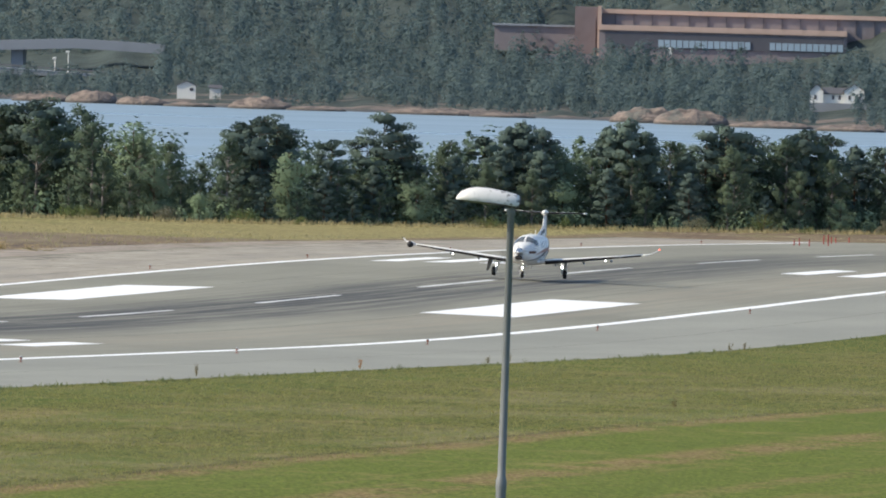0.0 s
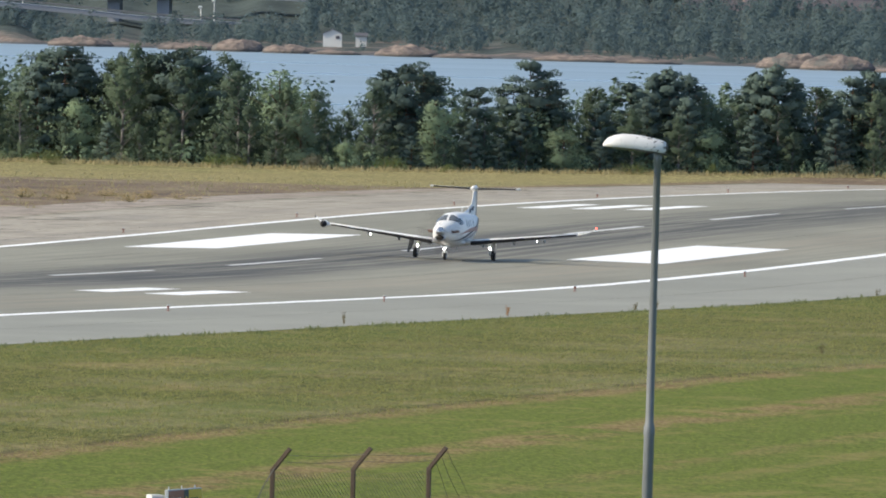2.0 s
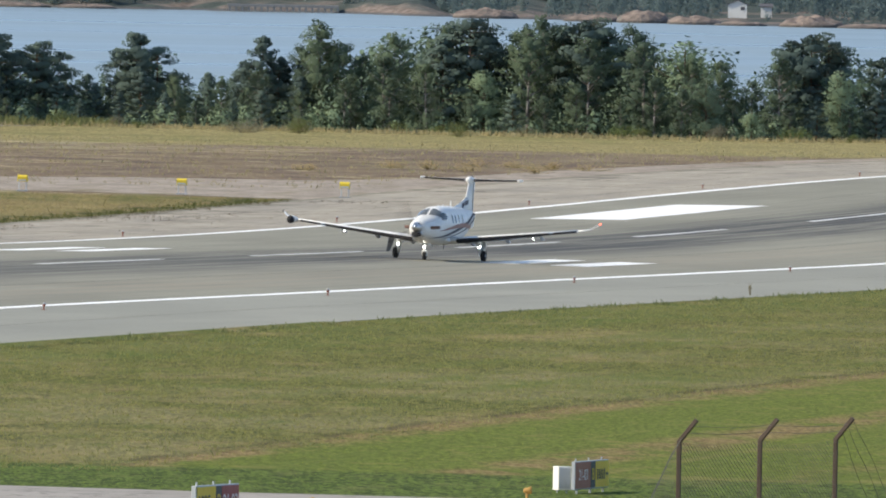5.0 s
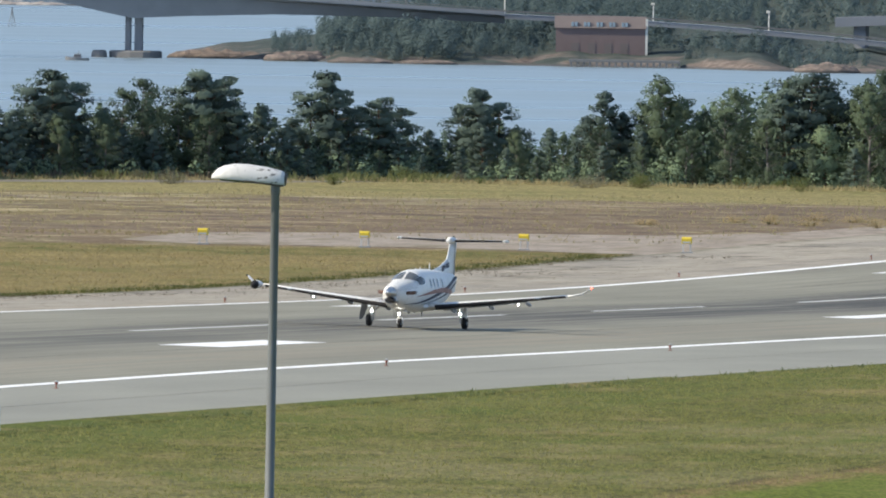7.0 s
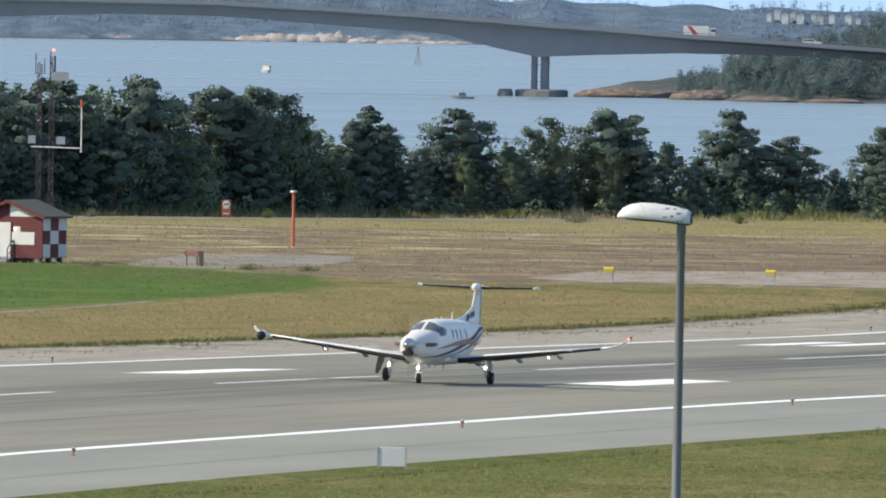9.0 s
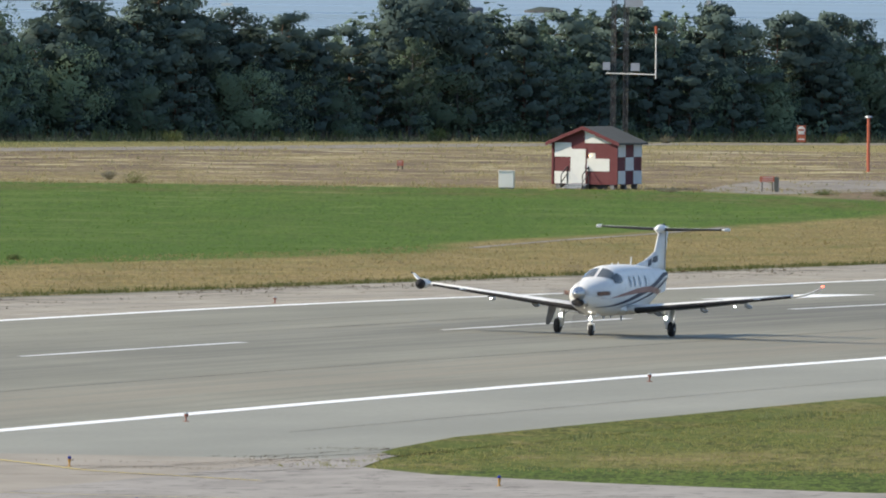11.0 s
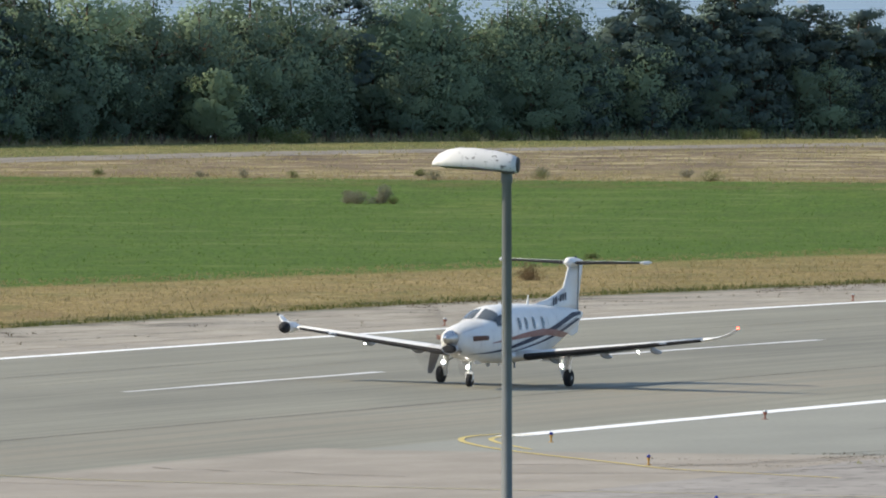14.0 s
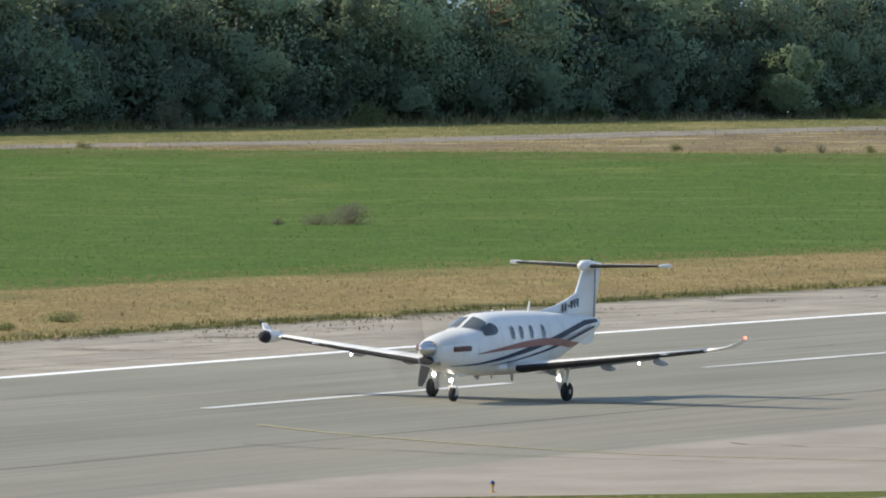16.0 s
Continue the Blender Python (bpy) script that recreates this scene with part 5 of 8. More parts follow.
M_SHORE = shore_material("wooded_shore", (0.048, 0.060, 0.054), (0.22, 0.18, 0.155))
# the ridge slope's blue is distance haze put into the base colour
M_RIDGE = shore_material("haze_tinted_ridge", (0.085, 0.122, 0.162), (0.36, 0.36, 0.37), 0.08)
# haze over the fjord is mixed into these leaf greens as blue-grey
M_FARLEAF = leafy("haze_tinted_woods", (0.118, 0.166, 0.172), (0.130, 0.178, 0.180), (0.124, 0.172, 0.168), 5.0, 0.5)
# pale blue leaves: the same haze, coloured in
M_RIDGELEAF = leafy("haze_tinted_ridge_woods", (0.245, 0.32, 0.40), (0.265, 0.34, 0.42), (0.255, 0.33, 0.41), 8.0, 0.75)


def hill(name, rows, depth, material, label, rng, leaf, trees, tall, clear=(), power=0.8, per=46, terrace=(), spray=(.09, .155)):
    """A shore that rises from the water; rows of (degrees, range of its waterline, crest height). Small trees stand all over it."""
    az0, az1 = rows[0][0], rows[-1][0]
    A, R, H = [q[0] for q in rows], [q[1] for q in rows], [q[2] for q in rows]
    n, k = int((az1 - az0) / 0.03) + 1, 20
    ends = 0.22 if az1 - az0 < 3 else 0.05

    def height(az, u):
        h = float(np.interp(az, A, H)) - SEA
        b = noise.noise(Vector((az * 7.0, u * 2.0, 1.0))) * 0.14
        lip = min(1.0, u / 0.06) * (0.9 + 0.7 * noise.noise(Vector((az * 9.0, 3.0, 0.0)))) if u > 0 else 0.0
        taper = smooth(min(az1 - az, az - az0) / ends)
        z = SEA - 0.5 + (max(0.0, lip) * 1.2 + h * (u ** power) * (1 + b) * (1.0 if u < 1 else 0.9)) * taper
        for a, b, top in terrace:
            if a < az < b and u < .74:
                z = min(z, top + (z - top) * (smooth((u - .66) / .08) + .12))
        return z

    verts, faces = [], []
    for i in range(n):
        az = az0 + (az1 - az0) * i / (n - 1)
        rs = float(np.interp(az, A, R)) + 6 * noise.noise(Vector((az * 7.0, 0, 0))) + 2.5 * noise.noise(Vector((az * 31.0, 0, 0)))
        for j in range(k):
            u = (j / (k - 1)) ** 1.6
            verts.append(polar(az, rs + depth * u, height(az, u)))
    for i in range(n - 1):
        for j in range(k - 1):
            a = i * k + j
            faces.append((a, a + k, a + k + 1, a + 1))
    ob = tagged(mesh_part(name, verts, faces, material, None, "", True), label, "wooded shore", kind="structure")
    stand = []
    for _ in range(trees):
        az, u = float(rng.uniform(az0, az1)), float(rng.uniform(0.05, 1.0))
        rs = float(np.interp(az, A, R))
        if any(a <= az <= b and c <= u <= d for a, b, c, d in clear):
            continue
        if noise.noise(Vector((az * 6, u * 5, 9))) < -0.30 and u < 0.35:
            continue
        h = tall * float(rng.uniform(.55, 1.25)) * (0.6 if u < .12 else 1.0) * (0.5 if 12.25 < az < 12.75 else 1.0)
        p = polar(az, rs + depth * u, height(az, u) - 0.2)
        stand.append((p.x, p.y, p.z, h, float(rng.uniform() < .25)))
    crowd(name + "_woods", stand, per, spray, leaf, "dense mixed woods on the far shore, leaves tinted for haze", rng, 0.08, 0.5)
    return height


rngf = np.random.default_rng(5)
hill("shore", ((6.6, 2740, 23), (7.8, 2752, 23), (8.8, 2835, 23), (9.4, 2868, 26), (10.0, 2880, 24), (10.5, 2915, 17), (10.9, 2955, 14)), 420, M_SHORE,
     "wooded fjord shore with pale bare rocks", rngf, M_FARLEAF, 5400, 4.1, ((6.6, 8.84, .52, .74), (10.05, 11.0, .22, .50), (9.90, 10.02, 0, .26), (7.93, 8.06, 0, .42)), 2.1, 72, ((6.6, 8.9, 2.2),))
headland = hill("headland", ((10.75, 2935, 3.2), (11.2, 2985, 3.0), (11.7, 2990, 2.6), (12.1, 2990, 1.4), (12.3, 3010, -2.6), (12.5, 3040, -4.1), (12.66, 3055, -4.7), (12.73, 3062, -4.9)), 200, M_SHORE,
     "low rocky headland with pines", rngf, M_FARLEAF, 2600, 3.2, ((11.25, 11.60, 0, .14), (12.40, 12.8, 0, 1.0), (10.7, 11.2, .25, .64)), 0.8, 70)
pines = []
for az in rngf.uniform(11.62, 12.20, 62):
    az, u = float(az), float(rngf.uniform(.03, .2))
    p = polar(az, float(np.interp(az, (11.2, 11.7, 12.1, 12.3), (2985, 2990, 2990, 3010))) + 200 * u, headland(az, u) - .3)
    pines.append((p.x, p.y, p.z, float(rngf.uniform(3.0, 5.4)) * (.62 if az < 11.72 or az > 12.08 else 1.0) * (1.3 if 11.86 < az < 12.0 else 1.0), float(rngf.uniform() < .35)))
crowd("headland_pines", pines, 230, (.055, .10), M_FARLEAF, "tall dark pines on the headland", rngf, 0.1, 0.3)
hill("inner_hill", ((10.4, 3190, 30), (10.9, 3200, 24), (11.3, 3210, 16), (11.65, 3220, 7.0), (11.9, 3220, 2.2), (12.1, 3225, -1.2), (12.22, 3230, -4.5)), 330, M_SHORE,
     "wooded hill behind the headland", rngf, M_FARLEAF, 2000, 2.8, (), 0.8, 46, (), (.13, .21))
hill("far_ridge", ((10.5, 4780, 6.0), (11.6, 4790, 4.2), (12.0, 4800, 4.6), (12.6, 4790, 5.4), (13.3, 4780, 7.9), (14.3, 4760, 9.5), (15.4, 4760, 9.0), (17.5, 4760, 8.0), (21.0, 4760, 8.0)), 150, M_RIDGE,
     "distant wooded ridge across the fjord, tinted blue for haze", rngf, M_RIDGELEAF, 9000, 2.0, (), 0.8, 15, (), (.17, .28))
hill("islet", ((15.85, 3262, -4.6), (16.0, 3258, -2.5), (16.5, 3250, -1.2), (17.0, 3250, -.6), (19.5, 3240, 2.0)), 120, M_SHORE, "low wooded islet", rngf, M_FARLEAF, 500, 2.8)
for az, r, w in ((15.36, 3395, 4.2), (15.28, 3400, 2.0), (14.545, 3090, 3.4)):
    bm = BM()
    bmesh.ops.create_icosphere(bm, subdivisions=3, radius=1.0)
    for v in bm.verts:
        v.co = Vector((v.co.x * w, v.co.y * w * .6, v.co.z * .9)) * (1 + .25 * noise.noise(v.co * 2.2))
    ob = part("skerry", bm, M_SHORE, None, "", True)
    ob.location = polar(az, r, SEA)
    tagged(ob, "low bare rock skerry in the water", "rock")

# ---- bare outcrops along the waterline ----
def rock_material():
    m = Mat("weathered_shore_rock", 0.9, spec=0.2)
    z = m.axes()[2]
    k = m.mix(m.ramp(m.noise(1.1, 5.0, (1.6, 1, .5)), 0.35, 0.65), (0.13, 0.11, 0.10), (0.25, 0.20, 0.17))
    k = m.mix(m.ramp(m.noise(2.4, 4.0), 0.56, 0.66, 0.0, 0.7), k, (0.12, 0.13, 0.12))
    m.color(m.mix(m.ramp(z, SEA + 0.1, SEA + 0.5, 1.0, 0.0), k, (0.08, 0.075, 0.07)))
    m.bump(m.noise(0.7, 5.0), 0.8, 0.5)
    return m.m


M_ROCK = rock_material()
M_CLIFF = gravel_material("pale_cliff_rock", (0.30, 0.27, 0.25), (0.44, 0.41, 0.385))


def make_outcrop(az, r, wide, high, seed, material=None):
    """A hump of ice-worn rock with lumps and hollows."""
    bm = BM()
    bmesh.ops.create_icosphere(bm, subdivisions=4, radius=1.0)
    for v in bm.verts:
        c = v.co.copy()
        o = Vector((seed * 3.7, 0, 0))
        k = 1 + .60 * noise.noise(Vector((c.x * wide * .34, c.y * 1.6, c.z * .3)) + o) + .18 * noise.noise(Vector((c.x * wide * .6, c.y * 3, c.z * 3)) + o)
        v.co = Vector((c.x * wide * .58, c.y * 3.2, max(-.3, math.copysign(abs(c.z) ** .8, c.z) * high * .56 * k)))
    ob = part("shore_rock", bm, material or M_ROCK, None, "", True)
    p = polar(az, r, SEA)
    ob.matrix_world = pose(p.x, p.y, p.z, 0, 0, az)
    return tagged(ob, "pale weathered bare rock at the waterline", "rock", "rocks along the far shore")


for i, (az, r, wide, high) in enumerate(((10.391, 2908, 8.6, 2.0), (10.246, 2901, 7.0, 3.4), (10.088, 2890, 7.4, 2.3), (9.951, 2882, 7.0, 1.2), (9.735, 2877, 8.6, 2.5), (9.566, 2872, 8.0, 1.1), (9.198, 2856, 14.0, 1.7), (9.002, 2846, 8.8, 1.2),
                                          (8.566, 2818, 9.6, 3.8), (8.429, 2806, 9.8, 3.4), (8.189, 2784, 11.0, 1.6), (12.568, 3046, 14.0, 2.3), (12.329, 3012, 9.0, 2.6), (12.136, 2990, 9.0, 1.4), (11.927, 2989, 8.0, 1.1),
                                          (10.72, 2935, 9.0, 2.4), (7.95, 2764, 9.0, 1.5), (7.7, 2752, 10.0, 1.8))):
    make_outcrop(az, r + 2.0, wide, high, 50 + i)
for i, (az, wide, high) in enumerate(((14.385, 7.0, 1.3), (14.33, 9.0, 2.2), (14.26, 8.0, 2.6), (14.19, 9.0, 1.7), (13.80, 9.0, 1.4), (13.68, 11.0, 2.6), (13.60, 10.0, 3.8), (13.52, 9.0, 3.2), (13.45, 10.0, 4.0), (13.37, 9.0, 2.2), (13.24, 14.0, 1.6), (13.12, 14.0, 1.4))):
    make_outcrop(az, 4776, wide, high, 90 + i, M_CLIFF)
# ---- the road bridge ----
M_CONCRETE = painted("bridge_concrete", (0.255, 0.272, 0.295), 0.8, wear=0.25, size=4.0)
M_CONCRETE_DARK = painted("stained_concrete", (0.19, 0.19, 0.19), 0.85, wear=0.4, size=3.0)
BR = 3030.0
DECK = ((15.6, 10.4, 8.4), (15.2, 10.1, 6.6), (14.82, 9.7, 3.2), (14.6, 9.5, 5.2), (14.45, 9.4, 6.5), (14.12, 9.25, 7.2), (13.8, 9.1, 7.1), (13.43, 8.25, 5.8), (13.12, 7.35, 4.75), (12.96, 6.85, 2.6), (12.83, 6.3, 1.15), (12.66, 5.8, 1.6),
        (12.4, 4.8, 2.1), (12.06, 3.8, 1.95), (11.9, 3.3, 1.6), (11.7, 2.7, 1.2))
DECK = tuple((a, 16.8 - (17.2 - t) * 0.974, 16.8 - (17.2 - b) * 0.974) for a, t, b in DECK)


def make_bridge():
    br = thing("road_bridge", Matrix(), "long grey concrete box-girder road bridge on twin piers", "bridge")
    rings = []
    for az, zt, zb in DECK:
        rings.append([polar(az, BR + q, z) for q, z in ((0, zt - .25), (0, zt), (12, zt), (12, zt - .25), (9.5, zt - .6), (8.8, zb), (3.2, zb), (2.5, zt - .6))])
    part("girder", loft(BM(), rings), M_CONCRETE, br)
    part("parapet", loft(BM(), [[polar(az, BR + q, zt + h) for q, h in ((-.1, -.1), (-.1, .42), (.12, .42), (.12, -.1))] for az, zt, _ in DECK]), M_CONCRETE, br, "low concrete parapet")
    # railing: posts and two rails on the near side
    for (a0, z0, _), (a1, z1, _) in zip(DECK, DECK[1:]):
        for h in (.45, .8):
            bm = BM()
            rod(bm, polar(a0, BR + .2, z0 + h), polar(a1, BR + .2, z1 + h), .05, n=5)
            part("rail", bm, M_CONCRETE_DARK, br)
    bm = BM()
    DA, DZ = [d[0] for d in DECK][::-1], [d[1] for d in DECK][::-1]
    az = 11.8
    while az < 15.5:
        z = float(np.interp(az, DA, DZ))
        rod(bm, polar(az, BR + .2, z), polar(az, BR + .2, z + .85), .05, n=4)
        az += 0.028
    part("railing_posts", bm, M_CONCRETE_DARK, br)
    az = 12.0
    while az < 14.6:
        z = float(np.interp(az, DA, DZ))
        bm = BM()
        rod(bm, polar(az, BR + 11, z), polar(az, BR + 11, z + 3.4), .09, .05, 6)
        rod(bm, polar(az, BR + 11, z + 3.4), polar(az - .012, BR + 10, z + 3.5), .05, .05, 5)
        part("lamp_post", bm, M_CONCRETE_DARK, br)
        az += .30
    for az, zb in ((12.815, 1.3), (14.81, 3.1)):
        for off, w in ((.5, .62), (-1.2, .42)):
            bm = BM()
            p = polar(az, BR + 6, 0)
            s = polar(az + 90, 1.0, 0)
            c = p - s * off
            loft(bm, [[(c.x + dx, c.y + dy, z) for dx, dy in ((-w, -.5), (w, -.5), (w, .5), (-w, .5))] for z in (SEA, zb + .2)])
            part("pier", bm, M_CONCRETE, br)
        bm = BM()
        loft(bm, [[(p.x + 4.2 * k * math.copysign(abs(math.cos(a)) ** .6, math.cos(a)), p.y + 4.0 * k * math.sin(a), z) for a in [j * math.pi / 10 for j in range(20)]] for z, k in ((SEA - .5, 1.0), (SEA + .95, 1.0), (SEA + 1.15, .93))])
        part("footing", bm, M_CONCRETE_DARK, br)
    bm = BM()
    p = polar(12.925, BR + 4, 0)
    loft(bm, [[(p.x + 1.25 * k * math.cos(a), p.y + 1.2 * k * math.sin(a), z) for a in [j * math.pi / 7 for j in range(14)]] for z, k in ((SEA - .5, 1.1), (SEA + .7, 1.0), (SEA + 1.2, .8))])
    part("mooring_dolphin", bm, M_CONCRETE_DARK, br)


make_bridge()

# ---- buildings on the far shore ----
# brick, tile and brown cladding are paled towards grey to paint in haze
M_BRICK = painted("hazed_red_brick", (0.205, 0.155, 0.150), 0.85, wear=0.3, size=2.0)
M_TILE = painted("hazed_roof_tiles", (0.185, 0.155, 0.148), 0.85, wear=0.3, size=2.0)
# warm sunlight on the fascia bands is put into this salmon
M_SALMON = painted("sunlit_salmon_cladding", (0.50, 0.36, 0.29), 0.8, wear=0.2, size=2.0)
M_CLAD = painted("brown_grey_cladding", (0.225, 0.195, 0.20), 0.8, wear=0.25, size=2.0)
M_DARKCLAD = painted("dark_cladding", (0.085, 0.085, 0.10), 0.7, wear=0.2, size=2.0)
# the mirrored sky is coloured into the pane as a pale blue base
M_PANE = Mat("sky_lit_pane", 0.12, spec=0.8).color((0.30, 0.38, 0.44)).m
M_HOUSEWHITE = painted("white_weatherboard", (0.72, 0.71, 0.66), 0.7, wear=0.15, size=1.0)
M_SLATE = painted("dark_slate_roof", (0.09, 0.09, 0.10), 0.7, wear=0.3, size=1.0)


def at_far(az, r, z):
    p = polar(az, r, z)
    return pose(p.x, p.y, p.z, 0, 0, az)


def block(name, x0, x1, y0, y1, z0, z1, material, parent, label="", bevel=0.0):
    bm = BM()
    box(bm, (x0 + x1) / 2, (y0 + y1) / 2, (z0 + z1) / 2, x1 - x0, y1 - y0, z1 - z0, None, bevel)
    return part(name, bm, material, parent, label)


def make_factory():
    """Long stepped works with salmon fascia bands."""
    f = thing("factory", at_far(8.36, 3060, 0.0), "long brown industrial building with salmon fascia bands", "factory")
    w0, w1 = -23.0, 44.0
    block("wall", w0 + 4, w1, 4, 18, 4.0, 10.45, M_CLAD, f, "brown clad upper wall")
    block("fascia", w0 + 4, w1, 3.6, 4.2, 10.45, 11.15, M_SALMON, f, "salmon fascia band")
    for i in range(22):
        block("pilaster", w0 + 6.44 + i * 3.0, w0 + 6.56 + i * 3.0, 3.75, 4.05, 8.0, 10.4, M_DARKCLAD, f)
    block("lower_wall", w0 + 4, w0 + 44, -2, 4, 3.0, 7.7, M_CLAD, f, "lower front wall")
    block("fascia", w0 + 4, w0 + 44, -2.4, 4.1, 7.75, 8.6, M_SALMON, f, "salmon fascia band")
    block("dark_band", w0 + 5, w0 + 43.5, -2.2, -1.9, 5.0, 7.4, M_DARKCLAD, f, "dark recessed band")
    for i in range(30):
        x = w0 + 13.6 + i * 1.0
        if 14 < i < 18:
            continue
        block("window", x, x + .86, -2.35, -2.15, 5.2, 6.4, M_PANE, f, "pale window")
    block("tower", w0, w0 + 4.2, 0, 12, 3.0, 11.4, M_BRICK, f, "red brick end tower")
    block("tower_panel", w0 + 1.0, w0 + 3.4, -.3, .02, 3.4, 9.8, M_BRICK, f)
    block("tower_corner", w0 + 3.7, w0 + 4.3, -.4, .3, 3.0, 11.6, M_SALMON, f)
    block("shed", w0 - 13, w0, 6, 16, 4.0, 8.0, M_CLAD, f, "grey low shed")
    block("shed_roof", w0 - 13.4, w0, 5.6, 16.4, 8.0, 8.3, M_CONCRETE, f)
    block("kiosk", w0 + 15.2, w0 + 15.8, -3.4, -2.6, 4.0, 5.2, M_HOUSEWHITE, f, "small white kiosk")
    block("plinth", w0 - 6, w1, -6, 18, -4.0, 3.6, M_CLAD, f, "retaining wall")


def gable(name, x0, x1, y0, y1, z0, eave, ridge, parent, along="x", wall=None, roof=None):
    """A gabled house body with its roof slabs."""
    wall, roof = wall or M_HOUSEWHITE, roof or M_SLATE
    bm = BM()
    if along == "x":
        ym = (y0 + y1) / 2
        loft(bm, [[(x, y0, z0), (x, y1, z0), (x, y1, eave), (x, ym, ridge), (x, y0, eave)] for x in (x0, x1)])
    else:
        xm = (x0 + x1) / 2
        loft(bm, [[(x0, y, z0), (x1, y, z0), (x1, y, eave), (xm, y, ridge), (x0, y, eave)] for y in (y0, y1)])
    part("wall", bm, wall, parent)
    for s in (0, 1):
        bm = BM()
        t, o = .10, .25
        if along == "x":
            ym, ye = (y0 + y1) / 2, (y0 - o, y1 + o)[s]
            sl = (ridge - eave) / ((y1 - y0) / 2) * o
            loft(bm, [[(x, ye, eave - sl + .03), (x, ym, ridge + .03), (x, ym, ridge + t + .03), (x, ye, eave - sl + t + .03)] for x in (x0 - .2, x1 + .2)])
        else:
            xm, xe = (x0 + x1) / 2, (x0 - o, x1 + o)[s]
            sl = (ridge - eave) / ((x1 - x0) / 2) * o
            loft(bm, [[(xe, y, eave - sl + .03), (xm, y, ridge + .03), (xm, y, ridge + t + .03), (xe, y, eave - sl + t + .03)] for y in (y0 - .2, y1 + .2)])
        part("roof", bm, roof, parent)


def make_shore_houses():
    h = thing("boathouse", at_far(9.957, 2925, -3.98), "small white wooden boathouse on the rocks", "house")
    gable("boathouse", -1.6, 1.3, 0, 3, -.8, 1.7, 2.35, h, "y")
    block("window", .35, .95, -.06, .02, .9, 1.4, M_SLATE, h, "dark window")
    h = thing("cabin", at_far(9.87, 2930, -2.78), "small white cabin with dark roof", "house")
    gable("cabin", -1.0, .7, 0, 2, -1.6, .25, .6, h, "x")
    h = thing("villa", at_far(7.985, 2878, -2.0), "white wooden villa with dark roofs above the shore", "house")
    gable("villa", -4.4, -2.4, 0, 4, 0, 1.9, 2.9, h, "y")
    gable("villa", -2.4, 1.0, .6, 4, 0, 1.6, 2.4, h, "x")
    gable("villa", .8, 3.8, -.4, 4, 0, 2.1, 3.1, h, "y")
    for x in (-3.6, -.9, .1, 1.6, 2.6, 3.2):
        block("window", x - .18, x + .18, -.46 if x > .8 else (-.06 if x < -2.4 else .54), -.38 if x > .8 else (.02 if x < -2.4 else .62), .7, 1.35, M_SLATE, h, "dark window")
    block("terrace", -4.6, 4.2, -1.2, 0, -1.2, .15, M_CONCRETE, h, "grey terrace wall")
    # brick warehouse by the quay
    h = thing("warehouse", at_far(11.409, 3010, -3.8), "red brick waterside warehouse with five pale windows", "warehouse")
    block("wall", -7.1, 7.1, 0, 8, 0, 5.0, M_BRICK, h)
    bm = BM()
    loft(bm, [[(x, -.3, 4.6), (x, .9, 6.5), (x, 7.1, 6.5), (x, 8.3, 4.6)] for x in (-7.3, 7.3)])
    part("roof", bm, M_TILE, h, "tiled mansard roof")
    for i in range(5):
        for x in (-4.65, -4.1):
            block("dormer", x + i * 2.0, x + .42 + i * 2.0, -.2, .7, 4.85, 5.55, M_PANE, h, "pale dormer window")
    for i in range(4):
        block("door", -4.6 + i * 2.6, -3.4 + i * 2.6, -.05, .02, .1, 2.2, M_TILE, h)
    block("side_column", 7.15, 7.5, 0, .4, 0, 6.2, M_HOUSEWHITE, h)
    q = thing("quay", at_far(11.33, 2982, SEA - .3), "low dark timber quay on piles", "quay")
    block("deck", -9, 8.5, 0, 4, 1.1, 1.5, M_CONCRETE_DARK, q)
    for i in range(18):
        block("pile", -8.8 + i * 1.0, -8.5 + i * 1.0, .1, .4, 0, 1.1, M_CONCRETE_DARK, q)
    for az, r, z, s in ((12.13, 4872, 3.3, 0.55), (12.105, 4876, 3.9, 0.7), (12.083, 4870, 2.9, 0.8), (12.058, 4874, 3.5, 0.6), (12.035, 4870, 2.7, 0.85), (11.995, 4872, 3.2, 0.6), (11.975, 4876, 2.6, 0.75), (11.94, 4871, 3.1, 0.65), (11.925, 4874, 2.5, 0.5), (11.89, 4872, 2.9, 0.7), (11.86, 4870, 2.2, 0.55)):
        h = thing("hill_house", at_far(az, r, z), "white house on the far ridge", "house", "houses on the ridge")
        gable("house", -1.1 * s, 1.1 * s, 0, 3, -2, .8 * s, 1.5 * s, h, "y")


ROAD = ((11.75, 2.75), (11.5, 2.3), (11.26, 1.85), (11.09, 1.36), (10.8, .2), (10.54, -.95), (10.2, -1.75))


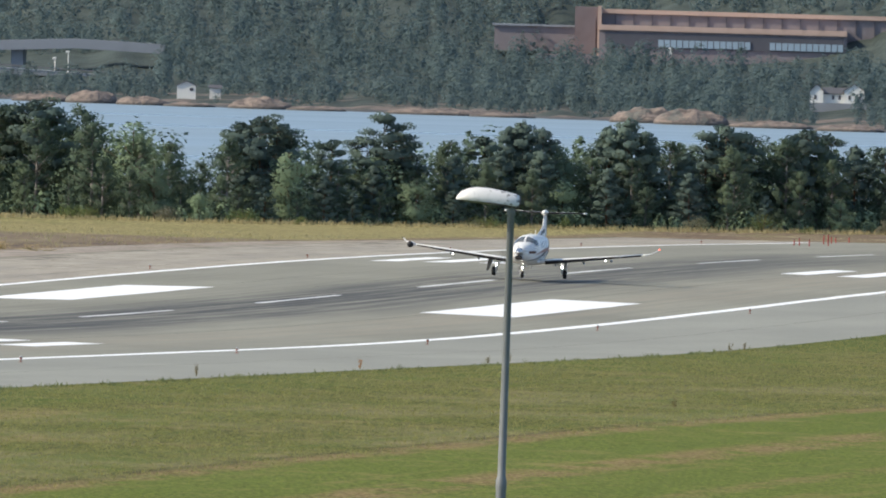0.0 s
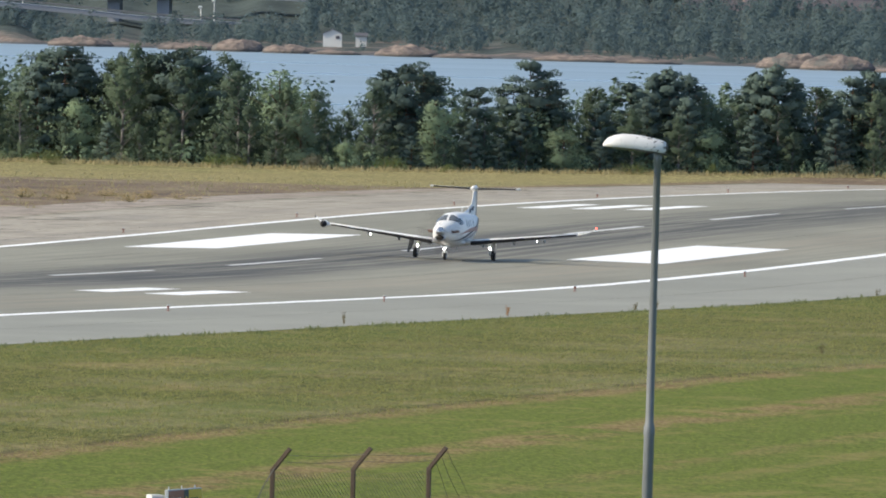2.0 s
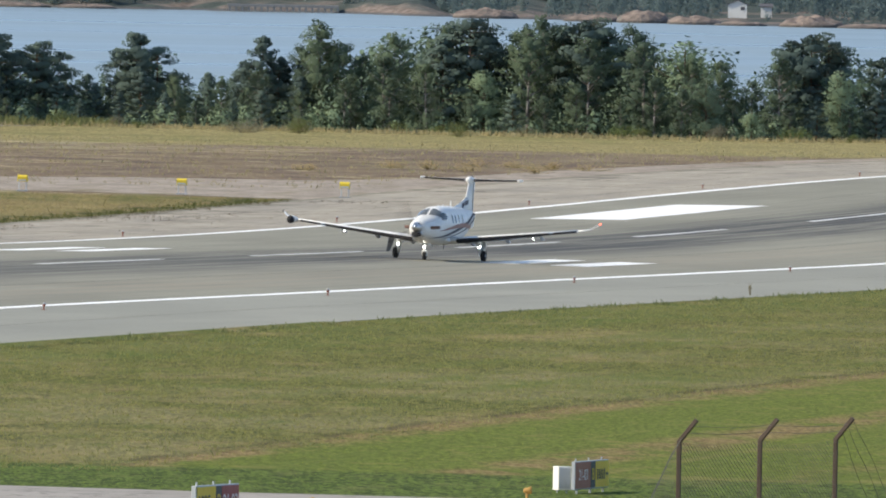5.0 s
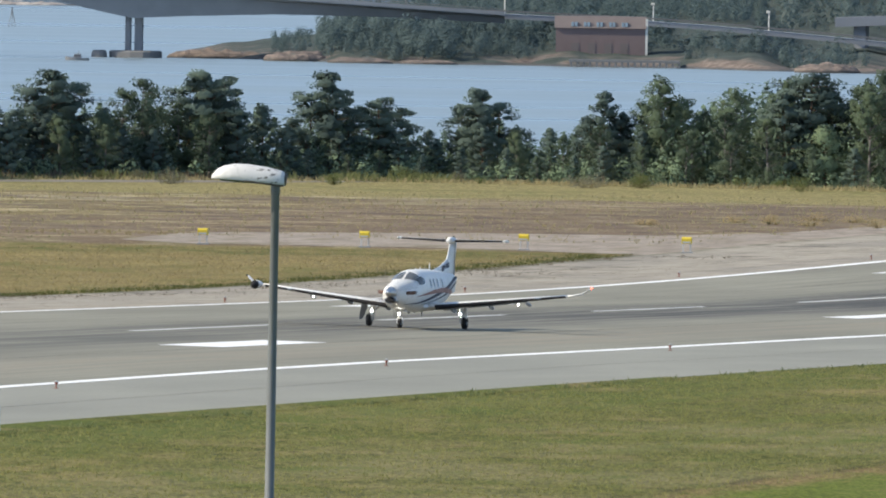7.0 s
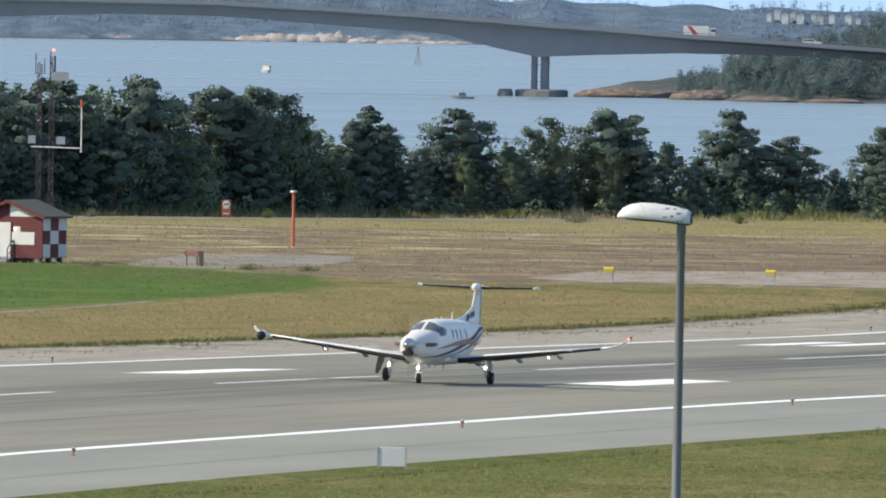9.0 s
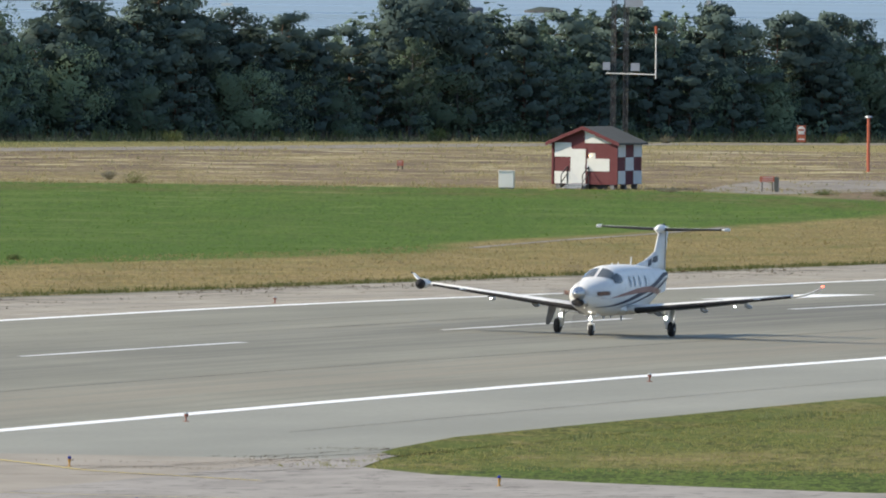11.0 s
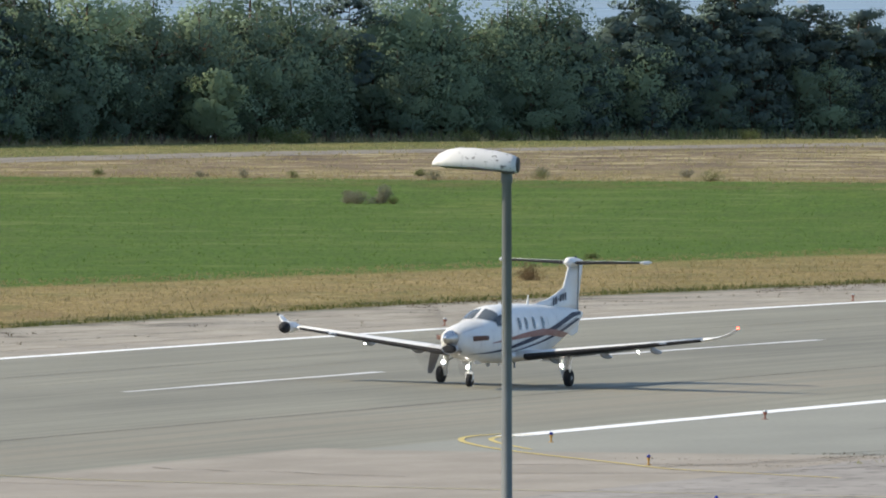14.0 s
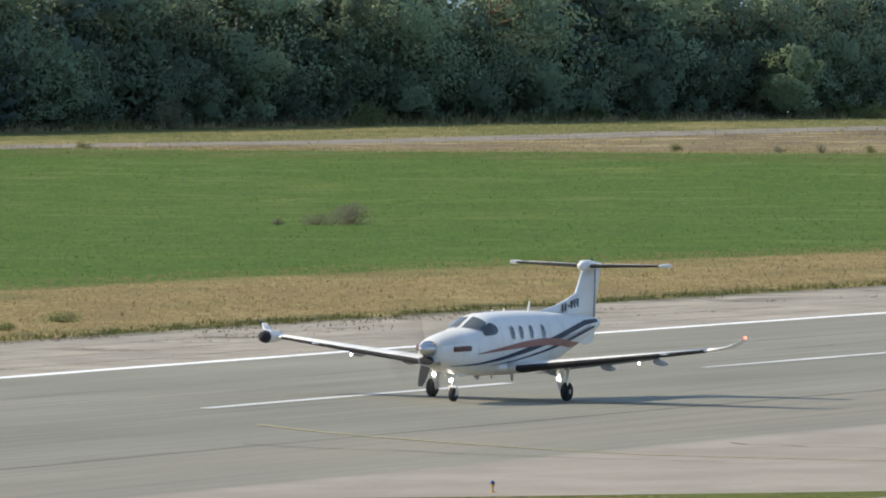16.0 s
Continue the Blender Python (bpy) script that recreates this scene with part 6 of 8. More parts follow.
def make_viaduct():
    """The approach roads on the slope: an upper viaduct and the road below it."""
    v = thing("viaduct", Matrix(), "grey concrete road viaduct on the slope", "viaduct")
    rings = []
    for az, z in ((10.70, 1.3), (10.53, 1.75), (10.3, 2.35), (10.16, 2.1), (10.03, 1.8)):
        rings.append([polar(az, 3060 + q, zz) for q, zz in ((0, z), (0, z + 1.55), (7, z + 1.55), (7, z))])
    part("deck", loft(BM(), rings), M_CONCRETE, v)
    for az in (10.47, 10.62):
        p = polar(az, 3063, 0)
        bm = BM()
        box(bm, p.x, p.y, -.6, 2.0, 3.0, 5.6)
        part("pier", bm, M_CONCRETE, v)
    r = thing("lower_road", Matrix(), "road along the slope with guard rail", "road")
    rings = []
    for az, z in ROAD:
        rings.append([polar(az, 3045 + q, zz) for q, zz in ((0, z - .8), (0, z), (8, z + .05), (8, z - .8))])
    part("carriageway", loft(BM(), rings), M_CONCRETE, r)
    rings = [[polar(az, 3044.8 + q, zz) for q, zz in ((0, z + .35), (0, z + .6), (.15, z + .6), (.15, z + .35))] for az, z in ROAD]
    part("guard_rail", loft(BM(), rings), M_CONCRETE_DARK, r)
    for az, z, h in ((10.32, -1.2, 3.4), (10.36, -1.1, 2.2), (10.9, .6, 3.4), (11.25, 1.8, 3.2), (11.7, 2.7, 5.2)):
        s = thing("road_lamp", at_far(az, 3050, z - .5), "thin grey road lamp by the slope road", "street lamp", "road lamps on the slope")
        bm = BM()
        rod(bm, (0, 0, 0), (0, 0, h), .13, .09, 6)
        part("post", bm, M_HOUSEWHITE, s)
        bm = BM()
        box(bm, -.1, 0, h + .1, .6, .5, .35, None, .08)
        part("head", bm, M_HOUSEWHITE, s)


make_factory()
make_shore_houses()
make_viaduct()

# ---- boats and marks on the fjord ----
M_BOATDARK = painted("weathered_grey_hull", (0.22, 0.23, 0.24), 0.6, wear=0.3)


def make_boat(az, r, length, heading, dark=False, cabin=True):
    b = thing("motor_boat", at_far(az, r, SEA) @ pose(0, 0, 0, 0, 0, heading), "weathered grey motor boat on the water" if dark else "white motor boat on the water", "boat", "boats on the fjord")
    L = length / 2
    rings = []
    for t, w, z in ((-1, .75, .62), (-.5, .9, .60), (.1, .9, .66), (.6, .6, .80), (1, .05, .98)):
        x = t * L
        rings.append([(x, -w * L * .36, z * L * .34), (x, w * L * .36, z * L * .34), (x * .96, w * L * .26, -.15), (x * .96, -w * L * .26, -.15)])
    part("hull", loft(BM(), rings), M_BOATDARK if dark else M_HOUSEWHITE, b)
    if cabin:
        bm = BM()
        loft(bm, [[(x0 * L, -.24 * L, z), (x1 * L, -.24 * L, z), (x1 * L, .24 * L, z), (x0 * L, .24 * L, z)] for z, x0, x1 in ((.2 * L, -.35, .35), (.50 * L, -.30, .25), (.54 * L, -.36, .28))])
        part("cabin", bm, M_BOATDARK if dark else M_HOUSEWHITE, b)
        bm = BM()
        box(bm, -.02 * L, 0, .40 * L, .50 * L, .50 * L, .12 * L)
        part("cabin_window", bm, M_SLATE, b, "dark window band")
        bm = BM()
        rod(bm, (-.1 * L, 0, .5 * L), (-.12 * L, 0, .85 * L), .05, .03, 5)
        part("mast", bm, M_BOATDARK, b)
    return b


boats = [make_boat(13.648, 3540, 5.2, 80), make_boat(13.055, 2960, 3.8, 178, True), make_boat(14.045, 3300, 3.4, 70, True), make_boat(12.43, 3200, 2.6, 0), make_boat(13.99, 4450, 1.6, 30, False, False)]
s = thing("sailing_boat", at_far(15.506, 3180, SEA), "small sailing boat with white hull", "boat")
block("hull", -1.0, 1.0, -.3, .3, 0, .5, M_HOUSEWHITE, s)
bm = BM()
rod(bm, (0, 0, .4), (0, 0, 2.6), .05, .03, 5)
part("mast", bm, M_BOATDARK, s)
s = thing("sea_mark", at_far(13.19, 3830, SEA), "grey lattice sea mark standing in the water", "sea mark")
for dx, dy in ((-.8, -.5), (.8, -.5), (0, .8)):
    bm = BM()
    rod(bm, (dx, dy, -.3), (dx * .12, dy * .12, 3.1), .09, .07, 5)
    part("leg", bm, M_BOATDARK, s)
bm = BM()
box(bm, 0, 0, 3.5, .35, .35, 1.0)
part("top_mark", bm, M_CONCRETE, s)
M_TRUCKRED = painted("red_panel", (0.42, 0.05, 0.06), 0.5, wear=0.1)


def make_truck():
    t = thing("lorry", Matrix(), "white box lorry with a red diagonal band on the bridge", "lorry")
    block("box_body", -2.6, 1.5, -.9, .9, .45, 1.95, M_HOUSEWHITE, t)
    bm = BM()
    loft(bm, [[(x, -.93, z) for x, z in ((-2.0, 1.9), (-1.35, 1.9), (-.2, .6), (-.95, .6))], [(x, -.91, z) for x, z in ((-2.0, 1.9), (-1.35, 1.9), (-.2, .6), (-.95, .6))]])
    part("red_band", bm, M_TRUCKRED, t, "red diagonal band")
    block("cab", 1.6, 2.6, -.85, .85, .35, 1.6, M_HOUSEWHITE, t, "", .08)
    block("cab_window", 1.85, 2.62, -.87, .87, 1.0, 1.45, M_SLATE, t)
    for x in (-2.0, -1.4, .9, 2.1):
        for y in (-.75, .75):
            bm = BM()
            rod(bm, (x, y - .1, .22), (x, y + .1, .22), .22, n=10)
            part("wheel", bm, M_TYRE, t)
    return t


def make_car(label, material, long, high, name):
    t = thing(name, Matrix(), label, "car")
    bm = BM()
    loft(bm, [[(-long / 2, y, .15), (long / 2, y, .15), (long / 2, y, high * .55), (long * .25, y, high * .62), (long * .12, y, high), (-long * .45, y, high), (-long / 2, y, high * .6)] for y in (-.45, .45)])
    part("body", bm, material, t)
    block("side_glass", -long * .42, long * .14, -.47, .47, high * .64, high * .92, M_SLATE, t)
    for x in (-long * .32, long * .32):
        for y in (-.4, .4):
            bm = BM()
            rod(bm, (x, y - .08, .15), (x, y + .08, .15), .15, n=10)
            part("wheel", bm, M_TYRE, t)
    return t


lorry = make_truck()
van = make_car("white van on the bridge", M_HOUSEWHITE, 3.0, 1.1, "van")


# ---- taxiway, tracks and painted lines ----
M_TAXI = gravel_material("old_concrete", (0.27, 0.25, 0.225), (0.34, 0.315, 0.285))


def flat(name, outline, material, lift, label, category):
    """A flat patch of paving laid on the land, cut into small cells to follow it."""
    bm = BM()
    bm.faces.new([bm.verts.new((x, y, 0)) for x, y in outline])
    xs, ys = [p[0] for p in outline], [p[1] for p in outline]
    for lo, hi, no, step in ((min(ys), max(ys), (0, 1, 0), 8.0), (min(xs), max(xs), (1, 0, 0), 8.0)):
        k = lo + step
        while k < hi:
            co = (0, k, 0) if no[1] else (k, 0, 0)
            bmesh.ops.bisect_plane(bm, geom=bm.verts[:] + bm.edges[:] + bm.faces[:], plane_co=co, plane_no=no)
            k += step
    for v in bm.verts:
        v.co.z = land(v.co.x, v.co.y) + lift
    ob = part(name, bm, material, None, "", True)
    return tagged(ob, label, category, kind="structure")


taxiway = flat("taxiway", [(-147.6, 470), (-140, 484), (-128, 490), (-100, 491), (60, 489), (60, 515), (-82, 517.6), (-106, 518.4), (-126, 521.5), (-134.7, 526.0), (-141, 531), (-144.6, 536.5), (-146.2, 545), (-147.6, 556)],
               M_TAXI, 0.018, "pale worn concrete taxiway joining the runway", "taxiway")
flat("grass_corner", [(-158, 478), (-147.4, 487), (-147.4, 380), (-163, 380), (-163, 474)], M_GROUND, 0.03, "grass corner between taxiway and runway", "grass")
edge = flat("grass_edge", [(-146.6, 548), (-147.4, 549), (-148.2, 554), (-149.6, 566), (-149.7, 617), (-148.7, 660), (-147.4, 745), (-146.6, 745)], M_GROUND, 0.03, "grass growing out over the pavement edge", "grass")
for v in edge.data.vertices:
    v.co.z += 0.05 if v.co.x < -147.3 else -0.015
flat("gravel_pad", [(-225, 1131), (-240, 1140), (-256, 1140), (-262, 1148), (-263, 1170), (-261, 1175), (-247, 1187), (-236, 1190), (-231.5, 1206), (-230.5, 1277), (-229.5, 1340), (-225, 1402)], M_GRAVEL, 0.02, "bare gravel pad beside the runway", "gravel")
flat("gravel_pad", [(-286, 1158), (-292, 1165), (-295, 1184), (-297, 1200), (-293, 1208), (-287, 1207), (-283, 1190), (-281, 1170)], M_TRACK, 0.02, "bare gravel patch in dry grass", "gravel")


def ribbon(name, line, width, material, lift, parent=None):
    """A strip of constant width along a polyline."""
    bm = BM()
    pts = [Vector((x, y)) for x, y in line]
    rows = []
    for i, p in enumerate(pts):
        d = (pts[min(i + 1, len(pts) - 1)] - pts[max(i - 1, 0)]).normalized()
        n = Vector((-d.y, d.x)) * width / 2
        rows.append([bm.verts.new((q.x, q.y, land(q.x, q.y) + lift)) for q in (p - n, p + n)])
    for a, b in zip(rows, rows[1:]):
        bm.faces.new((a[0], a[1], b[1], b[0]))
    bmesh.ops.recalc_face_normals(bm, faces=bm.faces[:])
    return part(name, bm, material, parent)


def smooth_line(keys, step=0.2):
    """Points along a Catmull-Rom curve through the keys."""
    k = [Vector(q) for q in keys]
    k = [k[0] * 2 - k[1]] + k + [k[-1] * 2 - k[-2]]
    out = []
    for a, b, c, d in zip(k, k[1:], k[2:], k[3:]):
        for i in range(8):
            t = i / 8
            out.append(tuple(0.5 * ((2 * b) + (c - a) * t + (2 * a - 5 * b + 4 * c - d) * t * t + (3 * b - a - 3 * c + d) * t ** 3)))
    return out + [tuple(k[-2])]


tagged(ribbon("field_track", smooth_line(((-325, 1500), (-356, 1400), (-366, 1338), (-376, 1297), (-385, 1268), (-391, 1240), (-396, 1216), (-404, 1192), (-419, 1170), (-470, 1080))), 10.5, M_TRACK, 0.02), "pale gravel track along the edge of the wood", "track", kind="structure")
tagged(ribbon("footpath", smooth_line(((-264.5, 1062), (-263.2, 1040), (-262.6, 1022), (-261, 1002), (-258.7, 982))), 0.8, M_TRACK, 0.02), "narrow gravel path in the grass", "path", kind="structure")
ribbon("fillet_line", smooth_line(((-164.9, 560.5), (-165.2, 558.1), (-164.9, 555.5), (-163.9, 552.3), (-162.2, 548.4), (-160.4, 544.8), (-157.9, 540.5), (-153.7, 533.7), (-150.7, 528.8), (-147.7, 525.9), (-143.8, 522.4))), 0.20, M_YELLOW, 0.03, taxiway)
ribbon("fillet_line", smooth_line(((-164.1, 560.5), (-164.4, 558.4), (-164.1, 556.0), (-163.1, 552.9), (-161.5, 549.2), (-159.8, 545.6))), 0.18, M_YELLOW, 0.03, taxiway)
ribbon("lead_line", smooth_line(((-180.6, 527.5), (-175.5, 521.5), (-167.3, 515), (-157, 511), (-140, 507), (-100, 504.5), (-40, 503))), 0.24, M_LEADLINE, 0.03, taxiway)
for x0, dash in ((-99.6, False), (-99.0, False), (-98.3, True), (-97.6, True)):
    if dash:
        for i in range(7):
            ribbon("holding_line_dash", [(x0 + .26 * i, 493 + i * 3.5), (x0 + .26 * (i + .55), 493 + (i + .55) * 3.5)], 0.32, M_YELLOW, 0.03, taxiway)
    else:
        ribbon("holding_line", [(x0, 493), (x0 + 1.9, 517)], 0.32, M_YELLOW, 0.03, taxiway)
marking("red_panel", [(-97.4, 503.5), (-95.0, 512.0), (-88.8, 511.2), (-90.6, 502.8)], M_RED, taxiway, 0.027)
for k in range(4):
    ribbon("panel_stroke", [(-94.8 + k * 1.15, 505.5 + k * .2), (-94.0 + k * 1.15, 509.5)], 0.16, M_WHITE, 0.032, taxiway)

# ---- lights along the runway and taxiway ----
M_AMBER = painted("weathered_red_brown_paint", (0.26, 0.085, 0.055), 0.6, wear=0.4)
M_YPAINT = painted("yellow_paint", (0.40, 0.23, 0.05), 0.5, wear=0.2)
M_BLUELENS = painted("blue_glass_lens", (0.02, 0.03, 0.22), 0.2, wear=0.1)
M_CLEARLENS = painted("clear_glass_lens", (0.45, 0.46, 0.45), 0.15, wear=0.1)


def make_edge_light():
    ob = thing("edge_light", Matrix(), "small raised runway edge light", "runway light", "runway edge lights")
    bm = BM()
    rod(bm, (0, 0, 0), (0, 0, .03), .16, .15, 10)
    rod(bm, (0, 0, .02), (0, 0, .24), .045, .04, 8)
    part("stem", bm, M_AMBER, ob)
    bm = BM()
    rod(bm, (0, 0, .22), (0, 0, .34), .075, .12, 10)
    part("collar", bm, M_AMBER, ob)
    bm = BM()
    bmesh.ops.create_uvsphere(bm, u_segments=10, v_segments=6, radius=.10, matrix=Matrix.Translation((0, 0, .36)) @ Matrix.Diagonal((1, 1, .95, 1)))
    part("lens", bm, M_CLEARLENS, ob, "", True)
    return ob


def make_taxi_light():
    ob = thing("taxiway_light", Matrix(), "yellow taxiway edge light with blue lens", "taxiway light", "taxiway edge lights")
    bm = BM()
    rod(bm, (0, 0, 0), (0, 0, .03), .15, .14, 10)
    rod(bm, (0, 0, .02), (0, 0, .20), .05, .05, 8)
    rod(bm, (0, 0, .20), (0, 0, .34), .06, .10, 8)
    part("stem", bm, M_YPAINT, ob)
    bm = BM()
    bmesh.ops.create_uvsphere(bm, u_segments=10, v_segments=6, radius=.095, matrix=Matrix.Translation((0, 0, .39)))
    part("lens", bm, M_BLUELENS, ob, "blue glass lens", True)
    return ob


el = make_edge_light()
spots = [(-162.1, 1119.9 - 60 * i) for i in range(10)] + [(-162.1, 1179.9), (-162.1, 1240), (-162.1, 1300)] + [(-210.3, 1426 - 60 * i) for i in range(17)]
for i, (x, y) in enumerate(spots):
    m = pose(x, y, land(x, y) + 0.012)
    ob = copy_thing(el, m) if i else el
    ob.matrix_basis = m @ Matrix.Diagonal((.66, .66, .70, 1))
tl = make_taxi_light()
for i, (x, y) in enumerate(((-161.4, 553.2), (-152.3, 532.2), (-140.3, 497.0), (-158.4, 482.0), (-136.5, 521.5))):
    m = pose(x, y, land(x, y) + 0.015)
    ob = copy_thing(tl, m) if i else tl
    ob.matrix_basis = m @ Matrix.Diagonal((.62, .62, .66, 1))


def make_guard_light():
    """Yellow runway guard lamp: a hooded lamp on a short stem."""
    ob = thing("guard_light", Matrix(), "yellow hooded taxiway guard lamp on a short stem", "runway light", "guard lamps at the holding line")
    bm = BM()
    rod(bm, (0, 0, 0), (0, 0, .38), .06, .06, 8)
    rod(bm, (0, 0, 0), (0, 0, .04), .14, .14, 10)
    part("stem", bm, M_YPAINT, ob)
    bm = BM()
    rings = []
    for u, r in ((-.14, .06), (-.10, .10), (.06, .12), (.16, .16), (.16, .13)):
        rings.append([(u, r * math.cos(a), .48 + .06 * (u + .1) + r * math.sin(a)) for a in [j * math.pi / 7 for j in range(14)]])
    part("hood", loft(bm, rings), M_YPAINT, ob, "", True)
    return ob


gl = make_guard_light()
gl.matrix_basis = pose(-99.7, 502.3, land(-99.7, 502.3) + .01, 0, 0, 10) @ Matrix.Diagonal((.72, .72, .72, 1))
g2 = copy_thing(gl, pose(-96.2, 515.6, land(-96.2, 515.6) + .01, 0, 0, 20))
g2.matrix_basis = pose(-96.2, 515.6, land(-96.2, 515.6) + .01, 0, 0, 20) @ Matrix.Diagonal((.72, .72, .72, 1))

# ---- airfield signs ----
M_SIGNRED = painted("faded_red_sign", (0.30, 0.075, 0.06), 0.5, wear=0.25)
M_SIGNBROWN = painted("dull_red_brown_sign", (0.36, 0.13, 0.07), 0.5, wear=0.25)
M_SIGNYELLOW = painted("faded_yellow_sign", (0.76, 0.52, 0.04), 0.5, wear=0.2)
M_SIGNBLACK = painted("black_sign", (0.06, 0.065, 0.055), 0.5, wear=0.2)
M_SIGNGREY = painted("grey_sign_frame", (0.42, 0.44, 0.46), 0.5, 0.3, wear=0.2)
M_SIGNTEXT = painted("pale_lettering", (0.78, 0.72, 0.68), 0.5, wear=0.1)


def lettering(text, size, x, z, y, material, parent, wide=0.8):
    """Raised letters on a sign's front, facing -y."""
    cu = bpy.data.curves.new("lettering", "FONT")
    cu.body, cu.size, cu.extrude = text, size, 0.004
    cu.align_x, cu.align_y = "CENTER", "CENTER"
    tmp = new("tmp", cu)
    me = bpy.data.meshes.new_from_object(tmp)
    bpy.data.objects.remove(tmp)
    bpy.data.curves.remove(cu)
    me.name = "lettering"
    me.materials.append(material)
    me.transform(Matrix.Translation((x, y, z)) @ Matrix.Rotation(radians(90), 4, "X") @ Matrix.Diagonal((wide, 1, 1, 1)))
    ob = new("lettering", me)
    ob.parent = parent
    return ob


def make_taxi_sign(x, y, turn, panels, label, cabinet, wide, high):
    """A guidance sign: framed panels on short legs; panels of (width, material, text, text material)."""
    s = thing("guidance_sign", pose(x, y, land(x, y), 0, 0, turn) @ Matrix.Diagonal((wide, wide, high, 1)), label, "airfield sign", "guidance signs at the holding line")
    total = sum(p[0] for p in panels)
    x0 = -total / 2
    bm = BM()
    box(bm, 0, .06, .70, total + .08, .14, 1.08, None, .015)
    part("sign_frame", bm, M_SIGNGREY, s)
    for w, mat, text, tm in panels:
        pn = block("panel", x0 + .015, x0 + w - .015, -.03, 0, .20, 1.20, mat, s)
        if text == "|":
            bm = BM()
            for k in range(5):
                box(bm, x0 + w * (.14 + .13 * k), -.04, .70, w * .055, .012, .40)
            box(bm, x0 + w * .86, -.04, .70, w * .14, .012, .10)
            part("lettering_bars", bm, tm, pn)
        else:
            lettering(text, .66 if len(text) < 5 else .60, x0 + w / 2, .70, -.036, tm, pn, .78)
        x0 += w
    for k in (-.4, 0, .4):
        block("leg", total * k - .03, total * k + .03, .03, .09, -.1, .18, M_SIGNGREY, s)
        block("bracket", total * k - .02, total * k + .02, .10, .14, 1.2, 1.34, M_SIGNGREY, s)
    if cabinet:
        c = thing("sign_cabinet", pose(-97.0, 525.2, land(-97.0, 525.2), 0, 0, 38) @ Matrix.Diagonal((.50, .50, .72, 1)), "white metal control cabinet beside the sign", "cabinet")
        block("body", -.4, .4, -.35, .35, .12, 1.05, M_HOUSEWHITE, c, "", .02)
        block("door", -.36, .36, -.37, -.355, .18, .98, M_SIGNGREY, c)
        for k in (-.3, .3):
            block("leg", k - .03, k + .03, -.03, .03, -.1, .12, M_SIGNGREY, c)


make_taxi_sign(-96.3, 526.0, 83, ((1.75, M_SIGNBROWN, "21-03", M_SIGNTEXT), (.55, M_SIGNBLACK, "B", M_SIGNYELLOW), (1.55, M_SIGNYELLOW, "|", M_SIGNBLACK)), "red, black and yellow guidance sign on the grass", True, .80, .74)
make_taxi_sign(-100.2, 492.2, 80, ((1.35, M_SIGNYELLOW, "1025m", M_SIGNBLACK), (.42, M_SIGNBLACK, "B", M_SIGNYELLOW), (1.25, M_SIGNRED, "21-03", M_SIGNTEXT)), "yellow, black and red guidance sign on the grass", False, 1.0, .86)
b = thing("board", pose(-148.2, 629.3, land(-148.2, 629.3), 0, 0, 13), "blank white board with its back to the runway", "board")
block("face", -.45, .45, -.03, .03, .12, .78, M_HOUSEWHITE, b, "", .01)
block("frame", -.50, -.45, -.05, .05, -.05, .80, M_SIGNGREY, b)
block("frame", .45, .50, -.05, .05, -.05, .80, M_SIGNGREY, b)
bl = thing("blue_sign", pose(-84.0, 510.6, land(-84, 510.6), 0, 0, 10), "small blue sign at the taxiway edge", "sign")
block("plate", -.33, .33, -.02, .02, -.15, .22, painted("blue_sign_paint", (0.03, 0.10, 0.42), 0.5), bl)

# ---- approach indicator boxes ----


def make_papi():
    ob = thing("approach_indicator", Matrix(), "yellow approach indicator lamp box on thin legs", "airfield light", "approach indicator lamps")
    bm = BM()
    loft(bm, [[(x, y, z) for y, z in ((-.35, .58), (.35, .58), (.35, .90), (-.2, .98), (-.38, .88))] for x in (-.30, .30)])
    part("lamp_box", bm, painted("yellow_box_paint", (0.66, 0.50, 0.04), 0.5, wear=0.2), ob)
    bm = BM()
    box(bm, 0, -.36, .66, .5, .03, .10)
    part("lens", bm, M_SIGNGREY, ob)
    for x in (-.22, .22):
        for y in (-.28, .28):
            bm = BM()
            rod(bm, (x, y, 0), (x, y, .74), .022, n=6)
            part("leg", bm, M_SIGNGREY, ob)
    block("base", -.34, .34, -.4, .4, -.02, .05, M_CONCRETE, ob)
    return ob


pp = make_papi()
for i, x in enumerate((-224.2, -234.4, -244.4, -254.6)):
    m = pose(x, 1138.8, land(x, 1138.8) + 0.015, 0, 0, 6)
    if i:
        copy_thing(pp, m)
    else:
        pp.matrix_basis = m

# ---- red and white equipment hut with its mast ----
M_REDWALL = painted("dark_red_boards", (0.125, 0.028, 0.032), 0.7, wear=0.25, size=0.6)
M_WHITEWALL = painted("white_boards", (0.66, 0.66, 0.63), 0.7, wear=0.2, size=0.6)
M_FELT = painted("grey_roofing_felt", (0.085, 0.085, 0.075), 0.9, wear=0.3, size=0.8)
M_ORANGE = painted("orange_pole_paint", (0.46, 0.115, 0.06), 0.6, wear=0.2)
M_MAST = painted("dark_galvanised_mast", (0.055, 0.056, 0.06), 0.6, 0.4, 0.3)
M_AMBERGLOW = Mat("amber_lamp_glow", 0.3).color((0.8, 0.5, 0.2)).glow((1.0, 0.62, 0.22), 6.0).m


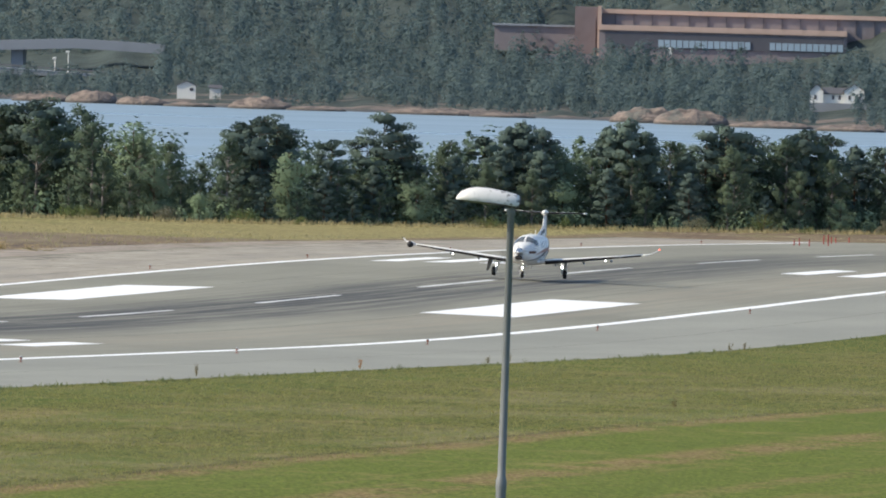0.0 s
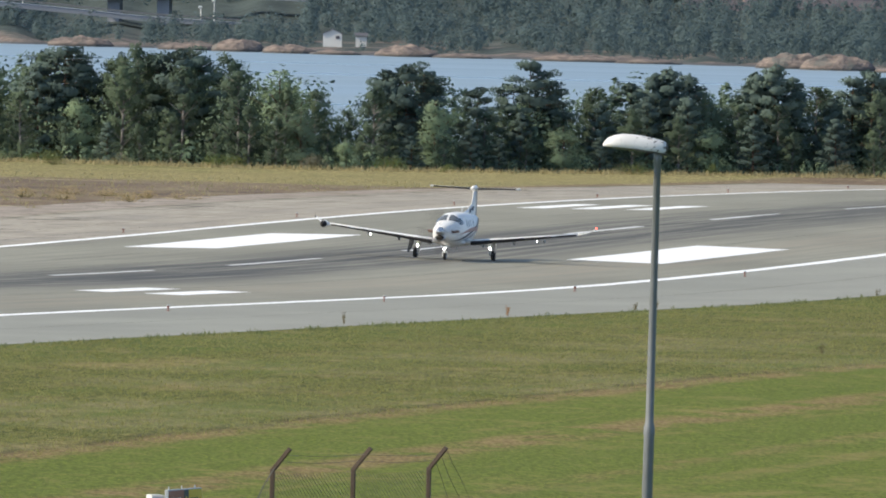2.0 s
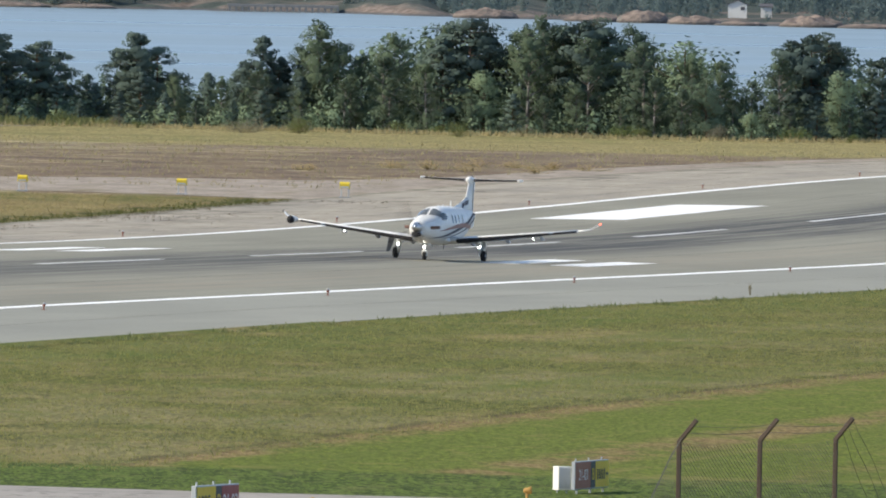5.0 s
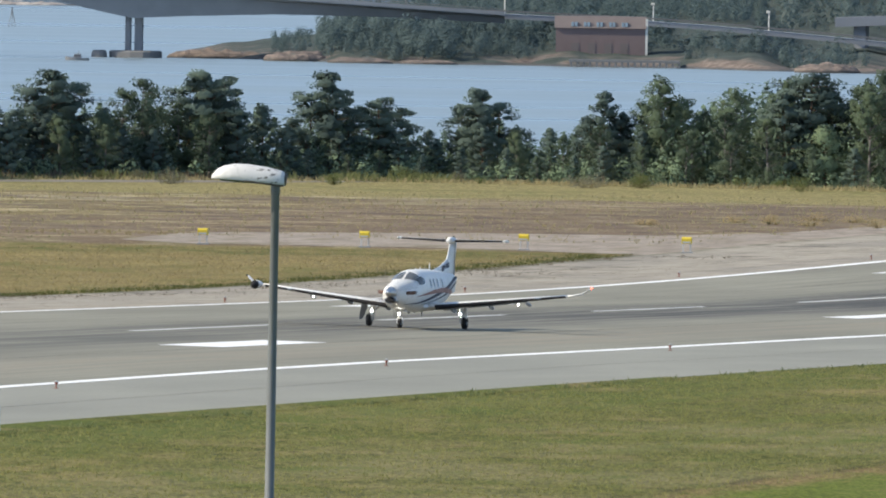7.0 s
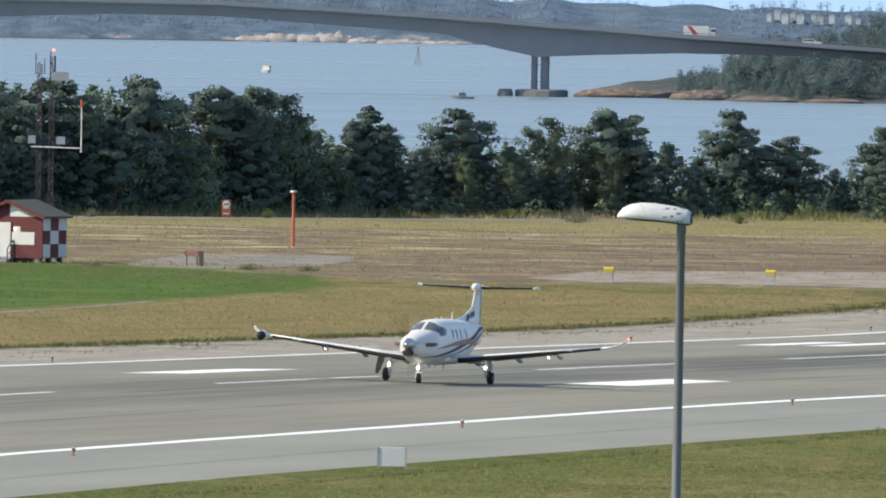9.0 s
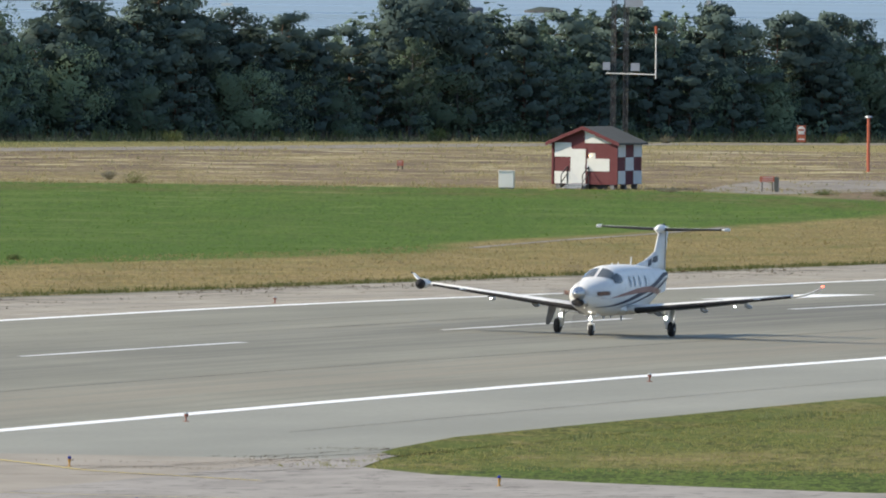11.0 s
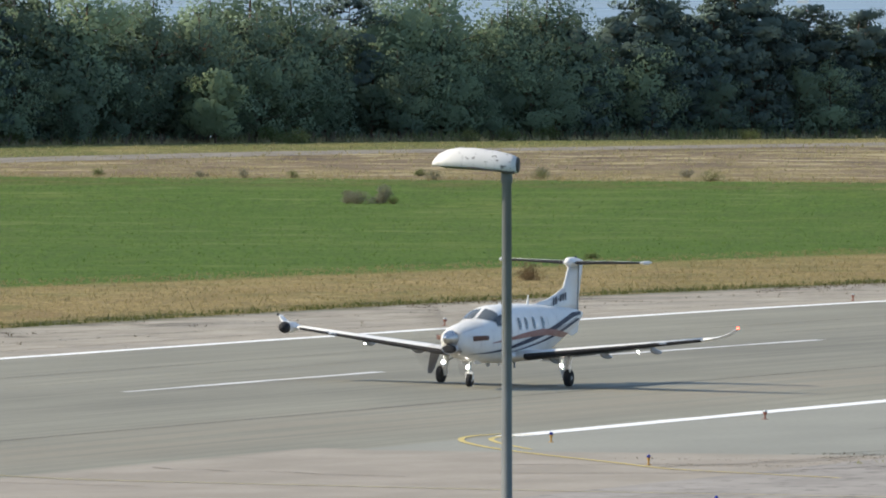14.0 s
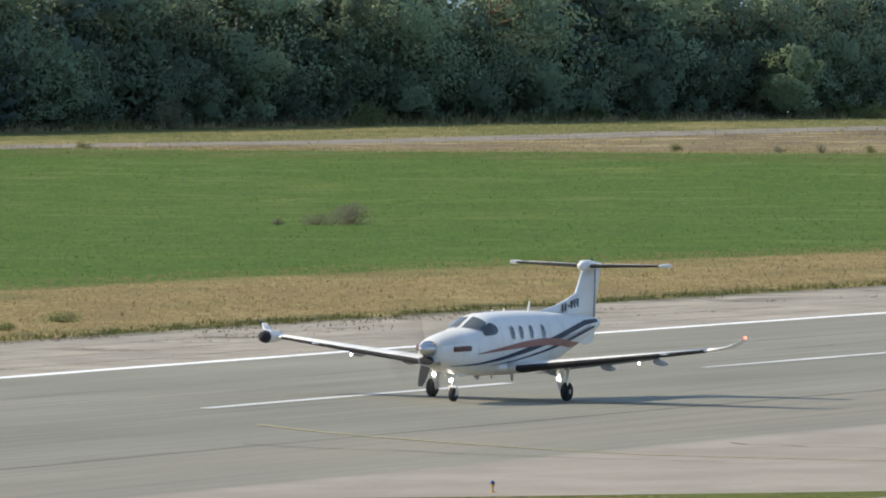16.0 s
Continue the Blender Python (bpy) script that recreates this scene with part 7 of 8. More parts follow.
def make_hut():
    hx, hy = -299.9, 1166.5
    h = thing("equipment_hut", pose(hx, hy, land(hx, hy), 0, 0, -11), "red and white chequered equipment hut with grey roof", "hut")
    W, D, E, R = 2.25, 3.7, 2.95, 3.85
    bm = BM()
    loft(bm, [[(-W, y, .30), (W, y, .30), (W, y, E), (0, y, R), (-W, y, E)] for y in (0, D)])
    body = part("wall", bm, M_REDWALL, h, "dark red board wall")
    for x0, x1, z0, z1 in ((-W + .14, -.95, 2.05, E), (-W + .14, -.95, .34, 1.12), (.15, 1.75, 1.15, 1.95), (.30, .75, 1.95, 2.3)):
        block("white_panel", x0, x1, -.03, .012, z0, z1, M_WHITEWALL, body, "white board panel")
    bm = BM()
    loft(bm, [[(.02, y, E - .02), (W - .25, y, E - .02), (.02, y, R - .12)] for y in (-.03, .01)])
    part("white_panel", bm, M_WHITEWALL, body, "white gable board")
    for i in range(3):
        for j in range(3):
            if (i + j) % 2 == 0:
                block("white_panel", W - .012, W + .03, .05 + i * 1.22, 1.25 + i * 1.22, .34 + j * .86, 1.18 + j * .86, M_WHITEWALL, body, "white board panel")
    d = block("door", -.88, .08, -.06, .01, .36, 2.55, M_WHITEWALL, h, "white door")
    block("handle", -.02, .03, -.11, -.06, 1.35, 1.45, M_STEEL, d)
    block("door_frame", -.98, -.88, -.045, .01, .34, 2.62, M_WHITEWALL, h)
    block("door_frame", .08, .16, -.045, .01, .34, 2.62, M_REDWALL, h)
    for s in (-1, 1):
        bm = BM()
        sl = (R - E) / W
        loft(bm, [[(s * (W + .32), y, E - sl * .32 + .02), (0, y, R + .02), (0, y, R + .14), (s * (W + .32), y, E - sl * .32 + .14)] for y in (-.35, D + .3)])
        roof = part("roof", bm, M_FELT, h, "grey felt roof")
        bm = BM()
        loft(bm, [[(s * (W + .34), y, E - sl * .34 - .06), (0, y, R - .06), (0, y, R + .17), (s * (W + .34), y, E - sl * .34 + .17)] for y in (-.40, -.35)])
        part("barge_board", bm, M_REDWALL, roof, "dark red barge board")
    # dark sheet added as the shade under the raised floor
    block("underfloor_shade", -W + .1, W - .1, .35, .40, -.05, .34, M_MAST, h, "dark sheet for the shade below the floor")
    for x in (-W, W):
        block("corner_board", x - .07, x + .07, -.05, .07, .3, E, M_REDWALL, h)
    for i in range(3):
        block("step", -1.15, .25, -.35 - .3 * i, -.03 - .3 * i, .26 - .1 * i, .32 - .1 * i, M_SIGNGREY, h)
    for x in (-1.2, .3):
        bm = BM()
        rod(bm, (x, -.95, -.02), (x, -.95, .95), .035, n=6)
        rod(bm, (x, -.06, .3), (x, -.06, 1.45), .035, n=6)
        rod(bm, (x, -.95, .93), (x, -.06, 1.42), .035, n=6)
        rod(bm, (x, -.95, .45), (x, -.06, .95), .03, n=6)
        part("handrail", bm, M_MAST, h)
    # piers take the dark concrete to suit the painted underfloor shade
    for x in (-1.9, 0, 1.9):
        for y in (.2, 1.8, 3.4):
            block("pier", x - .15, x + .15, y - .15, y + .15, -.1, .32, M_CONCRETE_DARK, h)
    bm = BM()
    bmesh.ops.create_uvsphere(bm, u_segments=10, v_segments=6, radius=.045, matrix=Matrix.Translation((.42, -.10, 2.13)))
    part("wall_lamp", bm, M_AMBERGLOW, h, "small lit amber wall lamp", True)
    c = thing("cabinet", pose(-304.5, 1164.5, land(-304.5, 1164.5), 0, 0, 8), "white metal cabinet in the grass", "cabinet")
    block("body", -.48, .48, -.3, .3, .08, 1.1, M_HOUSEWHITE, c, "", .02)
    block("lid", -.52, .52, -.34, .34, 1.1, 1.15, M_HOUSEWHITE, c)
    block("plinth", -.42, .42, -.25, .25, -.05, .08, M_CONCRETE, c)


def make_mast():
    p = polar(14.315, 1286)
    m = thing("radio_mast", pose(p.x, p.y, land(p.x, p.y), 0, 0, 14) @ Matrix.Diagonal((1, 1, .955, 1)), "dark lattice radio mast with antennas and a red lamp", "radio mast")
    for x0 in (-.42, .42):
        for dx, dy in ((-.14, -.12), (.14, -.12), (0, .15)):
            bm = BM()
            rod(bm, (x0 + dx, dy, -.2), (x0 + dx, dy, 13.2 if x0 > 0 else 12.6), .035, n=6)
            part("upright", bm, M_MAST, m)
        bm = BM()
        for i in range(29):
            z = i * .44
            s = 1 if i % 2 else -1
            rod(bm, (x0 - .14 * s, -.12, z), (x0 + .14 * s, -.12, z + .43), .018, n=4)
            rod(bm, (x0 + .14 * s, -.12, z), (x0, .15, z + .43), .018, n=4)
        part("lacing", bm, M_MAST, m)
    for z in (2.5, 5.0, 7.5, 10.0, 11.3):
        part("cross_tie", rod(BM(), (-.42, 0, z), (.42, 0, z), .03, n=5), M_MAST, m)
    block("platform_box", .36, 1.55, -.3, .3, 11.45, 12.05, M_SIGNGREY, m, "grey equipment box")
    for x, h in ((-.7, 1.3), (-.1, .9), (.3, 1.4), (.62, 1.1)):
        bm = BM()
        rod(bm, (x, 0, 11.9), (x, 0, 12.1 + h), .04, n=6)
        part("antenna", bm, M_MAST, m)
    block("radio_box", -1.15, -.65, -.25, .15, 6.95, 7.5, M_SIGNGREY, m)
    block("radio_box", .75, 1.35, -.25, .15, 6.9, 7.45, M_SIGNGREY, m)
    bm = BM()
    rod(bm, (-.95, -.3, 6.72), (2.45, -.3, 6.64), .05, n=8)
    arm = part("arm", bm, M_HOUSEWHITE, m, "white outrigger arm")
    bm = BM()
    rod(bm, (2.45, -.3, 6.35), (2.45, -.3, 9.85), .05, .04, 8)
    part("whip", bm, M_HOUSEWHITE, arm)
    bm = BM()
    rod(bm, (2.45, -.3, 9.55), (2.45, -.3, 10.1), .085, .085, 8)
    part("whip_cap", bm, M_ORANGE, arm, "orange red cap")
    bm = BM()
    bmesh.ops.create_uvsphere(bm, u_segments=10, v_segments=6, radius=.085, matrix=Matrix.Translation((.5, 0, 13.6)))
    part("obstruction_lamp", bm, M_REDGLOW, m, "lit red obstruction lamp", True)


make_hut()
make_mast()
p = (-299.8, 1243.0)
po = thing("marker_pole", pose(p[0], p[1], land(*p)), "tall orange marker pole in dry grass", "pole")
bm = BM()
rod(bm, (0, 0, -.1), (0, 0, 3.65), .11, .10, 10)
part("pole", bm, M_ORANGE, po)
bm = BM()
rod(bm, (0, 0, 3.65), (0, 0, 3.78), .26, .20, 10)
part("cap", bm, M_SIGNGREY, po)


def make_red_sign(x, y, turn, w, z0, z1, label):
    s = thing("warning_sign", pose(x, y, land(x, y), 0, 0, turn), label, "sign")
    block("plate", -w / 2, w / 2, -.02, .02, z0, z1, M_ORANGE, s, "red plate")
    bm = BM()
    n = 3
    for k in range(n):
        z = z0 + (z1 - z0) * (k + .5) / n
        box(bm, 0, -.026, z, w * .72, .01, (z1 - z0) * .07)
    part("lettering_bars", bm, M_HOUSEWHITE, s, "pale bars of lettering")
    for x1 in (-w * .35, w * .35):
        block("post", x1 - .03, x1 + .03, .02, .08, -.1, z1 * .95, M_MAST, s)
    return s


so = make_red_sign(-352.0, 1437.0, 14, .70, .1, 1.4, "red and white no-entry sign at the edge of the wood")
bm = BM()
rod(bm, (0, -.03, 1.05), (0, -.05, 1.05), .30, n=20)
part("white_disc", bm, M_HOUSEWHITE, so, "white disc")
bm = BM()
box(bm, 0, -.06, 1.05, .44, .012, .12)
part("disc_bar", bm, M_ORANGE, so)
make_red_sign(-287.8, 1166.0, 14, .95, .62, .98, "low red notice board in grass")
make_red_sign(-327.7, 1225.0, 15, .42, .25, .62, "small red notice board in dry grass")
b = thing("marker_stub", pose(-287.1, 1165.6, land(-287.1, 1165.6)), "short black marker post", "post")
block("post", -.12, .12, -.12, .12, -.1, .95, M_SIGNBLACK, b)
M_POSTRED = painted("faded_red_paint", (0.36, 0.055, 0.045), 0.6, wear=0.3)
for x, y, h in ((-203.9, 1431.2, .50), (-203.7, 1432.6, .62), (-202.1, 1426.7, .52), (-204.9, 1454.5, .78), (-201.6, 1433.5, .92), (-206.2, 1468.0, .58), (-206.7, 1474.0, .50), (-206.2, 1478.0, .50)):
    q = thing("threshold_light", pose(x, y, land(x, y)), "thin red threshold light post", "runway light", "threshold lights")
    bm = BM()
    rod(bm, (0, 0, -.1), (0, 0, h - .06), .05, .045, 8)
    part("post", bm, M_POSTRED, q)
    bm = BM()
    rod(bm, (0, 0, h - .06), (0, 0, h), .065, .05, 8)
    part("cap", bm, M_SIGNBLACK, q)

# ---- airfield fence on the near bank ----
M_FENCEPOST = painted("rusty_dark_steel", (0.115, 0.082, 0.062), 0.8, 0.3, 0.4, 0.15)
M_WIRE = painted("dull_fence_wire", (0.16, 0.15, 0.125), 0.6, 0.5, 0.2)


def make_fence():
    spots = [Vector((-50.89, 285.37, 0)), Vector((-49.67, 285.58, 0)) * 1.0075, Vector((-48.53, 285.78, 0)) * 1.015]
    f = thing("fence", Matrix(), "rusty wire mesh fence with bent-topped posts and barbed wire", "fence")
    tops = []
    for i, p in enumerate(spots):
        r = p.length / 290.0
        zt = 17.2 - (17.2 - (8.58, 8.62, 8.66)[i]) * r
        z0 = land(p.x, p.y) - .15
        bm = BM()
        box(bm, p.x, p.y, (z0 + zt) / 2, .07, .07, zt - z0, None, .008)
        e = Vector((p.x + .275, p.y - .05, zt + .32))
        d = e - Vector((p.x, p.y, zt - .02))
        mt = Matrix.Translation((Vector((p.x, p.y, zt - .02)) + e) / 2) @ d.to_track_quat("Z", "Y").to_matrix().to_4x4()
        box(bm, 0, 0, 0, .065, .065, d.length, mt, .006)
        part("post", bm, M_FENCEPOST, f, "dark steel post with bent top")
        tops.append((Vector((p.x, p.y, zt)), e, z0))

    def mesh_panel(a, b, za, zb, sag):
        """Diamond mesh between two uprights."""
        n = max(6, int((b - a).length / .10))
        vs, fs = [], []
        for i in range(-24, n):
            for s in (0, 1):
                pts = []
                for k in range(13):
                    t = k / 12
                    u = (i + (t * 24 if s == 0 else (1 - t) * 24)) / n
                    if u < 0 or u > 1:
                        pts.append(None)
                        continue
                    q = a.lerp(b, u)
                    top = za + (zb - za) * u - sag * math.sin(math.pi * u)
                    pts.append(Vector((q.x, q.y, q.z + (top - q.z) * t)))
                for p0, p1 in zip(pts, pts[1:]):
                    if p0 is None or p1 is None:
                        continue
                    o = len(vs)
                    w = Vector((.0022, 0, .0022))
                    vs += [p0 - w, p0 + w, p1 + w, p1 - w]
                    fs.append((o, o + 1, o + 2, o + 3))
        mesh_part("wire_mesh", vs, fs, M_WIRE, f, "sagging wire mesh")

    for (a, _, z0), (b, _, z1) in zip(tops, tops[1:]):
        mesh_panel(Vector((a.x, a.y, z0 + .2)), Vector((b.x, b.y, z1 + .2)), a.z - .02, b.z - .02, .06)
    for k in (.35, .68, .97):
        bm = BM()
        for (a, e, _), (b, e2, _) in zip(tops, tops[1:]):
            p0, p1 = a.lerp(e, k), b.lerp(e2, k)
            mid = (p0 + p1) / 2 - Vector((0, 0, .03))
            if k > .9:
                continue
            rod(bm, p0, mid, .0035, n=4)
            rod(bm, mid, p1, .0035, n=4)
        a, e, z0 = tops[-1]
        p0 = a.lerp(e, k)
        prev = p0
        for i in range(1, 9):
            t = i / 8
            q = p0 + Vector((.34 + .32 * k, 1.4, 0)) * t + Vector((0, 0, -(1.75 + .1 * k) * t + .10 * math.sin(t * 9 + k * 5) * .4))
            rod(bm, prev, q, .005, n=4)
            prev = q
        a, e, z0 = tops[0]
        prev = a.lerp(e, k * .3)
        for i in range(1, 6):
            t = i / 5
            q = a + Vector((-.62 * t + .03 * k, -1.0 * t, -1.55 * t + .04 * math.sin(t * 8)))
            rod(bm, prev, q, .0045, n=4)
            prev = q
        part("barbed_wire", bm, M_WIRE, f)
    a, e, z0 = tops[0]
    vs, fs = [], []
    for i in range(22):
        u = i / 21
        base = Vector((a.x - .9 * u, a.y - .8 * u, z0 + .1))
        top = Vector((a.x - .55 * u, a.y - .6 * u, a.z - 1.3 * u))
        o = len(vs)
        w = Vector((.0035, 0, 0))
        vs += [base - w, base + w, top + w, top - w]
        fs.append((o, o + 1, o + 2, o + 3))
    mesh_part("wire_mesh", vs, fs, M_WIRE, f, "loose end of wire mesh")


make_fence()

# ---- bushes, weeds and tufts ----
def make_bush(x, y, w, h, material, label, count, seed, name="bush", twig=True):
    rng = np.random.default_rng(seed)
    b = thing(name, pose(x, y, land(x, y)), label, "bush", "bushes and weeds on the field")
    bm = BM()
    pts, sizes = [], []
    for i in range(18):
        a, t = rng.uniform(0, 6.28), rng.uniform(.15, 1)
        e = Vector((math.cos(a) * w * .42 * t, math.sin(a) * w * .42 * t, h * rng.uniform(.15, .95) * (1.1 - .5 * t)))
        rod(bm, (e.x * .15, e.y * .15, -.05), e, .02, .008, 5)
        k = max(24, count)
        pts.extend(clump_points(rng, e * .8, max(.15, (h + w) * .15), k, .6))
        sizes.extend(rng.uniform(.6, 1.3, k) * min(.11, max(.05, h * .07)))
    part("stem", bm, M_WEED, b)
    sprays("leaves", pts, sizes, material, b, rng, -.2, .1)
    return b


M_DRYBUSH = leafy("withered_leaves", (0.20, 0.20, 0.14), (0.29, 0.27, 0.205), (0.20, 0.215, 0.125))
M_RUSTBUSH = leafy("rusty_weeds", (0.17, 0.11, 0.065), (0.25, 0.16, 0.09), (0.16, 0.13, 0.06))
M_TUSSOCK = leafy("dry_tussock", (0.50, 0.39, 0.18), (0.62, 0.49, 0.24), (0.52, 0.37, 0.16))
M_RUSTWEED = leafy("orange_dock", (0.36, 0.17, 0.07), (0.50, 0.26, 0.11), (0.38, 0.19, 0.08))
M_PINKWEED = leafy("faded_fireweed", (0.20, 0.15, 0.12), (0.30, 0.18, 0.20), (0.17, 0.17, 0.09))
make_bush(-309.1, 917.5, 2.9, 1.15, M_DRYBUSH, "withered grey-brown bush in the green field", 120, 1)
make_bush(-310.8, 917.0, 2.4, .62, M_DRYBUSH, "low withered bush in the green field", 90, 2)
make_bush(-312.6, 916.0, .8, .35, M_DRYBUSH, "low withered bush in the green field", 30, 7)
make_bush(-329.8, 1094.0, 1.6, 1.35, M_DRYBUSH, "withered grey-brown bush in the green field", 90, 3)
make_bush(-331.9, 1093.5, .8, 1.1, M_DRYBUSH, "thin withered bush in the green field", 40, 4)
make_bush(-331.0, 1092.8, 2.5, .95, M_DRYBUSH, "low withered bush in the green field", 110, 8)
make_bush(-328.9, 1093.2, .9, .6, M_BUSH, "low green weeds round a withered bush", 40, 12)
make_bush(-242.2, 826.5, 1.9, .6, M_RUSTBUSH, "low rusty brown weeds in dry grass", 80, 5)
make_bush(-242.9, 829.0, .9, 1.15, M_WEED, "tall thin brown weeds in dry grass", 24, 6)
make_bush(-234.0, 661.5, 2.2, .36, M_BUSH, "low dark weeds in dry grass", 60, 9)
make_bush(-231.6, 648.0, 1.2, .30, M_BUSH, "low dark weeds in dry grass", 40, 10)
for k in range(9):
    make_bush(-244.5 + 1.9 * k + (k * 7 % 5) * .4, 1228.0 + (k * 13 % 9) * 4.0, 2.2 + (k % 3) * .7, .42 + (k % 4) * .1, M_TUSSOCK, "dry orange-yellow grass tussock on the heath", 50, 420 + k)
for i, (x, y, w, h) in enumerate(((-326.5, 1449, 3.4, 1.5), (-318, 1470, 2.0, 1.0), (-349, 1438, 1.8, .9), (-300, 1482, 4.8, 1.6), (-296, 1484, 3.0, 1.5), (-283, 1484, 3.4, 1.3), (-357, 1414, 1.6, .8), (-404, 1318, 3.0, 1.5),
                                  (-424, 1262, 4.2, 2.2), (-431, 1240, 3.0, 2.6), (-398, 1342, 2.2, 1.1), (-385, 1372, 2.4, 1.1), (-438, 1200, 3.6, 2.0), (-372, 1402, 2.0, 1.2), (-330, 1290, 2.5, .5), (-345, 1180, 1.4, .7), (-352, 1176, 1.0, .6), (-372, 1170, 1.2, .6),
                                  (-334, 1176, 1.3, .7), (-282, 1158, 2.0, .35), (-278, 1157, 2.0, .35), (-293, 1161, 1.6, .3), (-412, 1168, 1.6, .6), (-262, 905, 1.2, .3))):
    make_bush(x, y, w, h, M_BUSH if i % 3 else M_DRYBUSH, "light green bush at the edge of the field" if i % 3 else "pale dry bush at the edge of the field", 60, 20 + i)
rb = np.random.default_rng(123)
for i in range(44):
    x = float(-455 + 260 * (i + rb.uniform(0, 1)) / 44)
    make_bush(x, wood_y(x) - float(rb.uniform(1, 9)), float(rb.uniform(1.2, 3.6)), float(rb.uniform(.7, 1.7)), (M_BUSH, M_BUSH, M_DRYBUSH)[i % 3], "green shrub at the edge of the wood" if i % 3 < 2 else "pale withered shrub at the edge of the wood", 50, 300 + i)
for i, (x, y, w, h) in enumerate(((-342.1, 1169.9, 1.5, .6), (-347.4, 1163.5, 2.0, .8), (-329.5, 1165.5, 2.2, .9), (-360.8, 1165.6, 1.3, .7), (-357.9, 1166.9, 1.2, .6), (-364.4, 1168.0, 1.2, .5))):
    make_bush(x, y, w, h, M_DRYBUSH if i % 2 else M_BUSH, "low weeds at the edge of the green field", 40, 360 + i)
for i, (x, y, h) in enumerate(((-148.6, 851, 1.0), (-148.2, 894, .9), (-148.0, 932, .7), (-148.4, 941, .75), (-147.2, 1010, .8), (-147.0, 1014, .75), (-148.0, 630, .4), (-118.9, 800, .9))):
    rng = np.random.default_rng(90 + i)
    wd = thing("tall_weed", pose(x, y, land(x, y)), "tall dry weed at the pavement edge", "weed", "weeds along the pavement")
    bm = BM()
    pts, sizes = [], []
    for k in range(4):
        e = Vector((rng.uniform(-.14, .14), rng.uniform(-.2, .2), h * rng.uniform(.3, .55)))
        rod(bm, (e.x * .3, e.y * .3, -.05), e, .008, .005, 4)
        for t in (.35, .6, .8, 1.0):
            pts.extend(clump_points(rng, e * t, .05, 5, 1.3))
            sizes.extend(rng.uniform(.04, .08, 5))
    part("stalk", bm, M_WEED, wd)
    sprays("seed_head", pts, sizes, M_RUSTWEED if i == 1 else M_WEED, wd, rng, -.3)


def tufts(name, spots, hs, material, label, seed):
    """Standing grass: three narrow bent blades at each spot, as one mesh."""
    rng = np.random.default_rng(seed)
    p = np.repeat(np.array(spots, dtype=float), 3, axis=0)
    h = np.repeat(np.array(hs, dtype=float), 3)
    n = len(h)
    x, y = p[:, 0] + rng.normal(0, 1, n) * h * .4, p[:, 1] + rng.normal(0, 1, n) * h * .8
    z = land_many(x, y) - .02
    a, w = rng.uniform(0, 6.28, n), h * rng.uniform(.10, .20, n)
    lx, ly = rng.normal(0, 1, n) * h * .35, rng.normal(0, 1, n) * h * .35
    v = np.stack([np.stack([x - w * np.cos(a), y - w * np.sin(a), z], 1), np.stack([x + w * np.cos(a), y + w * np.sin(a), z], 1),
                  np.stack([x + lx, y + ly, z + h * rng.uniform(.6, 1.1, n)], 1)], 1).reshape(-1, 3)
    me = bpy.data.meshes.new(name)
    me.vertices.add(3 * n)
    me.vertices.foreach_set("co", v.ravel())
    me.loops.add(3 * n)
    me.loops.foreach_set("vertex_index", np.arange(3 * n, dtype=np.int32))
    me.polygons.add(n)
    me.polygons.foreach_set("loop_start", np.arange(0, 3 * n, 3, dtype=np.int32))
    me.update(calc_edges=True)
    me.materials.append(material)
    return tagged(new(name, me), label, "grass", kind="stuff")


M_BLADE = leafy("grass_blades", (0.24, 0.25, 0.085), (0.44, 0.40, 0.17), (0.32, 0.30, 0.11))
M_LUSH = leafy("green_blades", (0.20, 0.25, 0.05), (0.30, 0.34, 0.085), (0.27, 0.29, 0.075))
M_STRAW = leafy("straw_blades", (0.29, 0.24, 0.115), (0.40, 0.325, 0.165), (0.26, 0.225, 0.10))
M_VERGE = leafy("verge_blades", (0.085, 0.105, 0.03), (0.16, 0.16, 0.055), (0.11, 0.12, 0.035))
M_GREENWEED = leafy("green_weeds", (0.17, 0.20, 0.085), (0.26, 0.28, 0.12), (0.27, 0.24, 0.12))
M_RUSTY = leafy("brown_weeds", (0.085, 0.055, 0.035), (0.15, 0.085, 0.05), (0.085, 0.075, 0.03))
M_FIELD = leafy("field_blades", (0.085, 0.16, 0.032), (0.135, 0.225, 0.046), (0.14, 0.21, 0.055))
M_PALE = leafy("bleached_grass", (0.34, 0.30, 0.16), (0.50, 0.43, 0.24), (0.34, 0.32, 0.16))
rg = np.random.default_rng(77)


def scatter(n, x0, x1, y0, y1):
    """Spots that thin out with distance from the camera."""
    y = y0 * (y1 / y0) ** rg.uniform(0, 1, n)
    return list(zip(rg.uniform(x0, x1, n), y))


sp = scatter(60000, -147.2, -112, 535, 1180)
tufts("rough_grass", sp, rg.uniform(.05, .15, len(sp)), M_BLADE, "uneven rough grass beside the pavement", 1)
sp = [(x, y) for x, y in scatter(14000, -111, -78, 521, 900)]
tufts("mown_grass", sp, rg.uniform(.03, .08, len(sp)), M_LUSH, "short mown green grass", 2)
sp = [(-147.0 + abs(rg.normal(0, .6)), y) for y in rg.uniform(566, 1200, 5200) if noise.noise(Vector((3.0, y * .11, 5.0))) + .6 * noise.noise(Vector((8.0, y * .5, 1.0))) > .12]
tufts("grass_verge", sp, rg.uniform(.06, .34, len(sp)) * rg.uniform(.5, 1.0, len(sp)), M_GREENWEED, "taller grass along the pavement edge", 3)
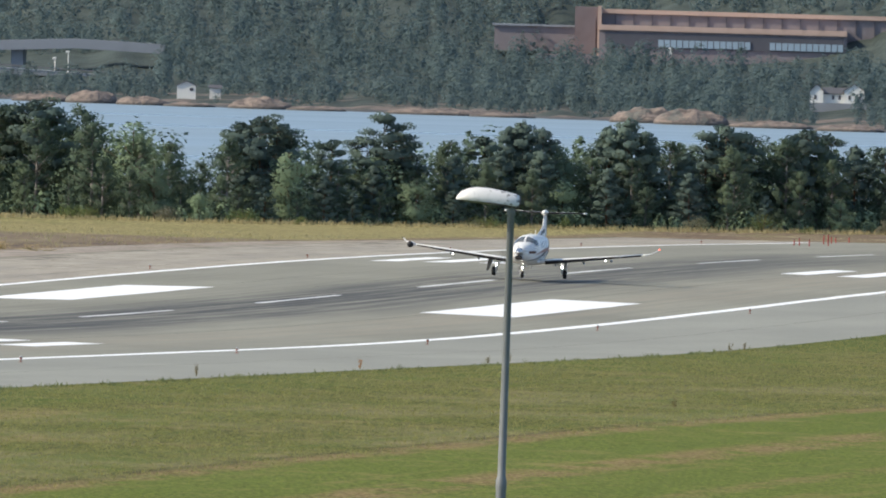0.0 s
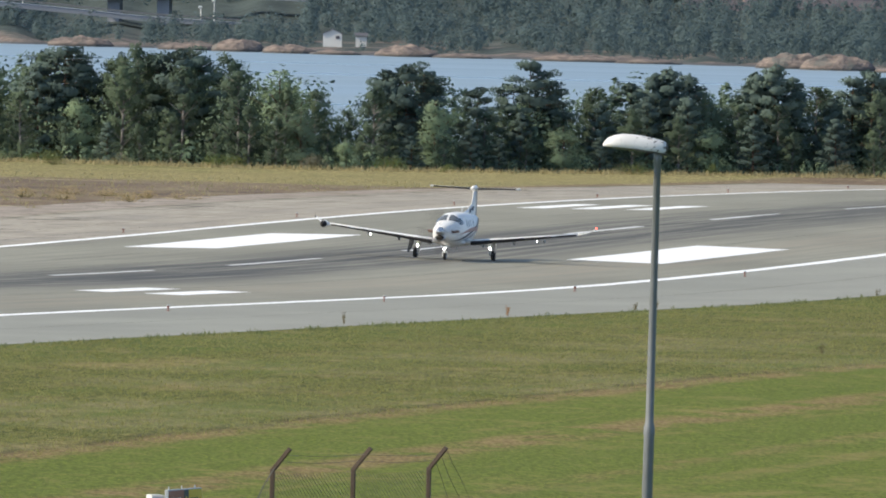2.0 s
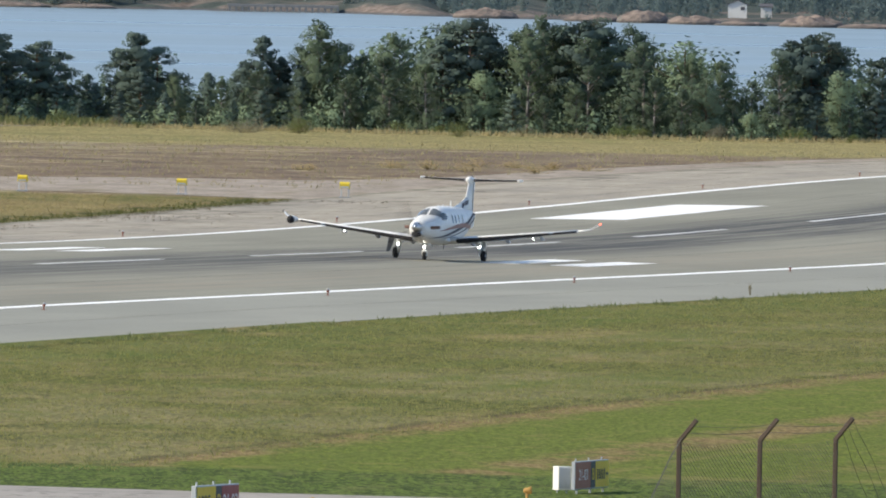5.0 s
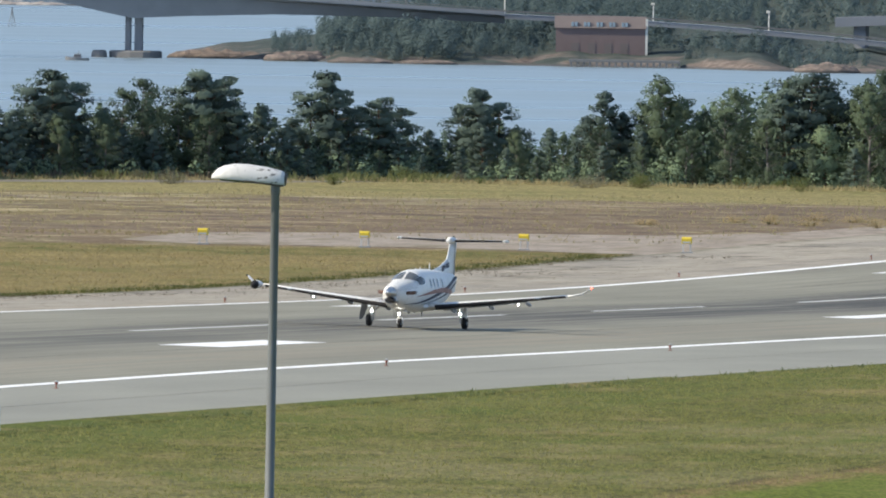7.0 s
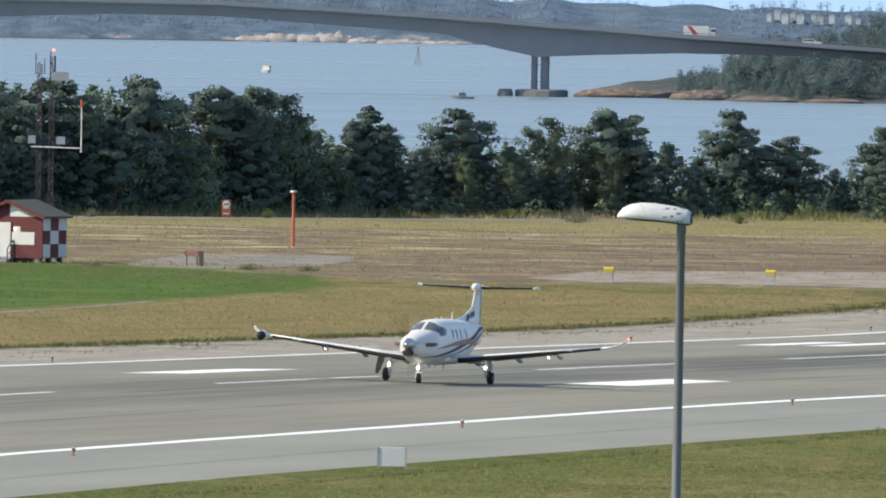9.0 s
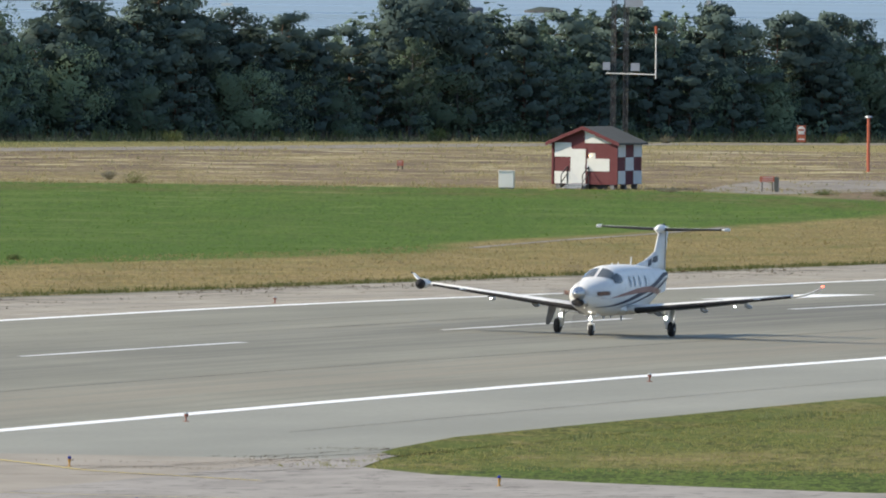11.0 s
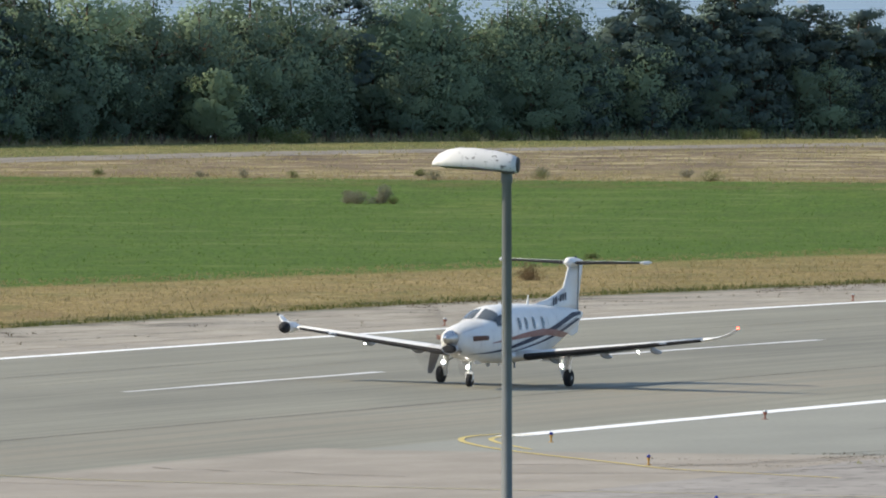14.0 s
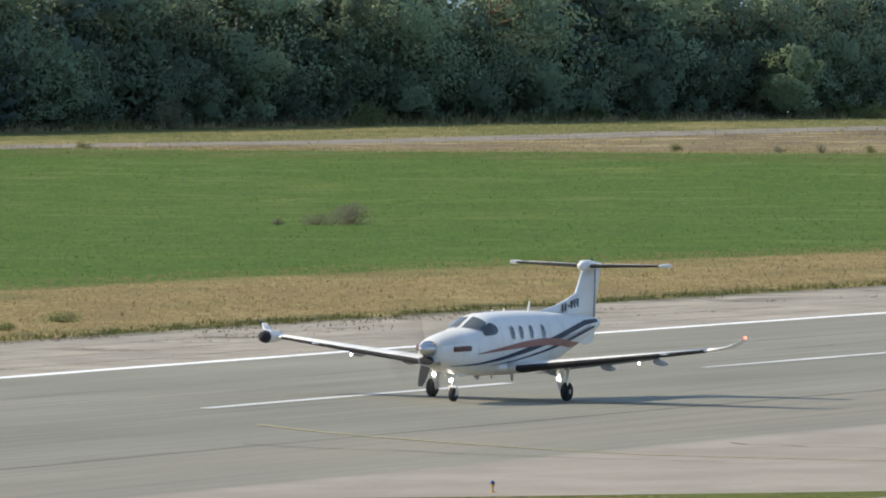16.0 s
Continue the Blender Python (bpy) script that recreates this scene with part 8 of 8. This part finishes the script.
sp = [(-225.6 - abs(rg.normal(0, 1.6)), y) for y in rg.uniform(480, 1130, 7000)]
tufts("grass_verge", sp, rg.uniform(.08, .24, len(sp)), M_VERGE, "dark grass along the far pavement edge", 4)
sp = scatter(26000, -262, -228, 520, 1130)
tufts("dry_grass", sp, rg.uniform(.08, .20, len(sp)), M_STRAW, "dry straw-coloured grass", 5)
sp = [(x, y) for x, y in scatter(34000, -420, -256, 740, 1166) if x < -257 - 9.5 * smooth((y - 955) / 55)]
tufts("field_grass", sp, rg.uniform(.06, .16, len(sp)), M_FIELD, "lush green field grass", 10)
sp = scatter(9000, -420, -230, 1160, 1400)
tufts("heath_grass", sp, rg.uniform(.10, .30, len(sp)), M_PALE, "thin bleached grass on the heath", 11)
sp = [(x, wood_y(x) - 2 - abs(rg.normal(0, 5))) for x in rg.uniform(-470, -190, 7000)]
tufts("wood_edge_grass", sp, rg.uniform(.15, .55, len(sp)), M_PALE, "tall dry grass at the edge of the wood", 6)
sp = []
for c in rg.uniform(-470, -315, 120):
    sp += [(c + q, wood_y(c + q) - rg.uniform(1, 6)) for q in rg.normal(0, .7, 16)]
tufts("tall_weeds", sp, rg.uniform(.35, 1.0, len(sp)), M_GREENWEED, "tall green weeds at the edge of the wood", 12)
sp = [(x, wood_y(x) - rg.uniform(0, 4)) for x in rg.uniform(-460, -330, 1500)]
tufts("fireweed", sp, rg.uniform(.4, .95, len(sp)), M_PINKWEED, "faded fireweed at the edge of the wood", 7)
sp = [(rg.uniform(-420, -262), 1168 + rg.normal(0, 4)) for _ in range(2600)]
tufts("field_edge_grass", sp, rg.uniform(.08, .24, len(sp)), M_STRAW, "dry grass at the edge of the green field", 8)
# cracks with dirt and weeds in the old pavement by the taxiway mouth
M_CRACK = gravel_material("dirt_in_cracks", (0.07, 0.055, 0.042), (0.11, 0.085, 0.065))
rk = random.Random(8)
for i, (x0, y0, x1, y1) in enumerate(((-149.9, 534.9, -147.7, 551.0), (-147.4, 528.5, -144.5, 535.2), (-151.5, 530.0, -147.6, 541.0), (-150.0, 545.0, -148.3, 556.0), (-156.0, 531.0, -149.5, 533.5), (-148.2, 547.0, -145.9, 548.0), (-154, 523, -146, 527), (-165, 524, -156, 519), (-176, 512, -160, 508))):
    pts = [(x0 + (x1 - x0) * k / 9 + rk.uniform(-.25, .25), y0 + (y1 - y0) * k / 9 + rk.uniform(-.5, .5)) for k in range(10)]
    ribbon("pavement_crack", pts, rk.uniform(.06, .16), M_CRACK, 0.03, taxiway)
sp = []
for x0, x1, y0, y1, n in ((-151.5, -148, 543.5, 545.5, 170), (-150.8, -147.4, 553, 555, 200), (-149.6, -146.4, 540.5, 542.5, 170), (-152.5, -147.5, 531.5, 533.5, 120), (-147.6, -146.0, 547, 553, 200), (-155, -150, 537, 538.5, 60), (-148.5, -145.2, 535, 540, 110)):
    sp += [(rg.uniform(x0, x1), rg.uniform(y0, y1)) for _ in range(n)]
joint = []
for jx in (-209.6, -212.3, -216.4, -220.8, -223.5):
    joint += [(jx + rg.normal(0, .22), y) for y in rg.uniform(470, 1180, 900) if noise.noise(Vector((jx, y * .06, 3.0))) > -.05]
tufts("joint_weeds", joint, rg.uniform(.02, .09, len(joint)), M_RUSTY, "low brown weeds along the joints of the old paving", 13)
edge_weeds = [(x, y) for x, y in zip(-226.0 + rg.gamma(1.3, 2.0, 16000), rg.uniform(500, 1130, 16000)) if x < -213 and noise.noise(Vector((x * .25, y * .035, 6.0))) + .5 * noise.noise(Vector((x * .8, y * .15, 2.0))) > .08]
tufts("shoulder_weeds", edge_weeds, rg.uniform(.04, .16, len(edge_weeds)), M_RUSTY, "patchy brown weeds on the old shoulder beside the runway", 14)
tufts("crack_weeds", sp, rg.uniform(.03, .10, len(sp)), M_RUSTY, "low brown weeds in pavement cracks", 9)


# ---- what moves ----
# seconds, x, y, degrees by which the nose points to the far side of the runway, height of the wheels
ROLL_OUT = (
    (0.0, -184.8, 1179.1, -1.6, 0.17), (0.5, -184.0, 1154.5, -1.1, 0.14), (1.0, -183.0, 1126.5, -0.8, 0.09), (1.5, -181.8, 1098.7, -0.8, 0.03), (2.0, -180.7, 1071.0, -0.6, 0.0),
    (2.5, -179.8, 1046.3, -0.2, 0.0), (3.0, -179.2, 1022.4, 0.5, 0.0), (3.5, -178.7, 1000.0, 1.2, 0.0), (4.5, -178.8, 955.5, 1.6, 0.0), (5.8, -179.5, 900.8, 1.7, 0.0), (6.5, -180.3, 873.5, 1.5, 0.0),
    (7.0, -180.8, 854.1, 1.1, 0.0), (8.5, -181.3, 797.1, 0.3, 0.0), (9.0, -181.3, 778.1, 0.4, 0.0), (10.2, -180.6, 733.1, 0.7, 0.0), (11.2, -179.6, 697.0, 0.6, 0.0), (12.5, -178.8, 652.8, 0.9, 0.0),
    (13.5, -178.6, 621.8, 2.3, 0.0), (14.5, -179.3, 593.3, 3.9, 0.0), (15.5, -180.8, 567.0, 5.1, 0.0), (16.0, -181.8, 553.8, 5.7, 0.0))


def motions():
    rows = []
    for t, x, y, dev, up in ROLL_OUT:
        bank = math.degrees(math.atan2(land(x - 2.2, y) - land(x + 2.2, y), 4.4))
        slope = math.degrees(math.atan2(land(x, y - 2.5) - land(x, y + 1.5), 4.0))
        rows.append((t, pose(x, y, land(x, y) + 0.05 + up, -slope, bank, -dev)))
    walk(aircraft, rows)
    road = [(a, zz, BR + 3.0) for a, zz, _ in DECK if a > 11.95] + [(a, zz, 3048.0) for a, zz in ROAD if a < 11.6]
    ra, rz, rr = [q[0] for q in road][::-1], [q[1] for q in road][::-1], [q[2] for q in road][::-1]
    for ob, a0 in ((lorry, 14.14), (van, 13.80)):
        rows = []
        for i in range(17):
            az = a0 - 0.2 * i
            p = polar(az, float(np.interp(az, ra, rr)), float(np.interp(az, ra, rz)) + 0.02)
            rows.append((float(i), pose(p.x, p.y, p.z, 0, 0, az)))
        walk(ob, rows)
    for ob, az, r, rate in ((boats[1], 13.055, 2960, 0.032), (boats[0], 13.648, 3540, -0.004)):
        walk(ob, [(t, at_far(az + rate * (t - 9.0), r, SEA) @ pose(0, 0, 0, 0, 0, 178 if r < 3000 else 80)) for t in (0.0, 8.0, 16.0)])
    walk(propeller, [(i * 0.1, pose(0, -5.55, 1.66, 0, 41.0 * i, 0)) for i in range(161)])


motions()
